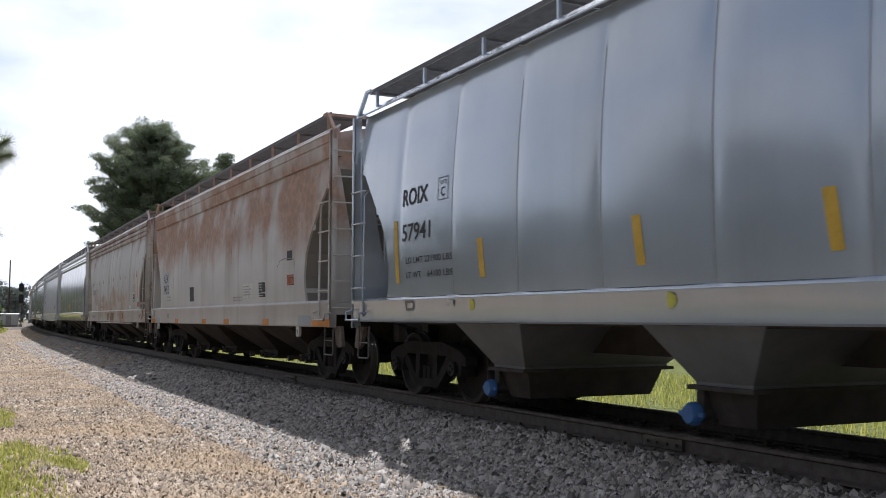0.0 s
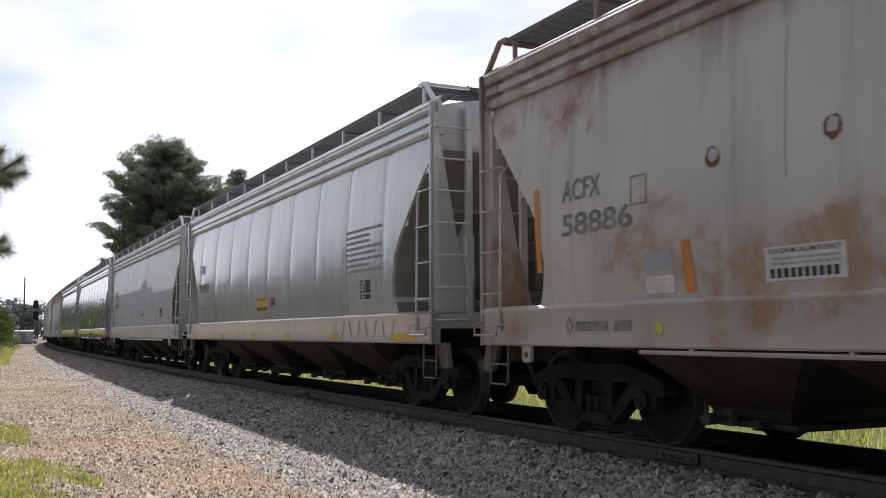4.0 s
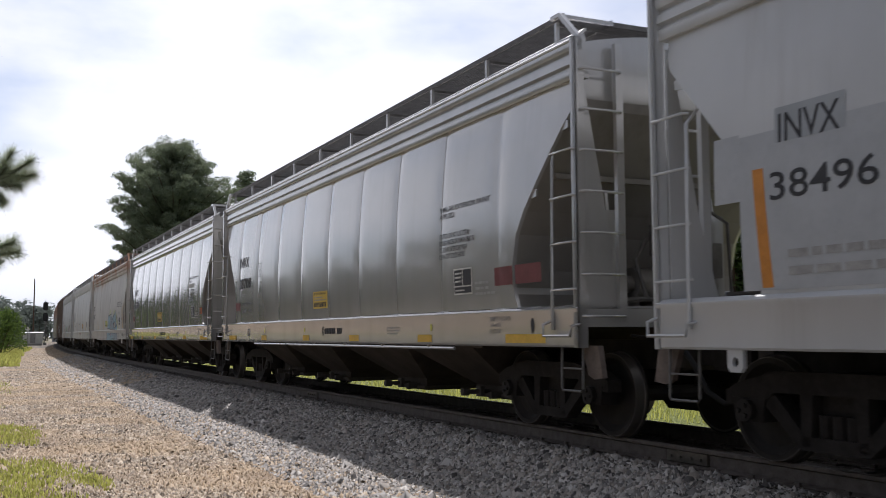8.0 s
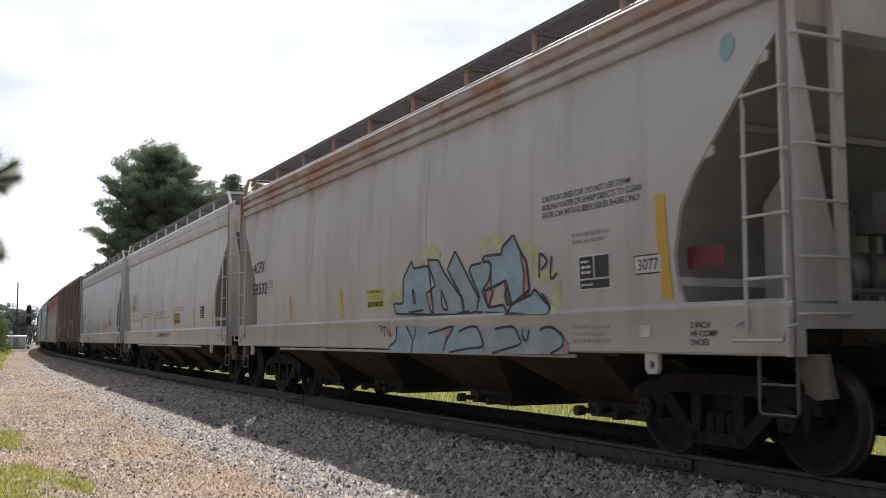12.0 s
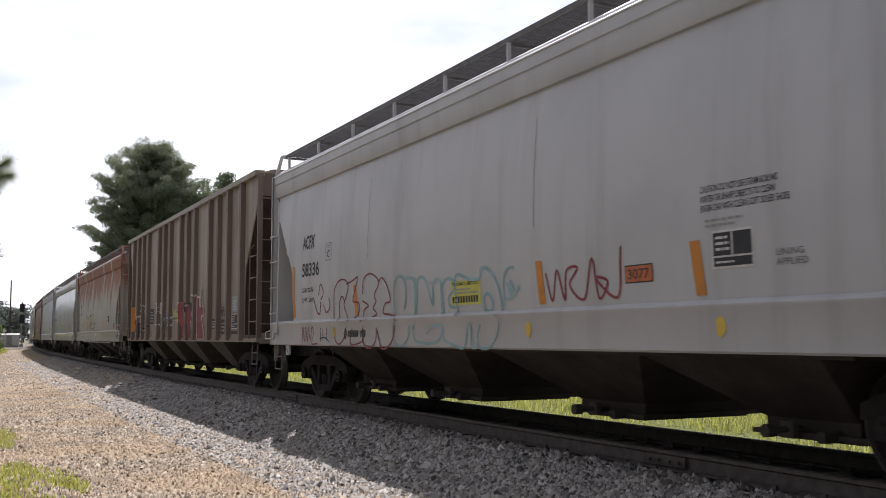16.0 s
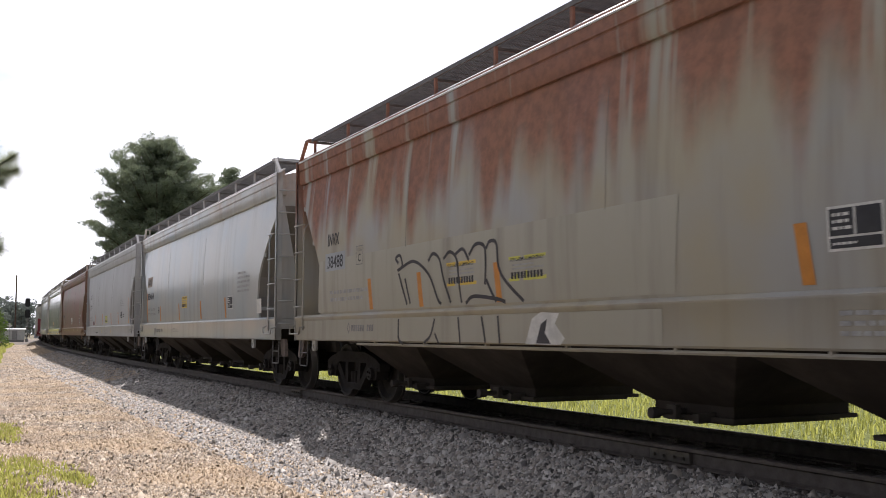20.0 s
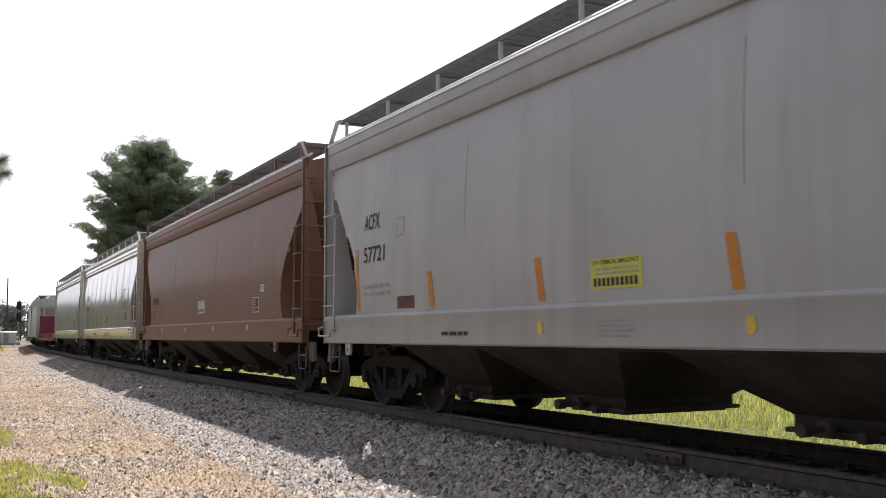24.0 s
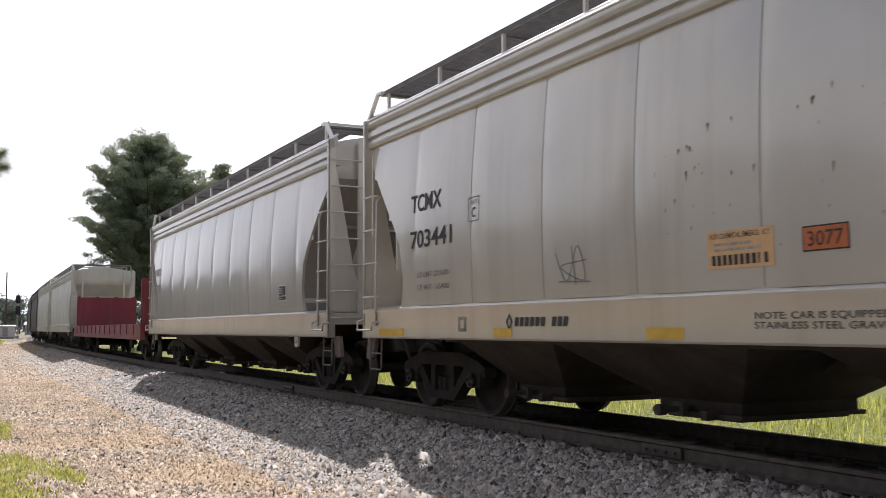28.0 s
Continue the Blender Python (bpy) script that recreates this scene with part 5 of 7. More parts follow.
for kind, coat, label, middle in TRAIN:
    if kind == "hopper":
        dark = coat in ("red_brown", "dark", "olive_white")
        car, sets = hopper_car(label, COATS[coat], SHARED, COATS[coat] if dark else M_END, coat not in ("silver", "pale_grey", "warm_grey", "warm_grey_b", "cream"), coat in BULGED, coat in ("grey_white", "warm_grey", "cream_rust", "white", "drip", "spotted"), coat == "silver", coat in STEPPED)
    elif kind == "ribbed":
        car, sets = ribbed_car(label, COATS[coat], COATS["rib_brown"], SHARED)
    else:
        car, sets = bulkhead_car(label, COATS["red"], SHARED)
    CARS.append(car)
    WHEELS.append(sets)

# ---- lettering, stickers and spray paint on the cars ----
M_BLACK = plain("black_lettering", (0.035, 0.035, 0.04), 0.6, 0, 0.3, 4)
M_FADED = plain("faded_lettering", (0.29, 0.285, 0.28), 0.65, 0, 0.5, 5)
M_DULL = plain("dull_black_lettering", (0.12, 0.118, 0.115), 0.65, 0, 0.4, 6)
M_BROWN_INK = plain("dark_brown_lettering", (0.06, 0.04, 0.034), 0.65, 0, 0.4, 6)
M_TAN = plain("tan_stencil_patch", (0.33, 0.26, 0.20), 0.6, 0, 0.3, 6)
M_FAINT = plain("worn_small_lettering", (0.39, 0.385, 0.375), 0.6, 0, 0.3, 9)
M_WHITE = plain("white_lettering", (0.68, 0.67, 0.63), 0.6, 0, 0.25, 6)
M_ORANGE = plain("orange_reflector", (0.62, 0.24, 0.03), 0.5, 0, 0.2, 6)
M_YELLOW = plain("yellow_reflector", (0.68, 0.43, 0.05), 0.5, 0, 0.2, 6)
M_STICKER = plain("yellow_sticker", (0.72, 0.50, 0.07), 0.5, 0, 0.15, 5)
M_PEACH = plain("faded_orange_sticker", (0.70, 0.44, 0.22), 0.5, 0, 0.15, 5)
M_LIME = plain("lime_sticker", (0.62, 0.60, 0.10), 0.5, 0, 0.2, 5)
M_PLACARD = plain("orange_placard", (0.55, 0.15, 0.045), 0.5, 0, 0.2, 5)
M_RED_PLACARD = plain("red_placard", (0.17, 0.035, 0.035), 0.5, 0, 0.2, 5)
M_PATCH = plain("grey_repaint", (0.36, 0.38, 0.40), 0.5, 0, 0.12, 2)
M_PATCH_PALE = plain("pale_grey_repaint", (0.43, 0.445, 0.465), 0.5, 0, 0.12, 2)
M_GHOST = plain("washed_out_spray", (0.48, 0.485, 0.485), 0.45, 0, 0.15, 2)
M_OLIVE = paint("olive_grey_repaint", (0.385, 0.365, 0.29), grime=0.5, rough=0.5, seed=22.0, tone2=(0.42, 0.40, 0.33))
M_SPRAY_RED = plain("red_spray_paint", (0.30, 0.055, 0.065), 0.6, 0, 0.3, 5)
M_SPRAY_MAROON = plain("maroon_spray_paint", (0.27, 0.062, 0.066), 0.6, 0, 0.3, 4)
M_SPRAY_BLUE = plain("blue_spray_paint", (0.33, 0.47, 0.54), 0.6, 0, 0.25, 3)
M_SPRAY_GREY = plain("grey_blue_spray_paint", (0.36, 0.43, 0.48), 0.6, 0, 0.25, 3)
M_SPRAY_PINK = plain("pink_spray_paint", (0.55, 0.26, 0.30), 0.6, 0, 0.25, 4)
M_SPRAY_LIME = plain("lime_spray_paint", (0.56, 0.60, 0.33), 0.6, 0, 0.3, 4)
M_SPRAY_SLATE = plain("slate_spray_paint", (0.20, 0.215, 0.235), 0.6, 0, 0.3, 4)
M_RUST_WASH = plain("washed_rust", (0.30, 0.185, 0.125), 0.8, 0, 0.45, 5)
M_SPRAY_TEAL = plain("teal_spray_paint", (0.33, 0.50, 0.52), 0.6, 0, 0.3, 4)
M_SPRAY_BLACK = plain("black_spray_paint", (0.06, 0.055, 0.06), 0.65, 0, 0.35, 5)
M_RUST_SPOT = plain("rust_spot", (0.22, 0.10, 0.06), 0.8, 0, 0.4, 14)
M_STAIN = plain("brown_stain", (0.28, 0.20, 0.12), 0.7, 0, 0.4, 9)


def skin(x, z, ribbed, layer, bulge=0.015):
    """How far out the side of a car is at x and z."""
    lift = 0.004 + 0.0016 * layer
    if ribbed:
        near = min(abs(x - r) for r in RIB_X)
        return -(1.502 + 0.10 * (1 if near < 0.085 else 0) + lift)
    if z < SILL_TOP - 0.03:
        return -(1.613 + (0.018 if z > 1.34 else 0.0) + lift)
    return -(half_width(z) + pillow(x, bulge) + lift)


class Marks:
    """Puts flat marks on the near side of one car."""

    def __init__(self, car, ribbed, bulge, shift=0.0, spread=0.0):
        self.bulge = bulge
        self.car, self.ribbed, self.shift, self.spread = car, ribbed, shift, spread

    def spot(self, x, z, layer):
        x, z = x + self.shift + self.spread * x, 1.126 + (z - 1.126) * 0.982
        return x, skin(x, z, self.ribbed, layer, self.bulge), z

    def lay(self, name, points, faces, material, layer=0, label=""):
        m = Mesh()
        m.add([self.spot(x, z, layer) for x, z in points], faces)
        return part(name, m, material, self.car, label)

    def panel(self, name, x0, x1, z0, z1, material, layer=0, label="", lean=0.0):
        nx, nz = max(1, int((x1 - x0) / (0.05 if self.ribbed else 0.1))), max(1, int((z1 - z0) / 0.2))
        pts = [(x0 + (x1 - x0) * i / nx + lean * (j / nz), z0 + (z1 - z0) * j / nz) for j in range(nz + 1) for i in range(nx + 1)]
        fs = [(j * (nx + 1) + i, j * (nx + 1) + i + 1, (j + 1) * (nx + 1) + i + 1, (j + 1) * (nx + 1) + i) for j in range(nz) for i in range(nx)]
        return self.lay(name, pts, fs, material, layer, label)

    def shape(self, name, outline, material, layer=0, label=""):
        return self.lay(name, outline, [tuple(range(len(outline)))], material, layer, label)

    def blot(self, name, x, z, rx, rz, material, layer=0, seed=0, label=""):
        rng = random.Random(seed)
        pts = [(x + rx * math.cos(a) * rng.uniform(0.75, 1.1), z + rz * math.sin(a) * rng.uniform(0.75, 1.1)) for a in (2 * math.pi * k / 12 for k in range(12))]
        return self.shape(name, pts, material, layer, label)

    def frame_box(self, name, x0, x1, z0, z1, w, material, layer=0):
        pts = [(x0, z0), (x1, z0), (x1, z1), (x0, z1), (x0 + w, z0 + w), (x1 - w, z0 + w), (x1 - w, z1 - w), (x0 + w, z1 - w)]
        return self.lay(name, pts, [(0, 1, 5, 4), (1, 2, 6, 5), (2, 3, 7, 6), (3, 0, 4, 7)], material, layer)

    def text(self, body, x0, x1, z0, height, material, layer=1, label="", weight=0.006):
        """Letters of that cap height, fitted between x0 and x1."""
        cu = bpy.data.curves.new("lettering", "FONT")
        cu.body, cu.size, cu.resolution_u, cu.offset = body, 1.0, 3, weight
        ob = bpy.data.objects.new("lettering", cu)
        me = bpy.data.meshes.new_from_object(ob)
        co = np.array([v.co[:2] for v in me.vertices])
        faces = [tuple(p.vertices) for p in me.polygons]
        bpy.data.objects.remove(ob)
        bpy.data.curves.remove(cu)
        bpy.data.meshes.remove(me)
        lo, hi = co.min(0), co.max(0)
        lines = body.count("\n")
        scale_z = height / 0.70
        if lines == 0:
            zz = z0 + np.maximum(co[:, 1] - max(lo[1], 0.0), -0.2) * scale_z
        else:
            zz = z0 + (co[:, 1] - lo[1]) * height / (hi[1] - lo[1])
        xx = x0 + (co[:, 0] - lo[0]) * (x1 - x0) / (hi[0] - lo[0])
        return self.lay("lettering", list(zip(xx.tolist(), zz.tolist())), faces, material, layer, label)

    def bars(self, x0, x1, z0, z1, rows, material, layer=1, seed=0):
        """Rows of writing too small to read."""
        material = M_FAINT if material is M_FADED else material
        rng = random.Random(seed + int(x0 * 100))
        h = (z1 - z0) / (rows * 2.1)
        pts, fs = [], []
        for r in range(rows):
            z = z1 - (r + 1) * (z1 - z0) / rows + h * 0.3
            x, end = x0, x1 - (x1 - x0) * rng.choice((0, 0, 0.12, 0.3))
            while x < end:
                w = min(rng.uniform(0.8, 3.2) * h * 1.3, end - x)
                k = len(pts)
                pts += [(x, z), (x + w, z), (x + w, z + h), (x, z + h)]
                fs.append((k, k + 1, k + 2, k + 3))
                x += w + h * 0.6
        return tagged(self.lay("small_lettering", pts, fs, material, layer), kind="stuff")

    def stripe(self, x, z0=1.47, z1=1.94, material=None, w=0.13):
        return self.panel("reflector_stripe", x - w / 2, x + w / 2, z0, z1, material or M_ORANGE, 1, lean=-0.06)

    def tape(self, x0, x1, z0=1.02, z1=1.12, material=None):
        return self.panel("reflector_tape", x0, x1, z0, z1, material or M_YELLOW, 1)

    def plate_box(self, x, z, letter="C"):
        self.frame_box("plate_mark", x, x + 0.28, z, z + 0.30, 0.012, M_FADED, 1)
        self.text("PLATE", x + 0.05, x + 0.23, z + 0.21, 0.05, M_FADED)
        self.text(letter, x + 0.09, x + 0.19, z + 0.05, 0.12, M_BLACK)

    def service_label(self, x, z, w=0.5, h=0.34):
        self.panel("service_label", x, x + w, z, z + h, M_WHITE, 0)
        self.panel("label_square", x + 0.02, x + w * 0.48, z + h * 0.34, z + h - 0.02, M_BLACK, 1)
        self.panel("label_square", x + w * 0.52, x + w - 0.02, z + h * 0.34, z + h - 0.02, M_BLACK, 1)
        self.panel("label_square", x + 0.02, x + w - 0.02, z + 0.02, z + h * 0.29, M_BLACK, 1)
        self.bars(x + 0.05, x + w * 0.44, z + h * 0.45, z + h * 0.9, 3, M_WHITE, 2)
        self.bars(x + 0.05, x + w * 0.6, z + 0.04, z + h * 0.24, 1, M_WHITE, 2)

    def emergency(self, x, z, material, w=0.74, h=0.30):
        self.panel("warning_sticker", x, x + w, z, z + h, material, 0)
        self.text("FOR CHEMICAL EMERGENCY", x + 0.04, x + w - 0.04, z + h * 0.80, h * 0.14, M_BLACK)
        self.bars(x + 0.08, x + w - 0.05, z + h * 0.44, z + h * 0.74, 2, M_FADED, 1)
        k = (w - 0.1) / 11
        for i in range(10):
            self.panel("bar", x + 0.05 + i * k * 1.1, x + 0.05 + i * k * 1.1 + k * 0.75, z + h * 0.09, z + h * 0.36, M_BLACK, 1)

    def hazard(self, x, z, material=None, w=0.40, h=0.19):
        self.panel("hazard_placard", x, x + w, z, z + h, M_BLACK, 0)
        self.panel("placard_face", x + 0.012, x + w - 0.012, z + 0.012, z + h - 0.012, material or M_PLACARD, 1)
        self.text("3077", x + 0.05, x + w - 0.05, z + 0.04, h - 0.08, M_BLACK, 2)

    def maker(self, x0, x1, z0=1.14, z1=1.24, material=None):
        """The maker's mark on the sill, as plain shapes."""
        c = (z0 + z1) / 2
        self.lay("maker_mark", [(x0 - 0.12, c), (x0 - 0.05, c - 0.1), (x0 + 0.02, c), (x0 - 0.05, c + 0.1), (x0 - 0.09, c), (x0 - 0.05, c - 0.06), (x0 - 0.01, c), (x0 - 0.05, c + 0.06)],
                 [(0, 1, 5, 4), (1, 2, 6, 5), (2, 3, 7, 6), (3, 0, 4, 7)], material or M_FADED, 1)
        n = 10
        k = (x1 - x0 - 0.06) / n
        for i in range(n):
            if i != 6:
                self.panel("bar", x0 + 0.06 + i * k, x0 + 0.06 + (i + 0.72) * k, z0, z1, material or M_FADED, 1, lean=0.015)

    def ribbon(self, strokes, width, material, layer=1, name="spray_line", label=""):
        """Sprayed lines through a few points each."""
        for st in strokes:
            m = Mesh()
            p = [np.array(q, float) for q in st]
            p = [2 * p[0] - p[1]] + p + [2 * p[-1] - p[-2]]
            path = []
            for i in range(1, len(p) - 2):
                for u in np.linspace(0, 1, 7)[:-1 if i < len(p) - 3 else None]:
                    a, b, c, d = p[i - 1:i + 3]
                    path.append(0.5 * (2 * b + (c - a) * u + (2 * a - 5 * b + 4 * c - d) * u * u + (3 * b - a - 3 * c + d) * u ** 3))
            for i, q in enumerate(path):
                t = path[min(i + 1, len(path) - 1)] - path[max(i - 1, 0)]
                t = t / (np.hypot(*t) + 1e-9)
                nrm = np.array([-t[1], t[0]]) * width / 2
                for e in (q - nrm, q + nrm):
                    m.v.append(self.spot(float(e[0]), float(e[1]), layer))
            m.f = [(2 * i, 2 * i + 1, 2 * i + 3, 2 * i + 2) for i in range(len(path) - 1)]
            part(name, m, material, self.car, label)

    def numbers(self, mark, number, x=-6.6, x1=-5.8, xn=None, material=None, z=2.69, zn=2.20, h=0.23):
        self.text(mark, x, x1, z, h, material or M_BLACK, label="stencilled reporting letters", weight=0.016)
        self.text(number, x, xn or x1 + 0.25, zn, h, material or M_BLACK, label="stencilled car number", weight=0.016)

    def spots(self, n, x0, x1, z0, z1, seed, material=None, size=0.03):
        rng = random.Random(seed)
        pts, fs = [], []
        for _ in range(n):
            x, z, s = rng.uniform(x0, x1), rng.uniform(z0, z1), size * rng.uniform(0.3, 1.3)
            k = len(pts)
            pts += [(x - s, z), (x - s * 0.2, z - s * rng.uniform(2, 8)), (x + s * 0.8, z - s), (x + s, z + s * 0.5), (x, z + s)]
            fs.append(tuple(range(k, k + 5)))
        return tagged(self.lay("chipped_paint", pts, fs, material or M_STAIN, 1), "small brown chips in the paint", kind="stuff")


def side_stripes(k, xs, material=None):
    for x in xs:
        k.stripe(x, material=material)


# where each car's lettering sits along its side: shift and spread
OFFSETS = [(0.29, -0.019), (0.11, 0.005), (0.095, -0.009), (0.34, -0.019), (0.06, -0.01), (0.23, -0.011), (0.11, 0.009), (0.13, -0.009), (0.08, -0.005),
           (0.30, -0.013), (0.12, -0.018), (0.05, -0.025), (0.0, 0.0), (0.15, -0.003), (0.19, 0.001), (0.17, 0.009), (-0.2, 0.0)]


def mark_train():
    by = {i: Marks(CARS[i + 1], TRAIN[i + 1][0] == "ribbed", BULGE if TRAIN[i + 1][1] in BULGED else SMOOTH, *OFFSETS[i]) for i in range(0, 17)}
    # silver car
    k = by[0]
    k.numbers("ROIX", "57941", -6.55, -5.75, -5.65)
    k.plate_box(-5.45, 2.66)
    k.text("LD LMT 221900 LBS", -6.42, -5.05, 1.88, 0.085, M_BLACK)
    k.text("LT WT    64100 LBS", -6.42, -5.05, 1.68, 0.085, M_BLACK)
    k.stripe(-6.72, 1.62, 2.5, M_YELLOW, 0.1)
    for x in (-4.25, -1.25, 1.0, 3.5, 6.2):
        k.stripe(x, 1.62, 2.09, M_YELLOW)
    k.frame_box("sill_mark", -6.4, -6.16, 1.23, 1.37, 0.035, M_FADED, 1)
    k.panel("sill_mark", -5.1, -4.96, 1.28, 1.36, M_WHITE, 1)
    for x in (-4.5, -0.82):
        k.blot("inspection_dot", x, 1.30, 0.07, 0.075, M_LIME, 1)
    # rusted pale car
    k = by[1]
    k.panel("repainted_patch", -6.3, -5.42, 1.80, 2.44, M_PATCH_PALE, 0, "pale grey repainted patch")
    k.text("AEX", -6.22, -5.55, 2.14, 0.24, M_BLACK)
    k.text("7452", -6.22, -5.48, 1.83, 0.24, M_BLACK)
    k.frame_box("plate_mark", -5.05, -4.83, 1.97, 2.24, 0.012, M_FADED, 1)
    k.bars(-5.7, -5.2, 1.6, 1.78, 2, M_FADED)
    k.panel("black_patch", -2.75, -2.27, 1.56, 1.93, M_BLACK, 1, "black painted square")
    k.hazard(5.5, 1.74)
    k.service_label(3.62, 1.53)
    k.panel("warning_sticker", 2.42, 3.2, 1.56, 1.86, M_WHITE, 0)
    k.bars(2.48, 3.14, 1.6, 1.83, 4, M_FADED)
    k.bars(1.6, 2.3, 1.49, 1.62, 2, M_FADED)
    k.panel("black_patch", 5.5, 5.8, 2.2, 2.38, M_BLACK, 1)
    k.ribbon([[(4.9, 2.1), (5.1, 2.22), (5.5, 2.24), (5.9, 2.2), (5.92, 2.02)]], 0.02, M_FADED)
    for a, b in ((-4.45, -4.05), (-1.25, -0.82), (0.91, 1.35), (4.01, 4.41), (-7.9, -7.35), (6.95, 7.85)):
        k.tape(a, b, 0.99, 1.11, M_ORANGE)
    k.panel("repainted_patch", 6.2, 6.9, 0.995, 1.17, M_PATCH, 1)
    k.panel("repainted_patch", -7.2, -6.6, 0.995, 1.14, M_PATCH_PALE, 1)
    k.frame_box("sill_mark", -5.55, -5.37, 1.12, 1.25, 0.02, M_BLACK, 1)
    # rust-spotted car
    k = by[2]
    k.numbers("ACFX", "58886", -6.38, -5.68, -5.18, M_FADED, 2.50, 2.14, 0.22)
    k.frame_box("plate_mark", -5.2, -4.96, 2.33, 2.61, 0.012, M_FADED, 1)
    k.stripe(-6.83, 1.78, 2.70, w=0.1)
    k.stripe(6.30, 1.80, 2.76, w=0.13)
    side_stripes(k, (-4.38, -2.05, 1.05, 3.45))
    k.emergency(-3.5, 1.52, M_WHITE, 0.8, 0.27)
    k.panel("white_tag", -5.0, -4.6, 1.48, 1.64, M_WHITE, 1)
    k.panel("repainted_patch", -5.05, -4.62, 1.70, 1.86, M_PATCH, 0)
    k.service_label(5.25, 1.67, 0.42, 0.31)
    k.hazard(6.15, 1.50, M_PLACARD, 0.42, 0.17)
    k.bars(5.15, 5.85, 2.06, 2.30, 3, M_FADED)
    k.bars(5.8, 6.1, 1.7, 1.82, 3, M_PATCH)
    k.panel("white_tag", 4.35, 4.75, 1.46, 1.58, M_WHITE, 1)
    for i, (x, z) in enumerate(((6.05, 2.63), (3.43, 2.62), (2.22, 2.63), (0.42, 2.64), (-0.79, 2.60), (-2.69, 2.63), (-3.97, 2.61))):
        k.blot("rust_blister", x - k.shift, z, 0.09, 0.10, M_RUST_SPOT, 1, i)
        k.blot("rust_blister", x - k.shift + 0.01, z + 0.02, 0.065, 0.065, M_PATCH_PALE, 2, i + 9)
    k.ribbon([[(-0.98, 3.73), (-1.15, 2.94), (-1.13, 2.12), (-0.95, 1.52)], [(0.58, 2.43), (0.65, 1.96), (0.76, 1.48)], [(2.37, 2.26), (2.46, 1.77), (2.52, 1.5)], [(4.0, 3.7), (3.92, 2.9), (3.98, 2.2)]], 0.014, M_STAIN, 1, "cracked_seam")
    k.panel("dark_streak", -0.40, -0.34, 2.05, 2.8, M_PATCH, 1)
    k.panel("dark_streak", 2.72, 2.78, 2.23, 2.89, M_PATCH, 1)
    k.maker(-6.2, -5.2)
    for x0, x1, z0, z1 in ((-1.2, -0.78, 1.05, 1.33), (-0.3, 0.65, 1.03, 1.2), (-0.1, 0.62, 1.2, 1.33), (2.9, 3.12, 1.1, 1.32)):
        k.panel("rust_patch", x0, x1, z0, z1, M_RUST_WASH, 1)
    k.ribbon([[(2.57 + 0.12 * math.cos(a), 1.17 + 0.12 * math.sin(a)) for a in (0.5236 * j for j in range(13))]], 0.014, M_BLACK, 1, "round_mark")
    k.bars(2.5, 2.66, 1.14, 1.2, 1, M_BLACK)
    k.blot("inspection_dot", -4.8, 1.16, 0.05, 0.07, M_LIME, 1)
    k.blot("inspection_dot", 4.4, 1.1, 0.04, 0.06, M_LIME, 1)
    # pale grey car
    k = by[3]
    k.numbers("TCMX", "700450", -6.95, -6.2, -5.8, M_FADED)
    k.bars(-6.6, -5.6, 1.6, 1.85, 2, M_FADED)
    k.emergency(-1.15, 1.58, M_STICKER, 0.85, 0.30)
    k.panel("hazard_placard", -0.02, 0.28, 1.69, 1.86, M_RED_PLACARD, 1)
    k.bars(4.4, 5.95, 2.08, 2.82, 8, M_FADED)
    k.service_label(5.05, 1.64)
    for a, b in ((6.35, 7.25), (3.65, 4.05), (0.93, 1.3), (-1.6, -1.2), (-4.5, -4.1)):
        k.tape(a, b)
    k.ribbon([[(1.4 + 0.75 * i, 1.6), (1.5 + 0.75 * i, 1.95), (1.8 + 0.75 * i, 2.05), (2.0 + 0.75 * i, 1.9), (2.05 + 0.75 * i, 1.62)] for i in range(6)], 0.05, M_GHOST)
    k.ribbon([[(3.9 + 0.7 * i, 1.3), (4.0 + 0.7 * i, 1.06), (4.25 + 0.7 * i, 1.1), (4.35 + 0.7 * i, 1.32)] for i in range(4)], 0.04, M_GHOST)
    # grey-white car with a repainted band
    k = by[4]
    for x0, x1, top in ((-7.0, 0.5, 2.73), (0.5, 1.7, 3.02), (1.7, 2.9, 2.72), (2.9, 6.75, 2.5)):
        k.panel("repainted_band", x0, x1, 1.46, top, M_PATCH_PALE, 0, "darker grey repainted band")
    k.panel("repainted_band", -7.3, -7.0, 2.2, 2.76, M_PATCH_PALE, 0)
    k.panel("repainted_patch", -6.6, -5.9, 2.62, 2.9, M_PATCH, 1)
    k.text("INVX", -6.56, -5.95, 2.62, 0.23, M_BLACK, 2)
    k.text("38496", -6.66, -5.62, 2.17, 0.22, M_BLACK, 2)
    k.stripe(-6.73, 1.48, 2.44, w=0.12)
    side_stripes(k, (-4.3, -1.6, 1.2, 3.85, 6.2))
    k.emergency(0.38, 1.74, M_WHITE, 0.72, 0.28)
    k.bars(-6.5, -5.2, 1.55, 1.82, 2, M_FADED, 2)
    k.spots(16, 1.6, 4.5, 1.9, 2.9, 4, M_BLACK, 0.011)
    k.service_label(4.5, 1.66)
    k.frame_box("sill_mark", -5.5, -5.3, 1.12, 1.28, 0.03, M_BLACK, 1)
    # glossy warm grey pair
    for i, number, blank in ((5, "38708", False), (6, "38793", True)):
        k = by[i]
        k.numbers("INVX", number, -6.6, -5.75, -5.5)
        k.plate_box(-4.92, 2.40)
        k.panel("hazard_placard", -6.9, -6.52, 1.70, 1.88, M_RED_PLACARD, 1)
        k.text("LD LMT 220700", -6.3, -5.45, 1.80, 0.065, M_FADED)
        k.text("LT WT   65600", -6.3, -5.45, 1.65, 0.065, M_FADED)
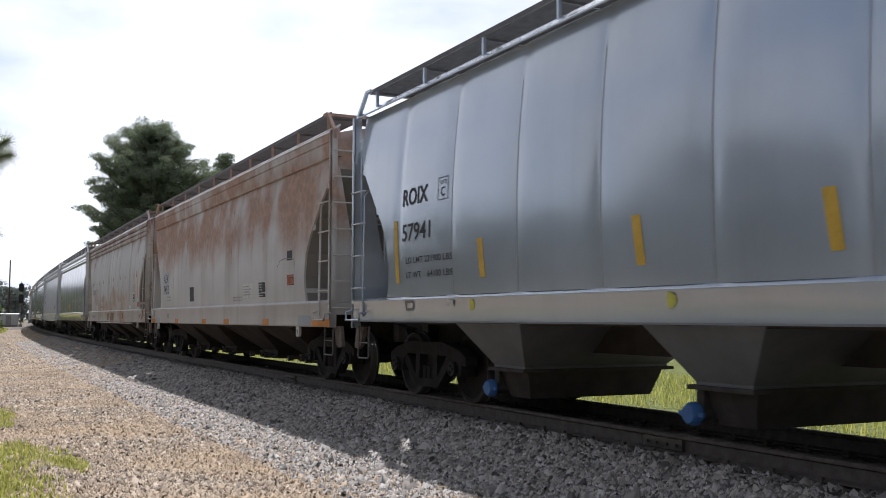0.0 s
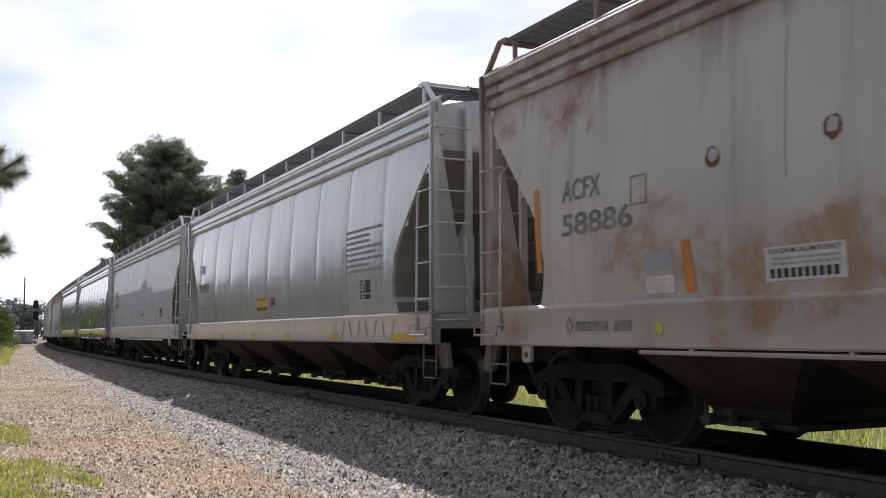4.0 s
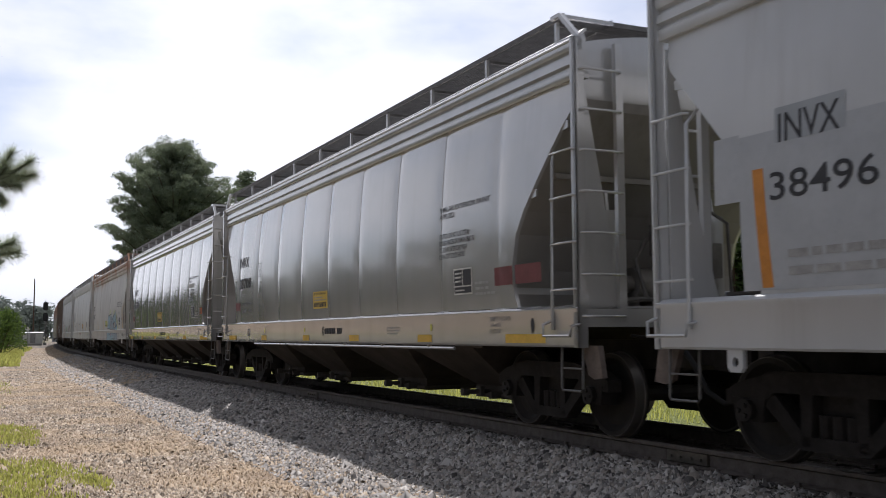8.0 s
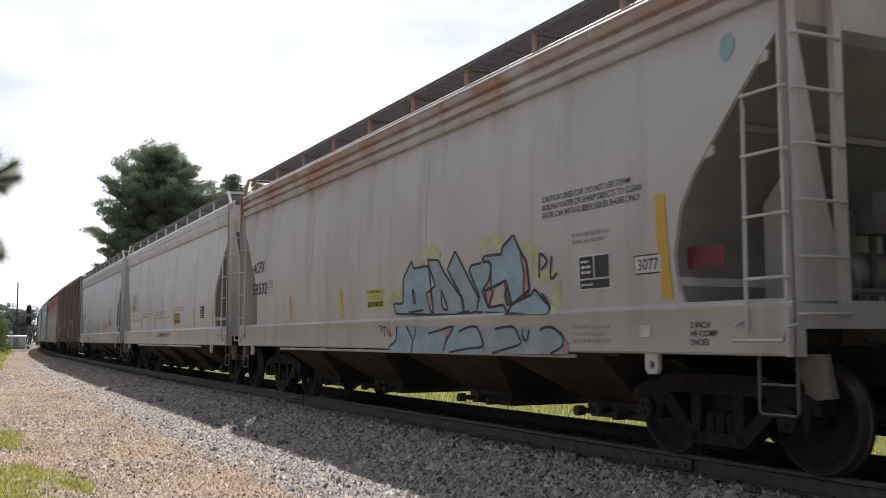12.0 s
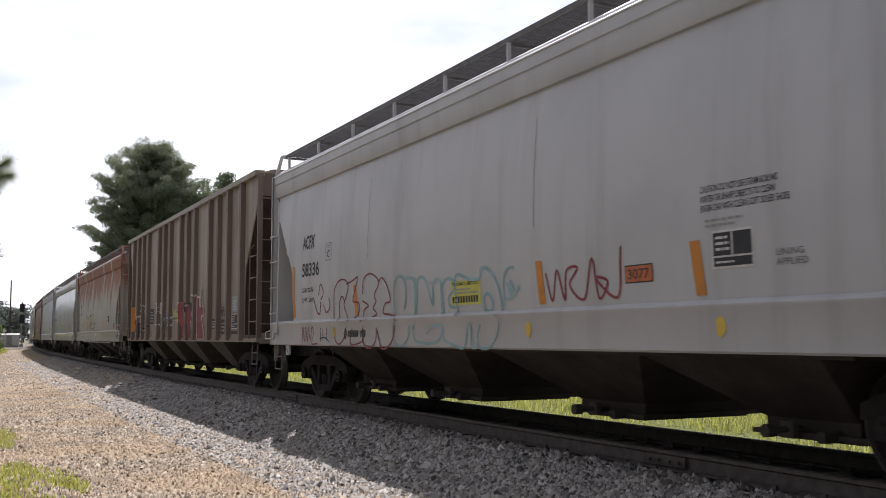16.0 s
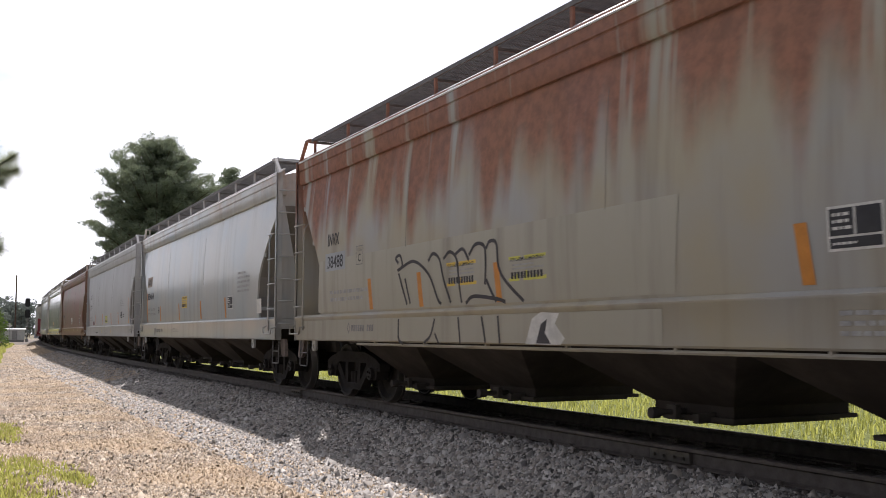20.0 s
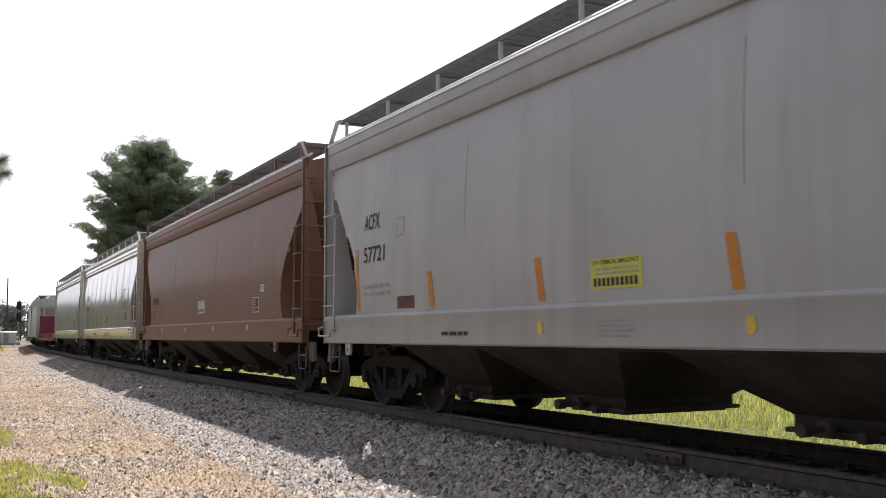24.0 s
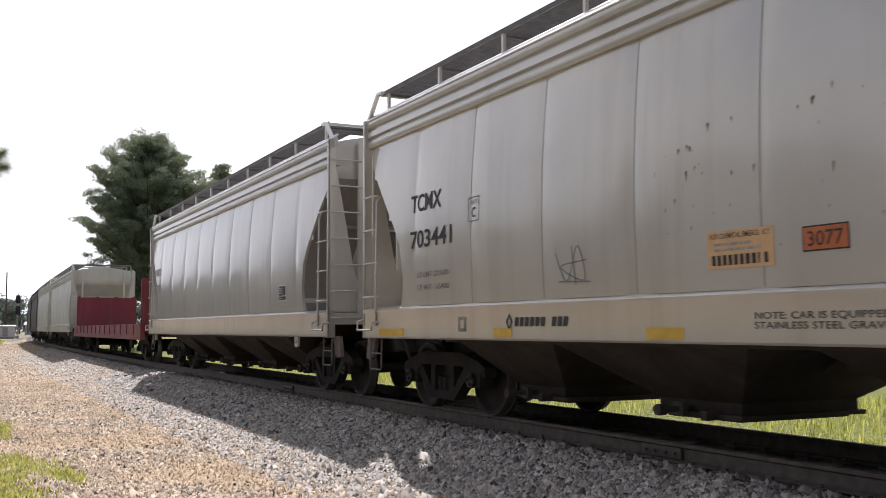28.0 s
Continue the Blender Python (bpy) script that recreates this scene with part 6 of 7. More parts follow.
        k.emergency(-1.0, 1.60, M_STICKER, 0.76, 0.31)
        k.text("CAUTION: DO NOT USE STEAM,\nBOILING WATER OR SHARP OBJECTS\nTO CLEAN. ENTER CAR WITH\nCLEAN SOFT SOLED SHOES", 4.45, 5.5, 2.12, 0.34, M_DULL, weight=0.012)
        k.text("SIMILAR EXTERIOR PAINT\nAPPLIED", 4.45, 5.9, 2.66, 0.16, M_DULL, weight=0.012)
        if blank:
            k.panel("blank_panel", 4.45, 5.4, 2.50, 2.62, M_WHITE, 0, "white blanked-out panel")
            k.hazard(6.1, 1.71)
        else:
            k.panel("hazard_placard", 6.0, 6.45, 1.70, 1.92, M_RED_PLACARD, 1)
            k.panel("hazard_placard", 6.52, 7.1, 1.70, 1.92, M_RED_PLACARD, 1)
        k.service_label(4.9, 1.63, 0.52, 0.34)
        k.bars(5.5, 6.0, 1.6, 1.8, 3, M_FADED)
        for a, b in ((-4.55, -4.15), (-1.6, -1.2), (0.95, 1.4), (3.75, 4.22), (6.28, 7.18), (-7.5, -6.8)):
            k.tape(a, b)
        k.maker(-0.35, 0.6, material=M_BLACK)
        k.bars(2.6, 3.1, 1.12, 1.25, 3, M_FADED)
        k.text("EMPTY LOAD\n1/4 ADJ\nBLOCK", 5.9, 6.4, 1.13, 0.2, M_FADED)
        for x in (-4.3, -1.5, 4.2):
            k.blot("inspection_dot", x, 1.22, 0.035, 0.05, M_LIME, 1)
        k.blot("slot_hole", 6.9, 1.22, 0.035, 0.09, M_BLACK, 1)
        k.frame_box("sill_mark", -5.75, -5.55, 1.1, 1.27, 0.04, M_FADED, 1)
    # cream car with blue letters
    k = by[7]
    k.numbers("ACFX", "58532", -7.1, -6.25, -6.05, None, 2.50, 2.05)
    k.plate_box(-5.95, 2.0)
    side_stripes(k, (-4.47, -1.77), M_YELLOW)
    k.stripe(6.42, 1.47, 2.42, M_YELLOW, 0.15)
    k.emergency(-0.7, 1.58, M_LIME, 0.7, 0.29)
    k.service_label(5.05, 1.6, 0.54, 0.36)
    k.hazard(5.97, 1.71, M_WHITE, 0.4, 0.18)
    k.text("CAUTION LINED CAR. DO NOT USE STEAM\nBOILING WATER OR SHARP OBJECTS TO CLEAN\nENTER CAR WITH RUBBER SOLED SHOES ONLY", 4.38, 6.1, 2.41, 0.24, M_BLACK)
    k.bars(4.95, 5.6, 2.08, 2.22, 2, M_FADED)
    k.text("2 INCH\nHF COMP\nSHOES", 6.75, 7.08, 1.06, 0.2, M_BLACK)
    k.bars(4.95, 5.6, 1.07, 1.28, 3, M_FADED)
    k.blot("green_dot", 7.2, 3.58, 0.09, 0.13, M_SPRAY_TEAL, 1)
    k.panel("white_tag", 6.05, 6.2, 1.13, 1.24, M_WHITE, 1)
    part("hazard_placard", Mesh().box(6.62, 7.08, -1.46, -1.45, 1.73, 1.91), M_RED_PLACARD, k.car, "dark red numbered placard")
    # a spray-painted piece of pale blue block letters across the side and the sill
    k = Marks(CARS[8], False, SMOOTH)
    blocks = [[(0.81, 1.47), (0.53, 1.48), (0.47, 1.63), (0.79, 1.62), (0.83, 1.98), (1.11, 2.2), (1.18, 2.09), (1.61, 2.1), (1.67, 2), (1.69, 1.78), (1.75, 1.44)],
        [(1.75, 1.44), (1.72, 1.78), (1.84, 1.82), (1.61, 2.18), (1.94, 2.15), (2.11, 1.97), (2.56, 1.64), (2.61, 1.42)],
        [(2.63, 1.42), (2.6, 1.62), (2.2, 2.01), (2.42, 2.23), (2.62, 2.03), (3.02, 1.6), (2.94, 1.45)],
        [(2.94, 1.44), (3.03, 1.64), (2.79, 1.96), (2.85, 2.02), (3.29, 2.04), (3.34, 1.96), (3.28, 1.82), (3.1, 1.69), (3.23, 1.49), (3.6, 1.51), (3.66, 1.41)],
        [(3.11, 2.07), (3.19, 2.11), (3.6, 2.1), (3.61, 2.18), (3.86, 2.3), (4, 2.12), (4.14, 1.97), (4.18, 1.66), (3.79, 1.51), (3.68, 1.79), (3.32, 1.72), (3.34, 2.01)],
        [(3.66, 1.41), (3.79, 1.51), (4.21, 1.6), (4.29, 1.66), (4.53, 1.48), (4.61, 1.39)]]
    low = [[(0.3, 0.93), (0.54, 1.11), (0.61, 1.28), (3.14, 1.26), (3.16, 0.94)],
        [(3.17, 0.94), (3.15, 1.26), (4.68, 1.24), (4.85, 1.14), (4.96, 1.08), (4.95, 0.96)]]
    lines = [[(0.61, 1.31), (0.6, 1.11), (0.34, 1.01)],
        [(0.94, 1.3), (1.05, 1.22), (1.15, 1.11), (1.12, 0.93)],
        [(1.28, 1.29), (1.2, 1.11)],
        [(1.65, 1.19), (1.98, 1.23), (2.37, 1.27), (2.19, 1.11), (2.1, 0.97)],
        [(2.53, 1.21), (2.77, 1.26), (2.99, 1.26), (3.1, 1.15), (3.13, 1.03), (2.76, 1), (2.27, 0.95)],
        [(3.44, 1.23), (3.61, 1.25), (3.86, 1.25), (3.97, 1.15), (4, 1.06), (3.6, 0.99), (3.37, 0.95)],
        [(4.06, 1.23), (4.06, 1.15), (4.14, 1.1), (4.2, 1.22)],
        [(4.42, 1.21), (4.53, 1.24), (4.68, 1.23), (4.85, 1.14), (4.84, 1.04), (4.62, 0.96)]]
    inner = [[(1.12, 1.81), (1.14, 1.63), (1.21, 1.63), (1.15, 1.81)],
        [(2.02, 1.76), (2.17, 1.51), (2.03, 1.53), (2, 1.73)],
        [(0.98, 1.49), (1.44, 1.51)],
        [(2.44, 1.44), (2.76, 1.46)],
        [(3.14, 1.69), (3.36, 1.72)],
        [(3.65, 1.79), (3.68, 1.61), (3.76, 1.5)],
        [(4.39, 1.78), (4.42, 2.03), (4.55, 1.95), (4.44, 1.86)],
        [(4.64, 2), (4.62, 1.76), (4.74, 1.81)],
        [(4.43, 1.61), (4.55, 1.49), (4.6, 1.4)]]
    pink = [[(1.55, 1.73), (1.72, 1.78), (1.75, 1.45), (1.66, 1.5)],
        [(3.28, 1.73), (3.17, 1.68), (3.23, 1.49), (3.36, 1.67)],
        [(4, 2.12), (4.14, 1.97), (4.18, 1.66), (4.05, 1.59), (4.08, 1.85)],
        [(3.63, 1.63), (3.67, 1.51), (3.79, 1.51), (3.69, 1.7)],
        [(2.06, 1.23), (2.3, 1.25), (2.17, 1.11)],
        [(2.97, 1.2), (3.19, 1.24), (3.13, 1.14)],
        [(4.85, 1.06), (4.94, 1.07), (4.94, 0.97), (4.85, 0.97)]]
    halo = [[(0.33, 1.61), (0.42, 1.73), (0.73, 1.76)],
        [(1.41, 2.08), (1.51, 2.28), (1.8, 2.29), (1.99, 2.17)],
        [(3.14, 2.1), (3.17, 2.25), (3.44, 2.25), (3.57, 2.17)],
        [(4.03, 2.12), (4.29, 2.07), (4.34, 1.82), (4.69, 1.74), (4.7, 1.51), (4.63, 1.4)]]
    k.ribbon(halo, 0.16, M_SPRAY_LIME, 0)
    for j, o in enumerate(blocks + low):
        k.shape("spray_letter", o, M_SPRAY_GREY if j in (1, 2, 7) else M_SPRAY_BLUE, 1, "pale blue block letter with black outline")
    for o in pink:
        k.shape("spray_letter", o, M_SPRAY_PINK, 2)
    for o in blocks + pink[:4]:
        k.ribbon([[a, ((a[0] + b[0]) / 2, (a[1] + b[1]) / 2), b] for a, b in zip(o, o[1:] + o[:1])], 0.032, M_SPRAY_BLACK, 3)
    k.ribbon(lines + inner, 0.03, M_SPRAY_BLACK, 4)
    k.ribbon([[(-0.02, 1.3), (0.08, 1.31), (0.03, 1.2)], [(0.12, 1.28), (0.24, 1.3), (0.18, 1.28), (0.19, 1.16)], [(0.28, 1.3), (0.3, 1.17)], [(0.36, 1.3), (0.38, 1.16), (0.44, 1.2)]], 0.018, M_SPRAY_BLACK, 4)
    # dull white car with a grey patch
    k = by[8]
    k.panel("repainted_patch", -6.42, -5.40, 2.09, 2.71, M_PATCH, 0, "square grey repainted patch")
    k.text("8805", -6.3, -5.62, 2.13, 0.22, M_FADED, 1)
    k.plate_box(-5.1, 2.12)
    k.text("LD LMT  197500 LBS", -6.4, -5.2, 1.93, 0.075, M_FADED)
    k.text("LT  WT   65500 LBS   NEW 01-81", -6.4, -4.45, 1.75, 0.075, M_FADED)
    k.text("CONSULT OWNER BEFORE\nREPAIRING HOPPER BODY", -4.0, -3.1, 1.85, 0.17, M_FADED)
    k.text("CAUTION", -2.45, -2.1, 2.04, 0.06, M_FADED)
    k.bars(-2.6, -2.0, 1.92, 2.0, 2, M_FADED)
    k.text("DO NOT HAMMER ON SIDES OF CAR", -1.2, 1.1, 1.20, 0.125, M_SPRAY_MAROON, label="dark red warning lettering")
    k.bars(-1.4, 0.1, 1.86, 2.02, 2, M_FADED)
    k.bars(-1.4, 0.7, 1.76, 1.84, 1, M_FADED)
    k.stripe(-6.78, 1.46, 2.42, M_YELLOW, 0.12)
    side_stripes(k, (-4.33, -1.6, 1.5, 4.2, 6.4), M_YELLOW)
    k.emergency(1.58, 1.57, M_ORANGE, 0.74, 0.3)
    k.bars(1.6, 2.9, 1.92, 2.06, 2, M_FADED)
    k.service_label(5.0, 1.65)
    # white car with scrawls
    k = by[9]
    k.numbers("ACFX", "58336", -6.53, -5.9, -5.63)
    k.plate_box(-5.33, 2.41)
    k.text("LD LMT 201700", -6.53, -5.93, 1.92, 0.075, M_BLACK)
    k.text("LT WT   66300", -6.53, -5.93, 1.74, 0.075, M_BLACK)
    k.stripe(-6.98, 1.48, 2.42, w=0.12)
    side_stripes(k, (-3.93, 1.42, 3.92))
    k.emergency(-0.72, 1.52, M_LIME, 0.78, 0.3)
    k.hazard(2.87, 1.62, M_PLACARD, 0.42, 0.17)
    k.service_label(4.07, 1.68, 0.48, 0.32)
    k.text("CAUTION DO NOT USE STEAM BOILING\nWATER OR SHARP OBJECTS TO CLEAN\nENTER CAR WITH CLEAN SOFT SOLED SHOES", 3.95, 4.95, 2.17, 0.22, M_BLACK)
    k.bars(4.0, 4.5, 2.03, 2.12, 2, M_FADED)
    k.text("LINING\nAPPLIED", 4.78, 5.1, 1.67, 0.13, M_FADED)
    k.maker(-4.3, -3.5, 1.13, 1.23, M_BLACK)
    for x in (-4.85, 1.17, 4.17):
        k.blot("inspection_dot", x, 1.21, 0.06, 0.09, M_STICKER, 1)
    k = Marks(CARS[10], False, SMOOTH)
    red = [[(-4.59, 1.4), (-4.54, 1.84), (-4.38, 2.01), (-4.11, 2.05), (-3.91, 1.96), (-3.99, 1.78), (-4.11, 1.64), (-3.92, 1.38)],
        [(-4.33, 1.39), (-4.3, 1.68), (-4.17, 1.78), (-4.07, 1.67)],
        [(-4.54, 1.29), (-4.43, 1.07), (-4.23, 1.02), (-4.02, 1.14), (-3.99, 1.24)],
        [(-3.99, 1.97), (-3.72, 2.01), (-3.52, 2.05), (-3.62, 1.86), (-3.72, 1.69), (-3.48, 1.65), (-3.52, 1.48), (-3.87, 1.38)],
        [(-3.7, 1.28), (-3.77, 1.02), (-3.28, 1.07), (-3.3, 1.27)],
        [(-3.32, 1.78), (-3.27, 2.01), (-3.02, 2.08), (-2.74, 1.99), (-2.72, 1.88), (-2.87, 1.75), (-2.81, 1.65), (-2.94, 1.56), (-2.81, 1.46), (-3.34, 1.37)],
        [(-3.34, 1.37), (-3.27, 1.54), (-3.11, 1.6), (-3.34, 1.68)],
        [(-3.28, 1.27), (-3.25, 1.04), (-3.01, 0.96), (-2.78, 1.07), (-2.75, 1.26)],
        [(-2.7, 1.94), (-2.56, 1.99), (-2.38, 1.85), (-2.29, 1.65), (-2.48, 1.61), (-2.56, 1.48), (-2.33, 1.45), (-2.1, 1.41), (-2.04, 1.35)],
        [(-2.72, 1.23), (-2.57, 0.98), (-2.37, 0.97), (-2.16, 1.1), (-2.09, 1.29)],
        [(-5.29, 1.84), (-5.18, 2.03), (-5.05, 1.87), (-5.18, 1.76)],
        [(-5.54, 1.81), (-5.39, 1.57), (-5.25, 1.53), (-5.18, 1.72)],
        [(-5.05, 1.67), (-4.93, 1.54), (-4.76, 1.63), (-4.79, 1.78)]]
    teal = [[(-2.15, 1.35), (-2.17, 1.72), (-2.09, 1.93), (-1.92, 1.98), (-1.79, 1.88), (-1.76, 1.7), (-1.82, 1.52)],
        [(-1.76, 1.94), (-1.5, 1.91), (-1.48, 1.68), (-1.51, 1.42)],
        [(-1.43, 1.42), (-1.4, 1.85), (-1.2, 1.92), (-1.06, 1.77), (-0.92, 1.54), (-0.9, 1.82), (-0.69, 1.83), (-0.68, 1.4)],
        [(-0.62, 1.4), (-0.65, 1.75), (-0.52, 1.86), (-0.35, 1.84), (-0.31, 1.73), (-0.46, 1.63), (-0.44, 1.52), (-0.28, 1.49)],
        [(-0.24, 1.39), (-0.27, 1.88), (0.08, 1.83), (0.34, 1.83), (0.37, 1.93), (0.49, 1.94), (0.64, 1.86), (0.78, 1.71), (0.84, 1.43), (0.74, 1.36)],
        [(0.43, 1.44), (0.43, 1.59), (0.54, 1.63), (0.63, 1.55), (0.61, 1.43), (0.43, 1.44)]]
    teal_low = [[(-2.16, 1.32), (-2.1, 1.07), (-1.88, 1), (-1.67, 1.1), (-1.61, 1.28)],
        [(-1.51, 1.28), (-1.41, 1.08), (-0.94, 1.04), (-0.71, 1.1), (-0.62, 1.26), (-0.93, 1.26), (-1.07, 1.16)],
        [(-0.58, 1.24), (-0.58, 1.1), (-0.33, 1.03), (-0.02, 1), (0.06, 1.25), (0.14, 1.23), (0.17, 1.01), (0.31, 1)],
        [(0.37, 1.27), (0.29, 1.1), (0.38, 1), (0.59, 1), (0.76, 1.15), (0.8, 1.29)],
        [(0.9, 1.47), (0.9, 1.75), (0.97, 1.88), (1.1, 1.91), (1.15, 1.88)],
        [(0.97, 1.74), (1.06, 1.6), (1.05, 1.76), (1.15, 1.64), (1.24, 1.68)],
        [(0.94, 1.56), (1.09, 1.57), (1.24, 1.7)]]
    k.ribbon(red, 0.026, M_SPRAY_MAROON, 1)
    k.ribbon(teal, 0.045, M_SPRAY_TEAL, 1)
    k.ribbon(teal_low, 0.035, M_SPRAY_TEAL, 1)
    k = by[9]
    k.ribbon([[(-6.45, 1.05), (-6.43, 1.3), (-6.33, 1.05), (-6.28, 1.3), (-6.18, 1.05), (-6.14, 1.3), (-6.02, 1.08), (-5.95, 1.3), (-5.85, 1.2), (-5.95, 1.02), (-5.65, 1.02)]], 0.022, M_SPRAY_MAROON, 1)
    k.ribbon([[(-5.55, 1.1), (-5.3, 1.12), (-5.1, 1.05)], [(-5.5, 1.28), (-5.5, 1.05)], [(-5.4, 1.26), (-5.38, 1.06)], [(-5.2, 1.3), (-5.22, 1.08)]], 0.02, M_SPRAY_BLACK, 1)
    k.ribbon([[(1.5, 1.8), (1.62, 1.5), (1.72, 1.82), (1.85, 1.5), (1.9, 1.8), (2.1, 1.82), (1.95, 1.65), (2.2, 1.5), (2.35, 1.9), (2.45, 1.5), (2.6, 1.66), (2.4, 1.7), (2.75, 1.5), (2.82, 1.98)]], 0.03, M_SPRAY_RED, 1)
    # ribbed brown car
    k = by[10]
    for body, x0, x1, z, h in (("IN", -7.1, -6.72, 2.32, 0.30), ("VX", -6.28, -5.82, 2.32, 0.30), ("47", -6.3, -5.9, 1.90, 0.27)):
        k.panel("black_patch", x0 - 0.03, x1 + 0.03, z - 0.01, z + h, M_BLACK, 0)
        k.text(body, x0 + 0.05, x1 - 0.05, z + 0.05, h - 0.11, M_WHITE, 2)
    k.text("384", -7.28, -6.72, 1.92, 0.24, M_WHITE, 2)
    k.panel("black_patch", -7.3, -6.92, 1.33, 1.74, M_BLACK, 0)
    k.text("LD. LMT.", -7.27, -6.95, 1.50, 0.07, M_WHITE, 2)
    k.text("LT. WT.", -7.27, -6.97, 1.38, 0.07, M_WHITE, 2)
    k.panel("black_patch", -6.38, -5.88, 1.15, 1.62, M_BLACK, 0)
    k.text("205500", -6.3, -5.94, 1.50, 0.075, M_WHITE, 2)
    k.text("57500", -6.24, -5.94, 1.37, 0.075, M_WHITE, 2)
    k.text("2 IN H F SHOES", -6.34, -5.92, 1.19, 0.06, M_WHITE, 2)
    k.panel("reflector_stripe", -7.4, -7.33, 1.33, 2.2, M_ORANGE, 1)
    k.panel("reflector_stripe", -5.72, -5.66, 1.32, 1.78, M_ORANGE, 1)
    k.panel("reflector_stripe", 3.86, 4.0, 1.30, 1.79, M_ORANGE, 1)
    k.hazard(-5.2, 1.62, M_RED_PLACARD, 0.34, 0.17)
    k.panel("black_patch", -5.5, -4.8, 1.30, 1.44, M_BLACK, 0)
    k.text("VIC 09/01", -5.44, -4.86, 1.33, 0.075, M_WHITE, 2)
    k.ribbon([[(-5.4, 2.2), (-5.35, 1.95), (-5.28, 2.22), (-5.22, 1.95), (-5.1, 2.2), (-5.05, 2.0), (-4.95, 2.25), (-4.9, 1.9), (-4.85, 2.2)], [(-5.4, 2.0), (-5.2, 1.9), (-5.0, 1.95), (-4.85, 1.83)]], 0.03, M_WHITE, 2)
    k.ribbon([[(-6.4, 1.72), (-6.3, 1.9), (-6.25, 1.6), (-6.1, 1.88), (-6.05, 1.62), (-5.95, 1.9), (-5.85, 1.65), (-5.75, 1.9)]], 0.03, M_WHITE, 3)
    k.ribbon([[(-4.5, 1.5), (-4.3, 1.45), (-4.4, 1.2), (-4.2, 1.4), (-4.1, 1.15), (-3.95, 1.3)]], 0.025, M_SPRAY_BLACK, 2)
    k.panel("black_patch", -4.3, -3.6, 1.56, 2.04, M_BLACK, 0)
    k.bars(-4.22, -3.7, 1.62, 1.98, 4, M_FADED, 2)
    k.panel("white_tag", -2.83, -2.27, 1.85, 2.2, M_WHITE, 0)
    k.bars(-2.78, -2.32, 1.9, 2.15, 4, M_FADED, 2)
    k.emergency(-0.55, 1.61, M_LIME, 0.78, 0.29)
    k = Marks(CARS[11], True, SMOOTH)
    k.panel("black_patch", 4.38, 4.82, 1.33, 1.58, M_BLACK, 0)
    k.bars(4.42, 4.78, 1.36, 1.55, 3, M_WHITE, 2)
    k.panel("black_patch", 5.26, 5.88, 1.20, 1.55, M_BLACK, 0)
    k.bars(5.32, 5.82, 1.26, 1.50, 3, M_FADED, 2)
    k.ribbon([[(5.27, 1.62), (5.34, 1.86), (5.42, 1.6), (5.5, 1.85), (5.58, 1.62), (5.66, 1.88), (5.74, 1.6), (5.86, 1.8)], [(5.25, 1.72), (5.55, 1.76), (5.88, 1.68)]], 0.03, M_SPRAY_BLACK, 2)
    k.panel("grey_notice", 6.24, 6.74, 1.70, 2.06, M_PATCH, 0, "grey pasted notice")
    k.bars(6.36, 6.66, 1.74, 1.98, 4, M_WHITE, 2)
    k.service_label(6.24, 1.32, 0.5, 0.34)
    k.panel("black_patch", 6.22, 6.76, 1.2, 1.28, M_BLACK, 0)
    k.panel("reflector_stripe", 6.84, 6.98, 1.22, 1.84, M_ORANGE, 1)
    k = by[10]
    k = Marks(CARS[11], True, SMOOTH)
    red = [[(0.52, 1.08), (0.66, 1.5), (0.82, 1.6), (0.63, 1.93), (0.76, 2.08), (1.41, 2.14), (1.55, 2.07), (1.54, 1.85), (1.07, 1.89), (1.29, 1.63), (1.13, 1.28), (1.52, 1.23), (1.52, 1.08)],
        [(1.55, 1.08), (1.6, 1.95), (1.85, 2.01), (2.3, 1.44), (2.35, 2.1), (2.5, 2.24), (2.69, 2.21), (2.67, 1.08), (2.36, 1.08), (1.94, 1.64), (1.96, 1.08)],
        [(2.75, 1.1), (2.74, 2.17), (3.02, 2.17), (3.04, 1.93), (3.17, 1.92), (3.16, 2.38), (3.27, 2.38), (3.33, 1.94), (3.55, 1.86), (3.5, 1.69), (3.26, 1.66), (3.56, 1.23), (3.55, 1.1)]]
    pale = [[(-3.09, 1.08), (-3.16, 1.5), (-3.04, 1.46), (-2.86, 1.08)],
        [(-3, 1.78), (-2.96, 2), (-2.85, 1.92), (-2.9, 1.63)],
        [(-2.57, 1.08), (-2.66, 1.49), (-2.35, 1.51), (-2.28, 1.41), (-2.19, 1.51), (-1.95, 1.53), (-1.97, 1.33)],
        [(-1.95, 1.14), (-1.94, 1.93), (-1.75, 2.02), (-1.62, 1.94), (-1.62, 1.72)],
        [(-1.63, 1.46), (-1.38, 1.83), (-1.29, 1.92), (-1.09, 1.91), (-1.2, 1.7), (-1.38, 1.7)],
        [(-1.38, 1.7), (-1.45, 1.32), (-1.33, 1.1), (-1.04, 1.13)],
        [(-0.98, 1.75), (-0.65, 1.7), (-0.32, 1.74), (-0.24, 1.59), (-0.55, 1.49), (-0.82, 1.49), (-0.93, 1.41), (-1.1, 1.2), (-0.82, 1.16)]]
    k.ribbon(pale, 0.11, M_SPRAY_SLATE, 1)
    k.ribbon(pale, 0.03, M_WHITE, 3)
    for o in red:
        k.shape("spray_letter", o, M_SPRAY_MAROON, 8, "dark red block letter with white edge")
        k.ribbon([[a, ((a[0] + b[0]) / 2, (a[1] + b[1]) / 2), b] for a, b in zip(o, o[1:] + o[:1]) if a[1] > 1.12 or b[1] > 1.12], 0.045, M_WHITE, 9)
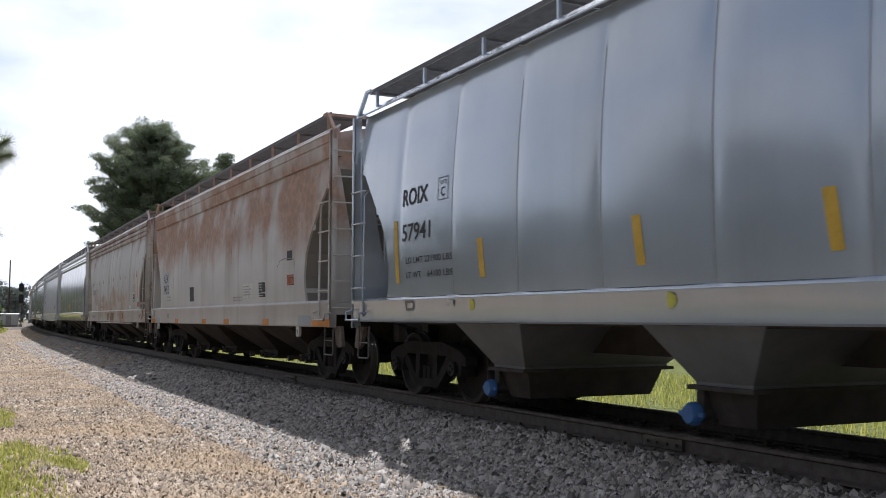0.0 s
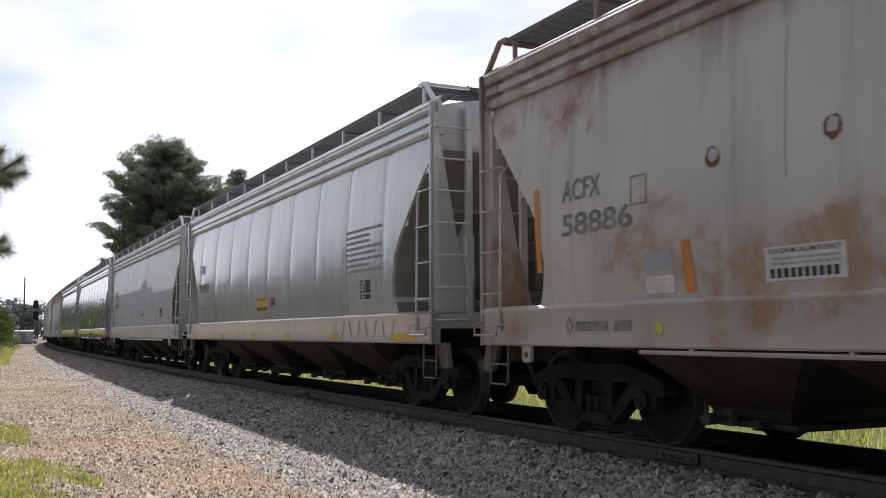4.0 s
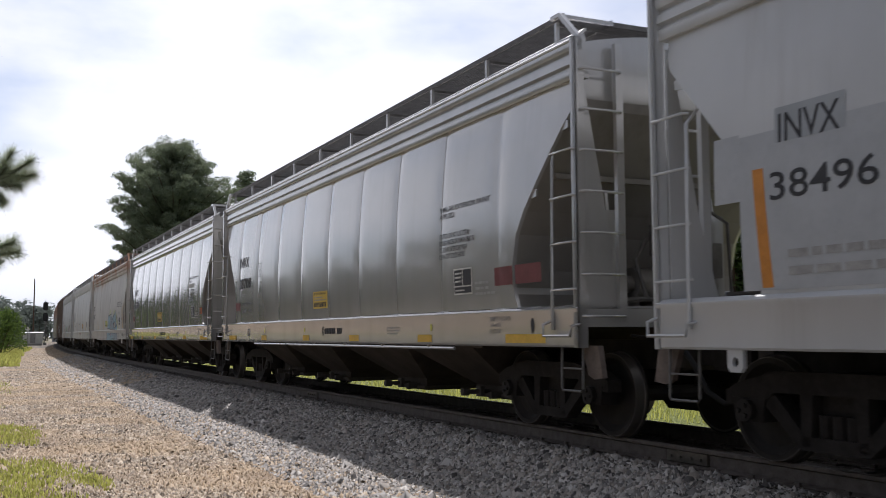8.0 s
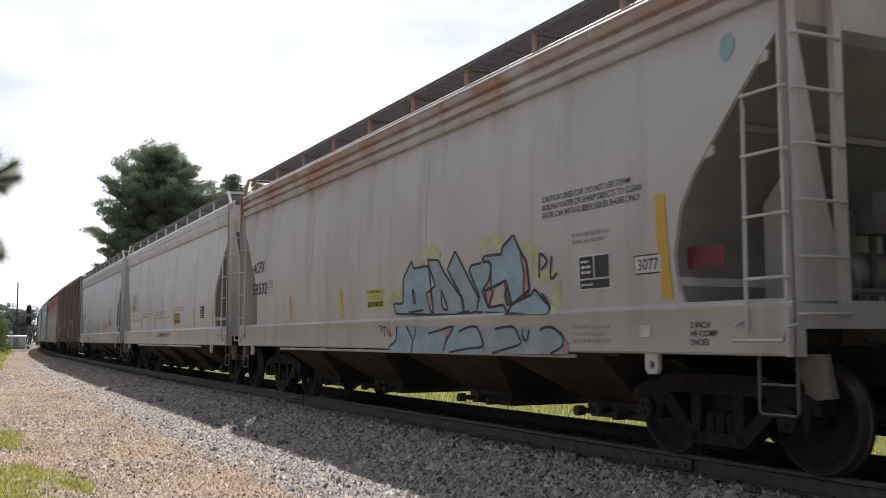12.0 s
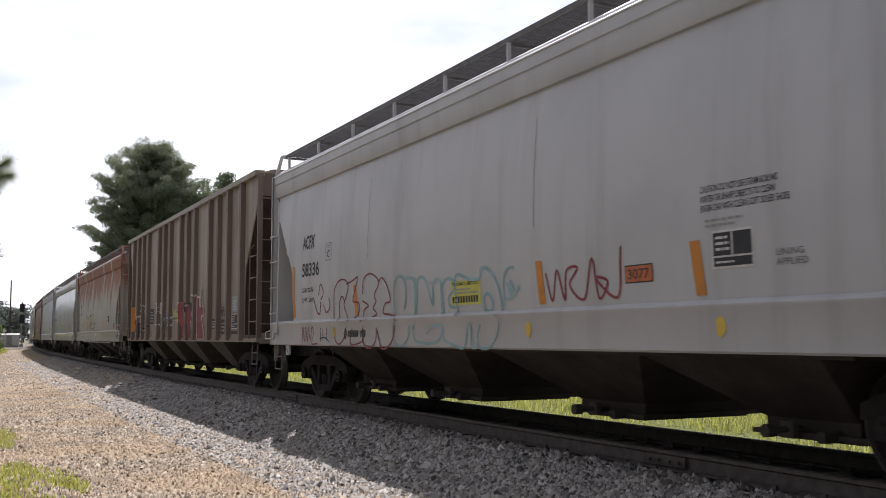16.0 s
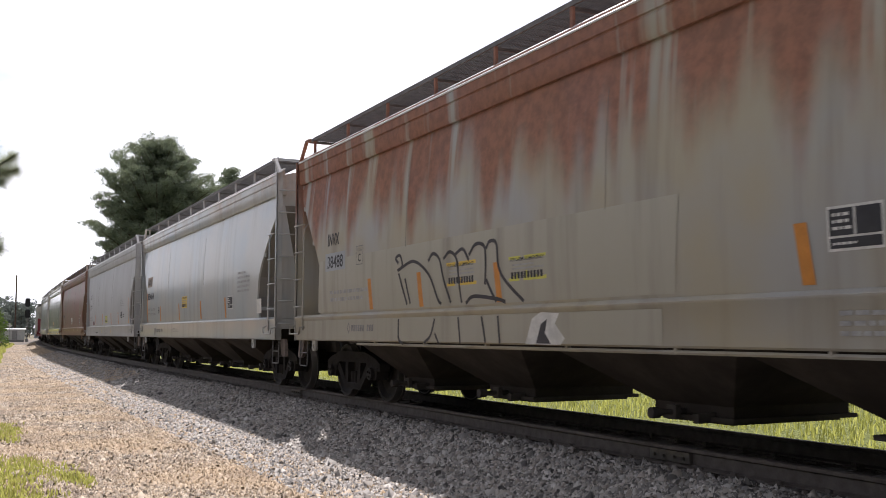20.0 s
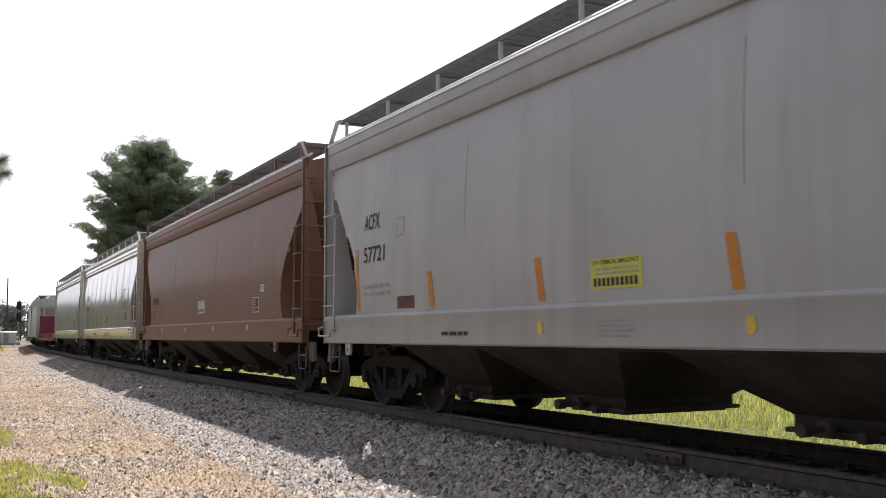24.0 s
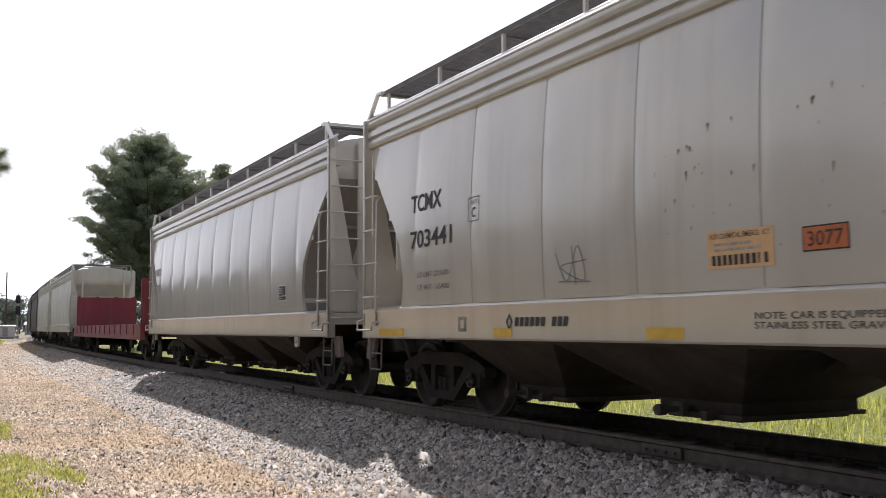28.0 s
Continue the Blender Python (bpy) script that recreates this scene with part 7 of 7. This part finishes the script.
    k.ribbon([[(1.98, 1.52), (1.98, 1.34)], [(1.98, 1.52), (2.04, 1.5)], [(1.98, 1.43), (2.04, 1.42)], [(2.07, 1.34), (2.11, 1.52), (2.15, 1.34)], [(2.18, 1.34), (2.18, 1.5), (2.24, 1.46), (2.19, 1.42), (2.26, 1.34)], [(2.3, 1.52), (2.3, 1.34), (2.36, 1.34)], [(2.38, 1.52), (2.41, 1.43), (2.46, 1.52)]], 0.014, M_WHITE, 10)
    k = by[10]
    k.panel("black_patch", 1.45, 2.15, 1.82, 2.06, M_BLACK, 11)
    # rust-dripped car
    k = by[11]
    k.panel("repainted_band", -7.0, 2.55, 1.46, 2.34, M_OLIVE, 0, "olive grey repainted band", 0.1)
    k.panel("repainted_band", -7.8, 2.4, 1.0, 1.33, M_OLIVE, 0)
    k.panel("repainted_patch", -6.6, -5.65, 2.15, 2.45, M_PATCH, 1)
    k.numbers("INVX", "38488", -6.5, -5.95, -5.75, None, 2.58, 2.20, 0.2)
    k.plate_box(-5.16, 2.18)
    k.bars(-6.4, -4.7, 1.62, 1.86, 2, M_FADED)
    k.emergency(-1.96, 1.71, M_STICKER, 0.8, 0.3)
    k.emergency(-0.36, 1.70, M_LIME, 0.8, 0.28)
    side_stripes(k, (-4.56, -2.76, -0.6, 4.1))
    k.maker(-5.4, -4.4)
    k.service_label(4.3, 1.70, 0.5, 0.33)
    k.bars(5.0, 5.7, 1.6, 2.5, 9, M_FADED)
    k.hazard(6.0, 1.5)
    k = Marks(CARS[12], False, SMOOTH)
    scr = [[(-3.35, 2.1), (-3.45, 2.18), (-3.3, 2.21), (-3.23, 2.06), (-3.38, 2), (-2.86, 2.1), (-2.39, 1.9), (-2.14, 1.56), (-2.04, 1.49)],
        [(-3.35, 1.96), (-3.11, 1.51)],
        [(-3.15, 1.88), (-3, 1.52)],
        [(-2.39, 2.07), (-2.25, 2.16), (-2.06, 2.08), (-1.95, 1.81), (-1.77, 1.5)],
        [(-1.94, 2.07), (-1.76, 2.15), (-1.58, 2.04), (-1.53, 1.72), (-1.48, 1.49)],
        [(-1.64, 2.1), (-1.41, 2.16), (-1.25, 2.01)],
        [(-1.25, 2.07), (-1.08, 2.19), (-0.87, 2.16), (-0.83, 1.98), (-0.86, 1.69)],
        [(-0.82, 2.12), (-0.72, 2.2), (-0.57, 2.16), (-0.53, 1.9), (-0.39, 1.72), (-0.01, 1.47)],
        [(-0.83, 1.75), (-0.69, 1.57), (-0.61, 1.48)],
        [(-1.37, 1.48), (-1.15, 1.56), (-0.59, 1.51), (-0.4, 1.47)]]
    scr_low = [[(-3.33, 1.31), (-3.33, 1.04), (-3.18, 0.96)],
        [(-2.18, 1.3), (-2.31, 1.08), (-2.51, 0.98)],
        [(-2.18, 1.11), (-2.06, 0.97)],
        [(-1.52, 1.31), (-1.47, 0.98)],
        [(-0.92, 1.31), (-0.83, 1)],
        [(-0.53, 1.31), (-0.49, 0.99)]]
    peel = [[(0.07, 0.99), (0.21, 1.27), (0.39, 1.34), (0.74, 1.32), (0.66, 1.21), (0.84, 1.06), (0.77, 0.99)],
        [(0.29, 1), (0.39, 1.21), (0.51, 1.26), (0.47, 1.11), (0.58, 1)]]

    k.ribbon(scr, 0.045, M_SPRAY_BLACK, 2)
    k.ribbon(scr_low, 0.04, M_SPRAY_BLACK, 2)
    k.shape("peeling_paint", peel[0], M_WHITE, 1, "pale patch of peeling paint")
    k.shape("peeling_paint", peel[1], M_SPRAY_BLACK, 2)
    k = by[11]
    k.bars(4.4, 5.2, 1.08, 1.3, 3, M_FADED)
    # pale car, bluish from the sky sheen in its paint
    k = by[12]
    k.panel("tan_patch", -6.65, -5.85, 2.6, 2.92, M_TAN, 0)
    k.numbers("INVX", "38464", -6.6, -5.95, -5.5, None, 2.65, 2.19, 0.21)
    k.text("LD. LMT.   195000 LB  88450 KG", -6.55, -5.15, 1.83, 0.075, M_FADED)
    k.text("LT. WT.    68000 LB  30850 KG", -6.55, -5.15, 1.68, 0.075, M_FADED)
    k.blot("round_mark", -4.61, 1.83, 0.11, 0.11, M_BLACK, 1)
    k.text("H", -4.66, -4.56, 1.77, 0.12, M_WHITE, 3)
    k.stripe(-6.6, 1.45, 2.4, M_ORANGE, 0.1)
    side_stripes(k, (-4.3, -1.46, 1.3, 3.9))
    k.bars(-2.5, -1.4, 1.14, 1.27, 3, M_FADED)
    k.panel("black_patch", -5.2, -5.02, 1.05, 1.26, M_FADED, 1)
    k.maker(-4.9, -3.8)
    k.emergency(-1.1, 1.80, M_STICKER, 0.7, 0.32)
    k.service_label(4.1, 1.66, 0.45, 0.3)
    k.panel("white_tag", 6.55, 6.9, 1.52, 1.82, M_WHITE, 1)
    k.bars(5.0, 6.0, 2.0, 2.5, 5, M_FADED)
    # flat white car
    k = by[13]
    k.numbers("ACFX", "57721", -6.48, -5.9, -5.7)
    k.frame_box("plate_mark", -5.3, -5.05, 2.5, 2.76, 0.012, M_FADED, 1)
    k.bars(-6.5, -5.4, 1.68, 1.9, 2, M_FADED)
    k.stripe(-6.7, 1.48, 2.42, M_ORANGE, 0.1)
    side_stripes(k, (-4.2, -1.6, 1.3, 3.5))
    k.stripe(6.2, 1.48, 2.42, M_ORANGE, 0.13)
    k.emergency(-0.7, 1.55, M_LIME, 0.8, 0.3)
    k.hazard(-5.3, 1.48, M_RED_PLACARD, 0.55, 0.17)
    k.bars(-0.6, 0.0, 1.08, 1.27, 4, M_FADED)
    k.bars(-3.9, -3.2, 1.09, 1.19, 1, M_BLACK)
    for x in (-1.6, 1.45):
        k.blot("inspection_dot", x, 1.19, 0.06, 0.085, M_STICKER, 1)
    k.service_label(4.05, 1.66, 0.5, 0.3)
    k.bars(4.0, 5.0, 2.14, 2.42, 4, M_FADED)
    k.bars(4.75, 5.15, 1.72, 1.86, 2, M_BLACK)
    k.hazard(6.9, 1.55, M_RED_PLACARD, 0.5, 0.2)
    # red-brown car
    k = by[14]
    k.emergency(-0.42, 1.66, M_WHITE, 0.72, 0.31)
    k.service_label(4.5, 1.58, 0.46, 0.31)
    k.hazard(5.08, 1.97, M_WHITE, 0.32, 0.17)
    k.text("58845", -6.5, -5.55, 2.05, 0.2, M_BROWN_INK, label="faded dark car number", weight=0.016)
    k.panel("weight_patch", -5.9, -5.42, 1.77, 1.89, M_TAN, 0)
    k.text("196500", -5.84, -5.46, 1.79, 0.08, M_BROWN_INK)
    k.panel("weight_patch", -5.88, -5.37, 1.60, 1.72, M_TAN, 0)
    k.text("66400", -5.76, -5.41, 1.62, 0.08, M_BROWN_INK)
    k.text("LD LMT", -6.45, -6.1, 1.78, 0.075, M_BROWN_INK)
    k.text("LT WT", -6.4, -6.1, 1.61, 0.075, M_BROWN_INK)
    k.frame_box("sill_mark", -5.65, -5.42, 1.10, 1.24, 0.03, M_BROWN_INK, 1)
    for x in (-4.95, -1.8, 1.25, 4.18):
        k.blot("inspection_dot", x, 1.275, 0.055, 0.075, M_WHITE, 1, 3)
    k.panel("latch_box", 5.76, 6.0, 1.48, 1.58, M_STAIN, 1)
    # cream car
    k = by[15]
    k.numbers("TCMX", "703441", -6.46, -5.56, -5.26)
    k.plate_box(-4.86, 2.41)
    k.text("LD LMT 220600", -6.26, -5.36, 1.80, 0.07, M_FADED)
    k.text("LT WT   65400", -6.26, -5.36, 1.63, 0.07, M_FADED)
    k.emergency(-0.76, 1.60, M_PEACH, 0.72, 0.31)
    k.hazard(0.24, 1.68, M_PLACARD, 0.42, 0.19)
    k.maker(-3.86, -2.76, material=M_BLACK)
    k.text("NOTE: CAR IS EQUIPPED WITH\nSTAINLESS STEEL GRAVITY OUTLETS", -0.25, 1.6, 1.11, 0.13, M_DULL)
    for a, b in ((-4.26, -3.86), (-1.56, -1.06), (-7.5, -6.66), (0.95, 1.4), (3.75, 4.2), (6.39, 7.29)):
        k.tape(a, b)
    k.text("SIMILAR EXTERIOR PAINT\nAPPLIED 10-2003\nINTERIOR LINING\nAPPLIED 10-2003\nCAUTION: DO NOT USE STEAM,\nBOILING WATER OR SHARP OBJECTS\nTO CLEAN. ENTER CAR WITH\nCLEAN SOFT SOLED SHOES", 4.49, 5.7, 2.06, 0.74, M_DULL, weight=0.012)
    k.service_label(5.09, 1.65, 0.52, 0.33)
    k.text("EMPTY LOAD\n1/4 ADJ\nBLOCK", 6.09, 6.59, 1.14, 0.21, M_FADED)
    k.blot("slot_hole", 6.95, 1.24, 0.035, 0.09, M_BLACK, 1)
    k.ribbon([[(-3.0, 1.9), (-2.8, 1.6), (-2.6, 1.95), (-2.5, 1.6), (-2.9, 1.75), (-2.45, 1.8)], [(-2.95, 1.6), (-2.4, 1.58)], [(-2.7, 1.95), (-2.65, 1.55)]], 0.015, M_FADED)
    k.spots(60, -1.4, 3.5, 1.75, 2.9, 6, M_STAIN, 0.010)
    k.spots(50, 3.6, 6.6, 1.5, 2.3, 7, M_STAIN, 0.010)
    k.frame_box("sill_mark", -5.1, -4.92, 1.08, 1.26, 0.04, M_FADED, 1)
    # white car with touched-up squares
    k = by[16]
    k.service_label(5.45, 1.64, 0.46, 0.3)
    k.numbers("INVX", "38710", -6.9, -6.1, -5.9, M_FADED)


mark_train()

# ---- small things and surroundings ----


def near_pine():
    tree = thing("pine_tree", "pine with long grey-green needles reaching over the gravel", "tree", at=Matrix.Translation((-8.4, 12.6, -0.5)))
    part("trunk", Mesh().tube([(0, 0, -0.3), (0.1, 0, 3), (0, 0.1, 7), (0.1, 0, 10)], [0.2, 0.17, 0.11, 0.03], 10).data("trunk", smooth=60), M_BARK, tree)
    o = Vector((-8.4, 12.6, -0.5))
    rng = random.Random(5)
    boughs = [((-8.4, 12.6, 3.5), (-5.5, 12.0, 2.98), [(-5.26, 12.0, 3.36), (-5.02, 12.0, 3.26), (-5.0, 12.05, 3.10), (-5.1, 11.9, 2.95), (-5.3, 11.9, 2.75), (-5.3, 11.95, 3.16), (-5.15, 12.1, 3.1)]),
              ((-8.4, 12.6, 2.3), (-5.6, 12.0, 2.12), [(-5.2, 12.0, 2.27), (-5.17, 12.05, 2.15), (-5.38, 11.95, 2.04)]),
              ((-8.4, 12.6, 4.6), (-6.2, 12.4, 4.6), [(-5.8, 12.4, 4.8), (-5.8, 12.3, 4.5)])]
    for root, fork, tips in boughs:
        m, nd = Mesh(), Mesh()
        m.tube([Vector(root) - o, (Vector(root) + Vector(fork)) / 2 - o + Vector((0, 0, 0.12)), Vector(fork) - o], [0.05, 0.035, 0.02], 6)
        for tip in tips:
            a, b = Vector(fork), Vector(tip)
            m.tube([a - o, (a + b) / 2 - o + Vector((0, 0, -0.03)), b - o], [0.014, 0.010, 0.006], 5)
            d = (b - a).normalized()
            for i in range(520):
                f = rng.random() ** 0.7
                p = a.lerp(b, 0.25 + 0.75 * f) - o
                u = (d * rng.uniform(0.3, 1.0) + Vector((rng.gauss(0, 0.6), rng.gauss(0, 0.6), rng.gauss(0, 0.6)))).normalized()
                e = p + u * rng.uniform(0.12, 0.23)
                w = u.orthogonal().normalized() * 0.0026
                k = len(nd.v)
                nd.v += [tuple(p - w), tuple(p + w), tuple(e + Vector((0, 0, -0.012)))]
                nd.f.append((k, k + 1, k + 2))
        bough = part("bough", m.data("bough", smooth=60), M_BARK, tree)
        part("needles", nd, M_NEEDLE, bough)


near_pine()


def signal_hut():
    hut = thing("signal_hut", "small pale metal relay hut beside the track", "hut", at=pose(-75.6, 184, -0.45, 0, 0, 22))
    wall = plain("pale_hut_metal", (0.50, 0.50, 0.47), 0.5, 0, 0.15, 2)
    part("body", Mesh().box(-1.7, 1.7, -1.0, 1.0, 0.25, 2.15), wall, hut)
    part("roof", Mesh().along([(-1.12, 2.15), (1.12, 2.15), (1.12, 2.22), (0, 2.42), (-1.12, 2.22)], -1.85, 1.85), wall, hut)
    part("base", Mesh().box(-1.6, 1.6, -0.9, 0.9, -0.2, 0.25), M_STEEL, hut)
    door = part("door", Mesh().box(-0.45, 0.45, -1.04, -1.0, 0.35, 2.0), M_STEEL, hut)
    part("door_handle", Mesh().tube([(0.3, -1.06, 1.1), (0.3, -1.06, 1.3)], 0.03), M_TRUCK, door)


def utility_pole():
    p = thing("utility_pole", "thin dark wooden pole behind the hut", "pole", at=pose(-76.4, 186, -0.5))
    part("shaft", Mesh().tube([(0, 0, 0), (0, 0, 12.3)], [0.17, 0.11], 8), M_BARK, p)


def rail_signal():
    sig = thing("railway_signal", "two-headed dark railway signal on a steel mast", "signal", at=pose(-72.6, 182, -0.5, 0, 0, 20))
    part("mast", Mesh().tube([(0, 0, 0), (0, 0, 8.2)], 0.075, 8), M_STEEL, sig)
    part("mast_base", Mesh().box(-0.3, 0.3, -0.3, 0.3, 0, 0.5), M_STEEL, sig)
    ladder = Mesh().tube([(-0.2, 0.35, 0.2), (-0.2, 0.15, 7.6)], 0.02).tube([(0.2, 0.35, 0.2), (0.2, 0.15, 7.6)], 0.02)
    part("ladder", ladder, M_STEEL, sig)
    for z in (5.1, 7.1):
        h = part("signal_head", Mesh().slab([(-0.3, z - 0.75), (0.3, z - 0.75), (0.42, z - 0.5), (0.42, z + 0.5), (0.3, z + 0.75), (-0.3, z + 0.75), (-0.42, z + 0.5), (-0.42, z - 0.5)], -0.25, -0.18), M_HOSE, sig, "black signal backboard")
        for k in (-0.4, 0.0, 0.4):
            part("lens_hood", Mesh().tube([(0, -0.55, z + k), (0, -0.2, z + k)], 0.15, 10), M_HOSE, h)


def distant_things():
    shed = thing("shed", "far grey shed near the road", "shed", at=pose(-100, 262, -0.3, 0, 0, 15))
    wall = plain("grey_shed_wall", (0.36, 0.39, 0.42), 0.6, 0, 0.2, 1)
    part("wall", Mesh().box(-2.2, 2.2, -2, 2, 0, 2.6), wall, shed)
    part("roof", Mesh().along([(-2.2, 2.6), (2.2, 2.6), (0, 3.5)], -2.5, 2.5), wall, shed)
    sign = thing("crossing_sign", "small pale sign on a post", "sign", at=pose(-72, 173, -0.5, 0, 0, 20))
    part("post", Mesh().tube([(0, 0, 0), (0, 0, 3.0)], 0.04), M_STEEL, sign)
    part("board", Mesh().slab([(-0.45, 2.9), (0, 2.45), (0.45, 2.9), (0, 3.35)], -0.06, -0.03), M_WHITE, sign)


signal_hut()
utility_pole()
rail_signal()
distant_things()

rng_b = random.Random(31)
for x, y, h, w in ((-41, 92, 4.3, 7), (-46, 99, 4.6, 7), (-50, 110, 4.4, 8), (-56, 122, 4.0, 8), (-62, 134, 3.6, 7), (-69, 150, 3.4, 6), (-37, 78, 3.2, 5)):
    bush("bush", "sunlit green roadside bush", (x, y, -0.5), h, w, rng_b.randint(0, 999), M_LEAF, leaf=0.17, clumps=70, per=46)

woods("far_woods", "line of distant trees at the bend, haze in their leaf colour", [(-190, 300), (-150, 330), (-118, 345), (-85, 350), (-30, 360)], 41, M_FAR_LEAF, 0.7, 34, (10, 14.5), 9)
woods("mid_woods", "trees beside the far end of the path, leaves paled for haze", [(-100, 190), (-106, 225), (-112, 262)], 44, M_FAR_LEAF, 0.5, 34, (7, 11), 8)
woods("field_woods", "green wood beyond the grass across the track", [(60, -8), (47, 28), (36, 48), (22, 61), (4, 75), (-8, 98)], 42, M_WOOD, 0.42, 56, (9.0, 13.5), 11, 0.95, 19)
woods("wood_behind", "dark wood behind the path", [(-86, 158), (-68, 108), (-52, 72), (-42, 40), (-26, 14), (-13, -10), (2, -34), (16, -70)], 43, M_PINE, 0.55, 44, (6.0, 8.5), 12)


def rear_of_first(t):
    """Where the first car's rear end is along the track, t seconds in."""
    return 14.0212 - 9.48406 * t + 0.00738736 * t ** 2 + 0.0000533237 * t ** 3


def motions():
    for (kind, coat, label, middle), car, sets in zip(TRAIN, CARS, WHEELS):
        rows = []
        for k in range(29):
            x, y, a = on_track(rear_of_first(k) + middle)
            rows.append((float(k), pose(x, y, 0, 0, 0, math.degrees(a) - 90)))
        walk(car, rows)
        # wheels turn while the car is close enough to see them
        for ws in sets:
            home = ws.matrix_basis.translation.copy()
            turns, last = [], None
            for k in range(421):
                t = k / 15
                if -14 < rear_of_first(t) + middle < 42:
                    if last is None:
                        last, start = t, rear_of_first(t)
                        if t > 0:
                            turns.append((0.0, 0.0))
                    turns.append((t, math.degrees((start - rear_of_first(t)) / 0.457)))
            if not turns:
                continue
            if turns[-1][0] < SPAN:
                turns.append((SPAN, turns[-1][1]))
            walk(ws, [(t, pose(*home, 0, a, 0)) for t, a in turns])


motions()
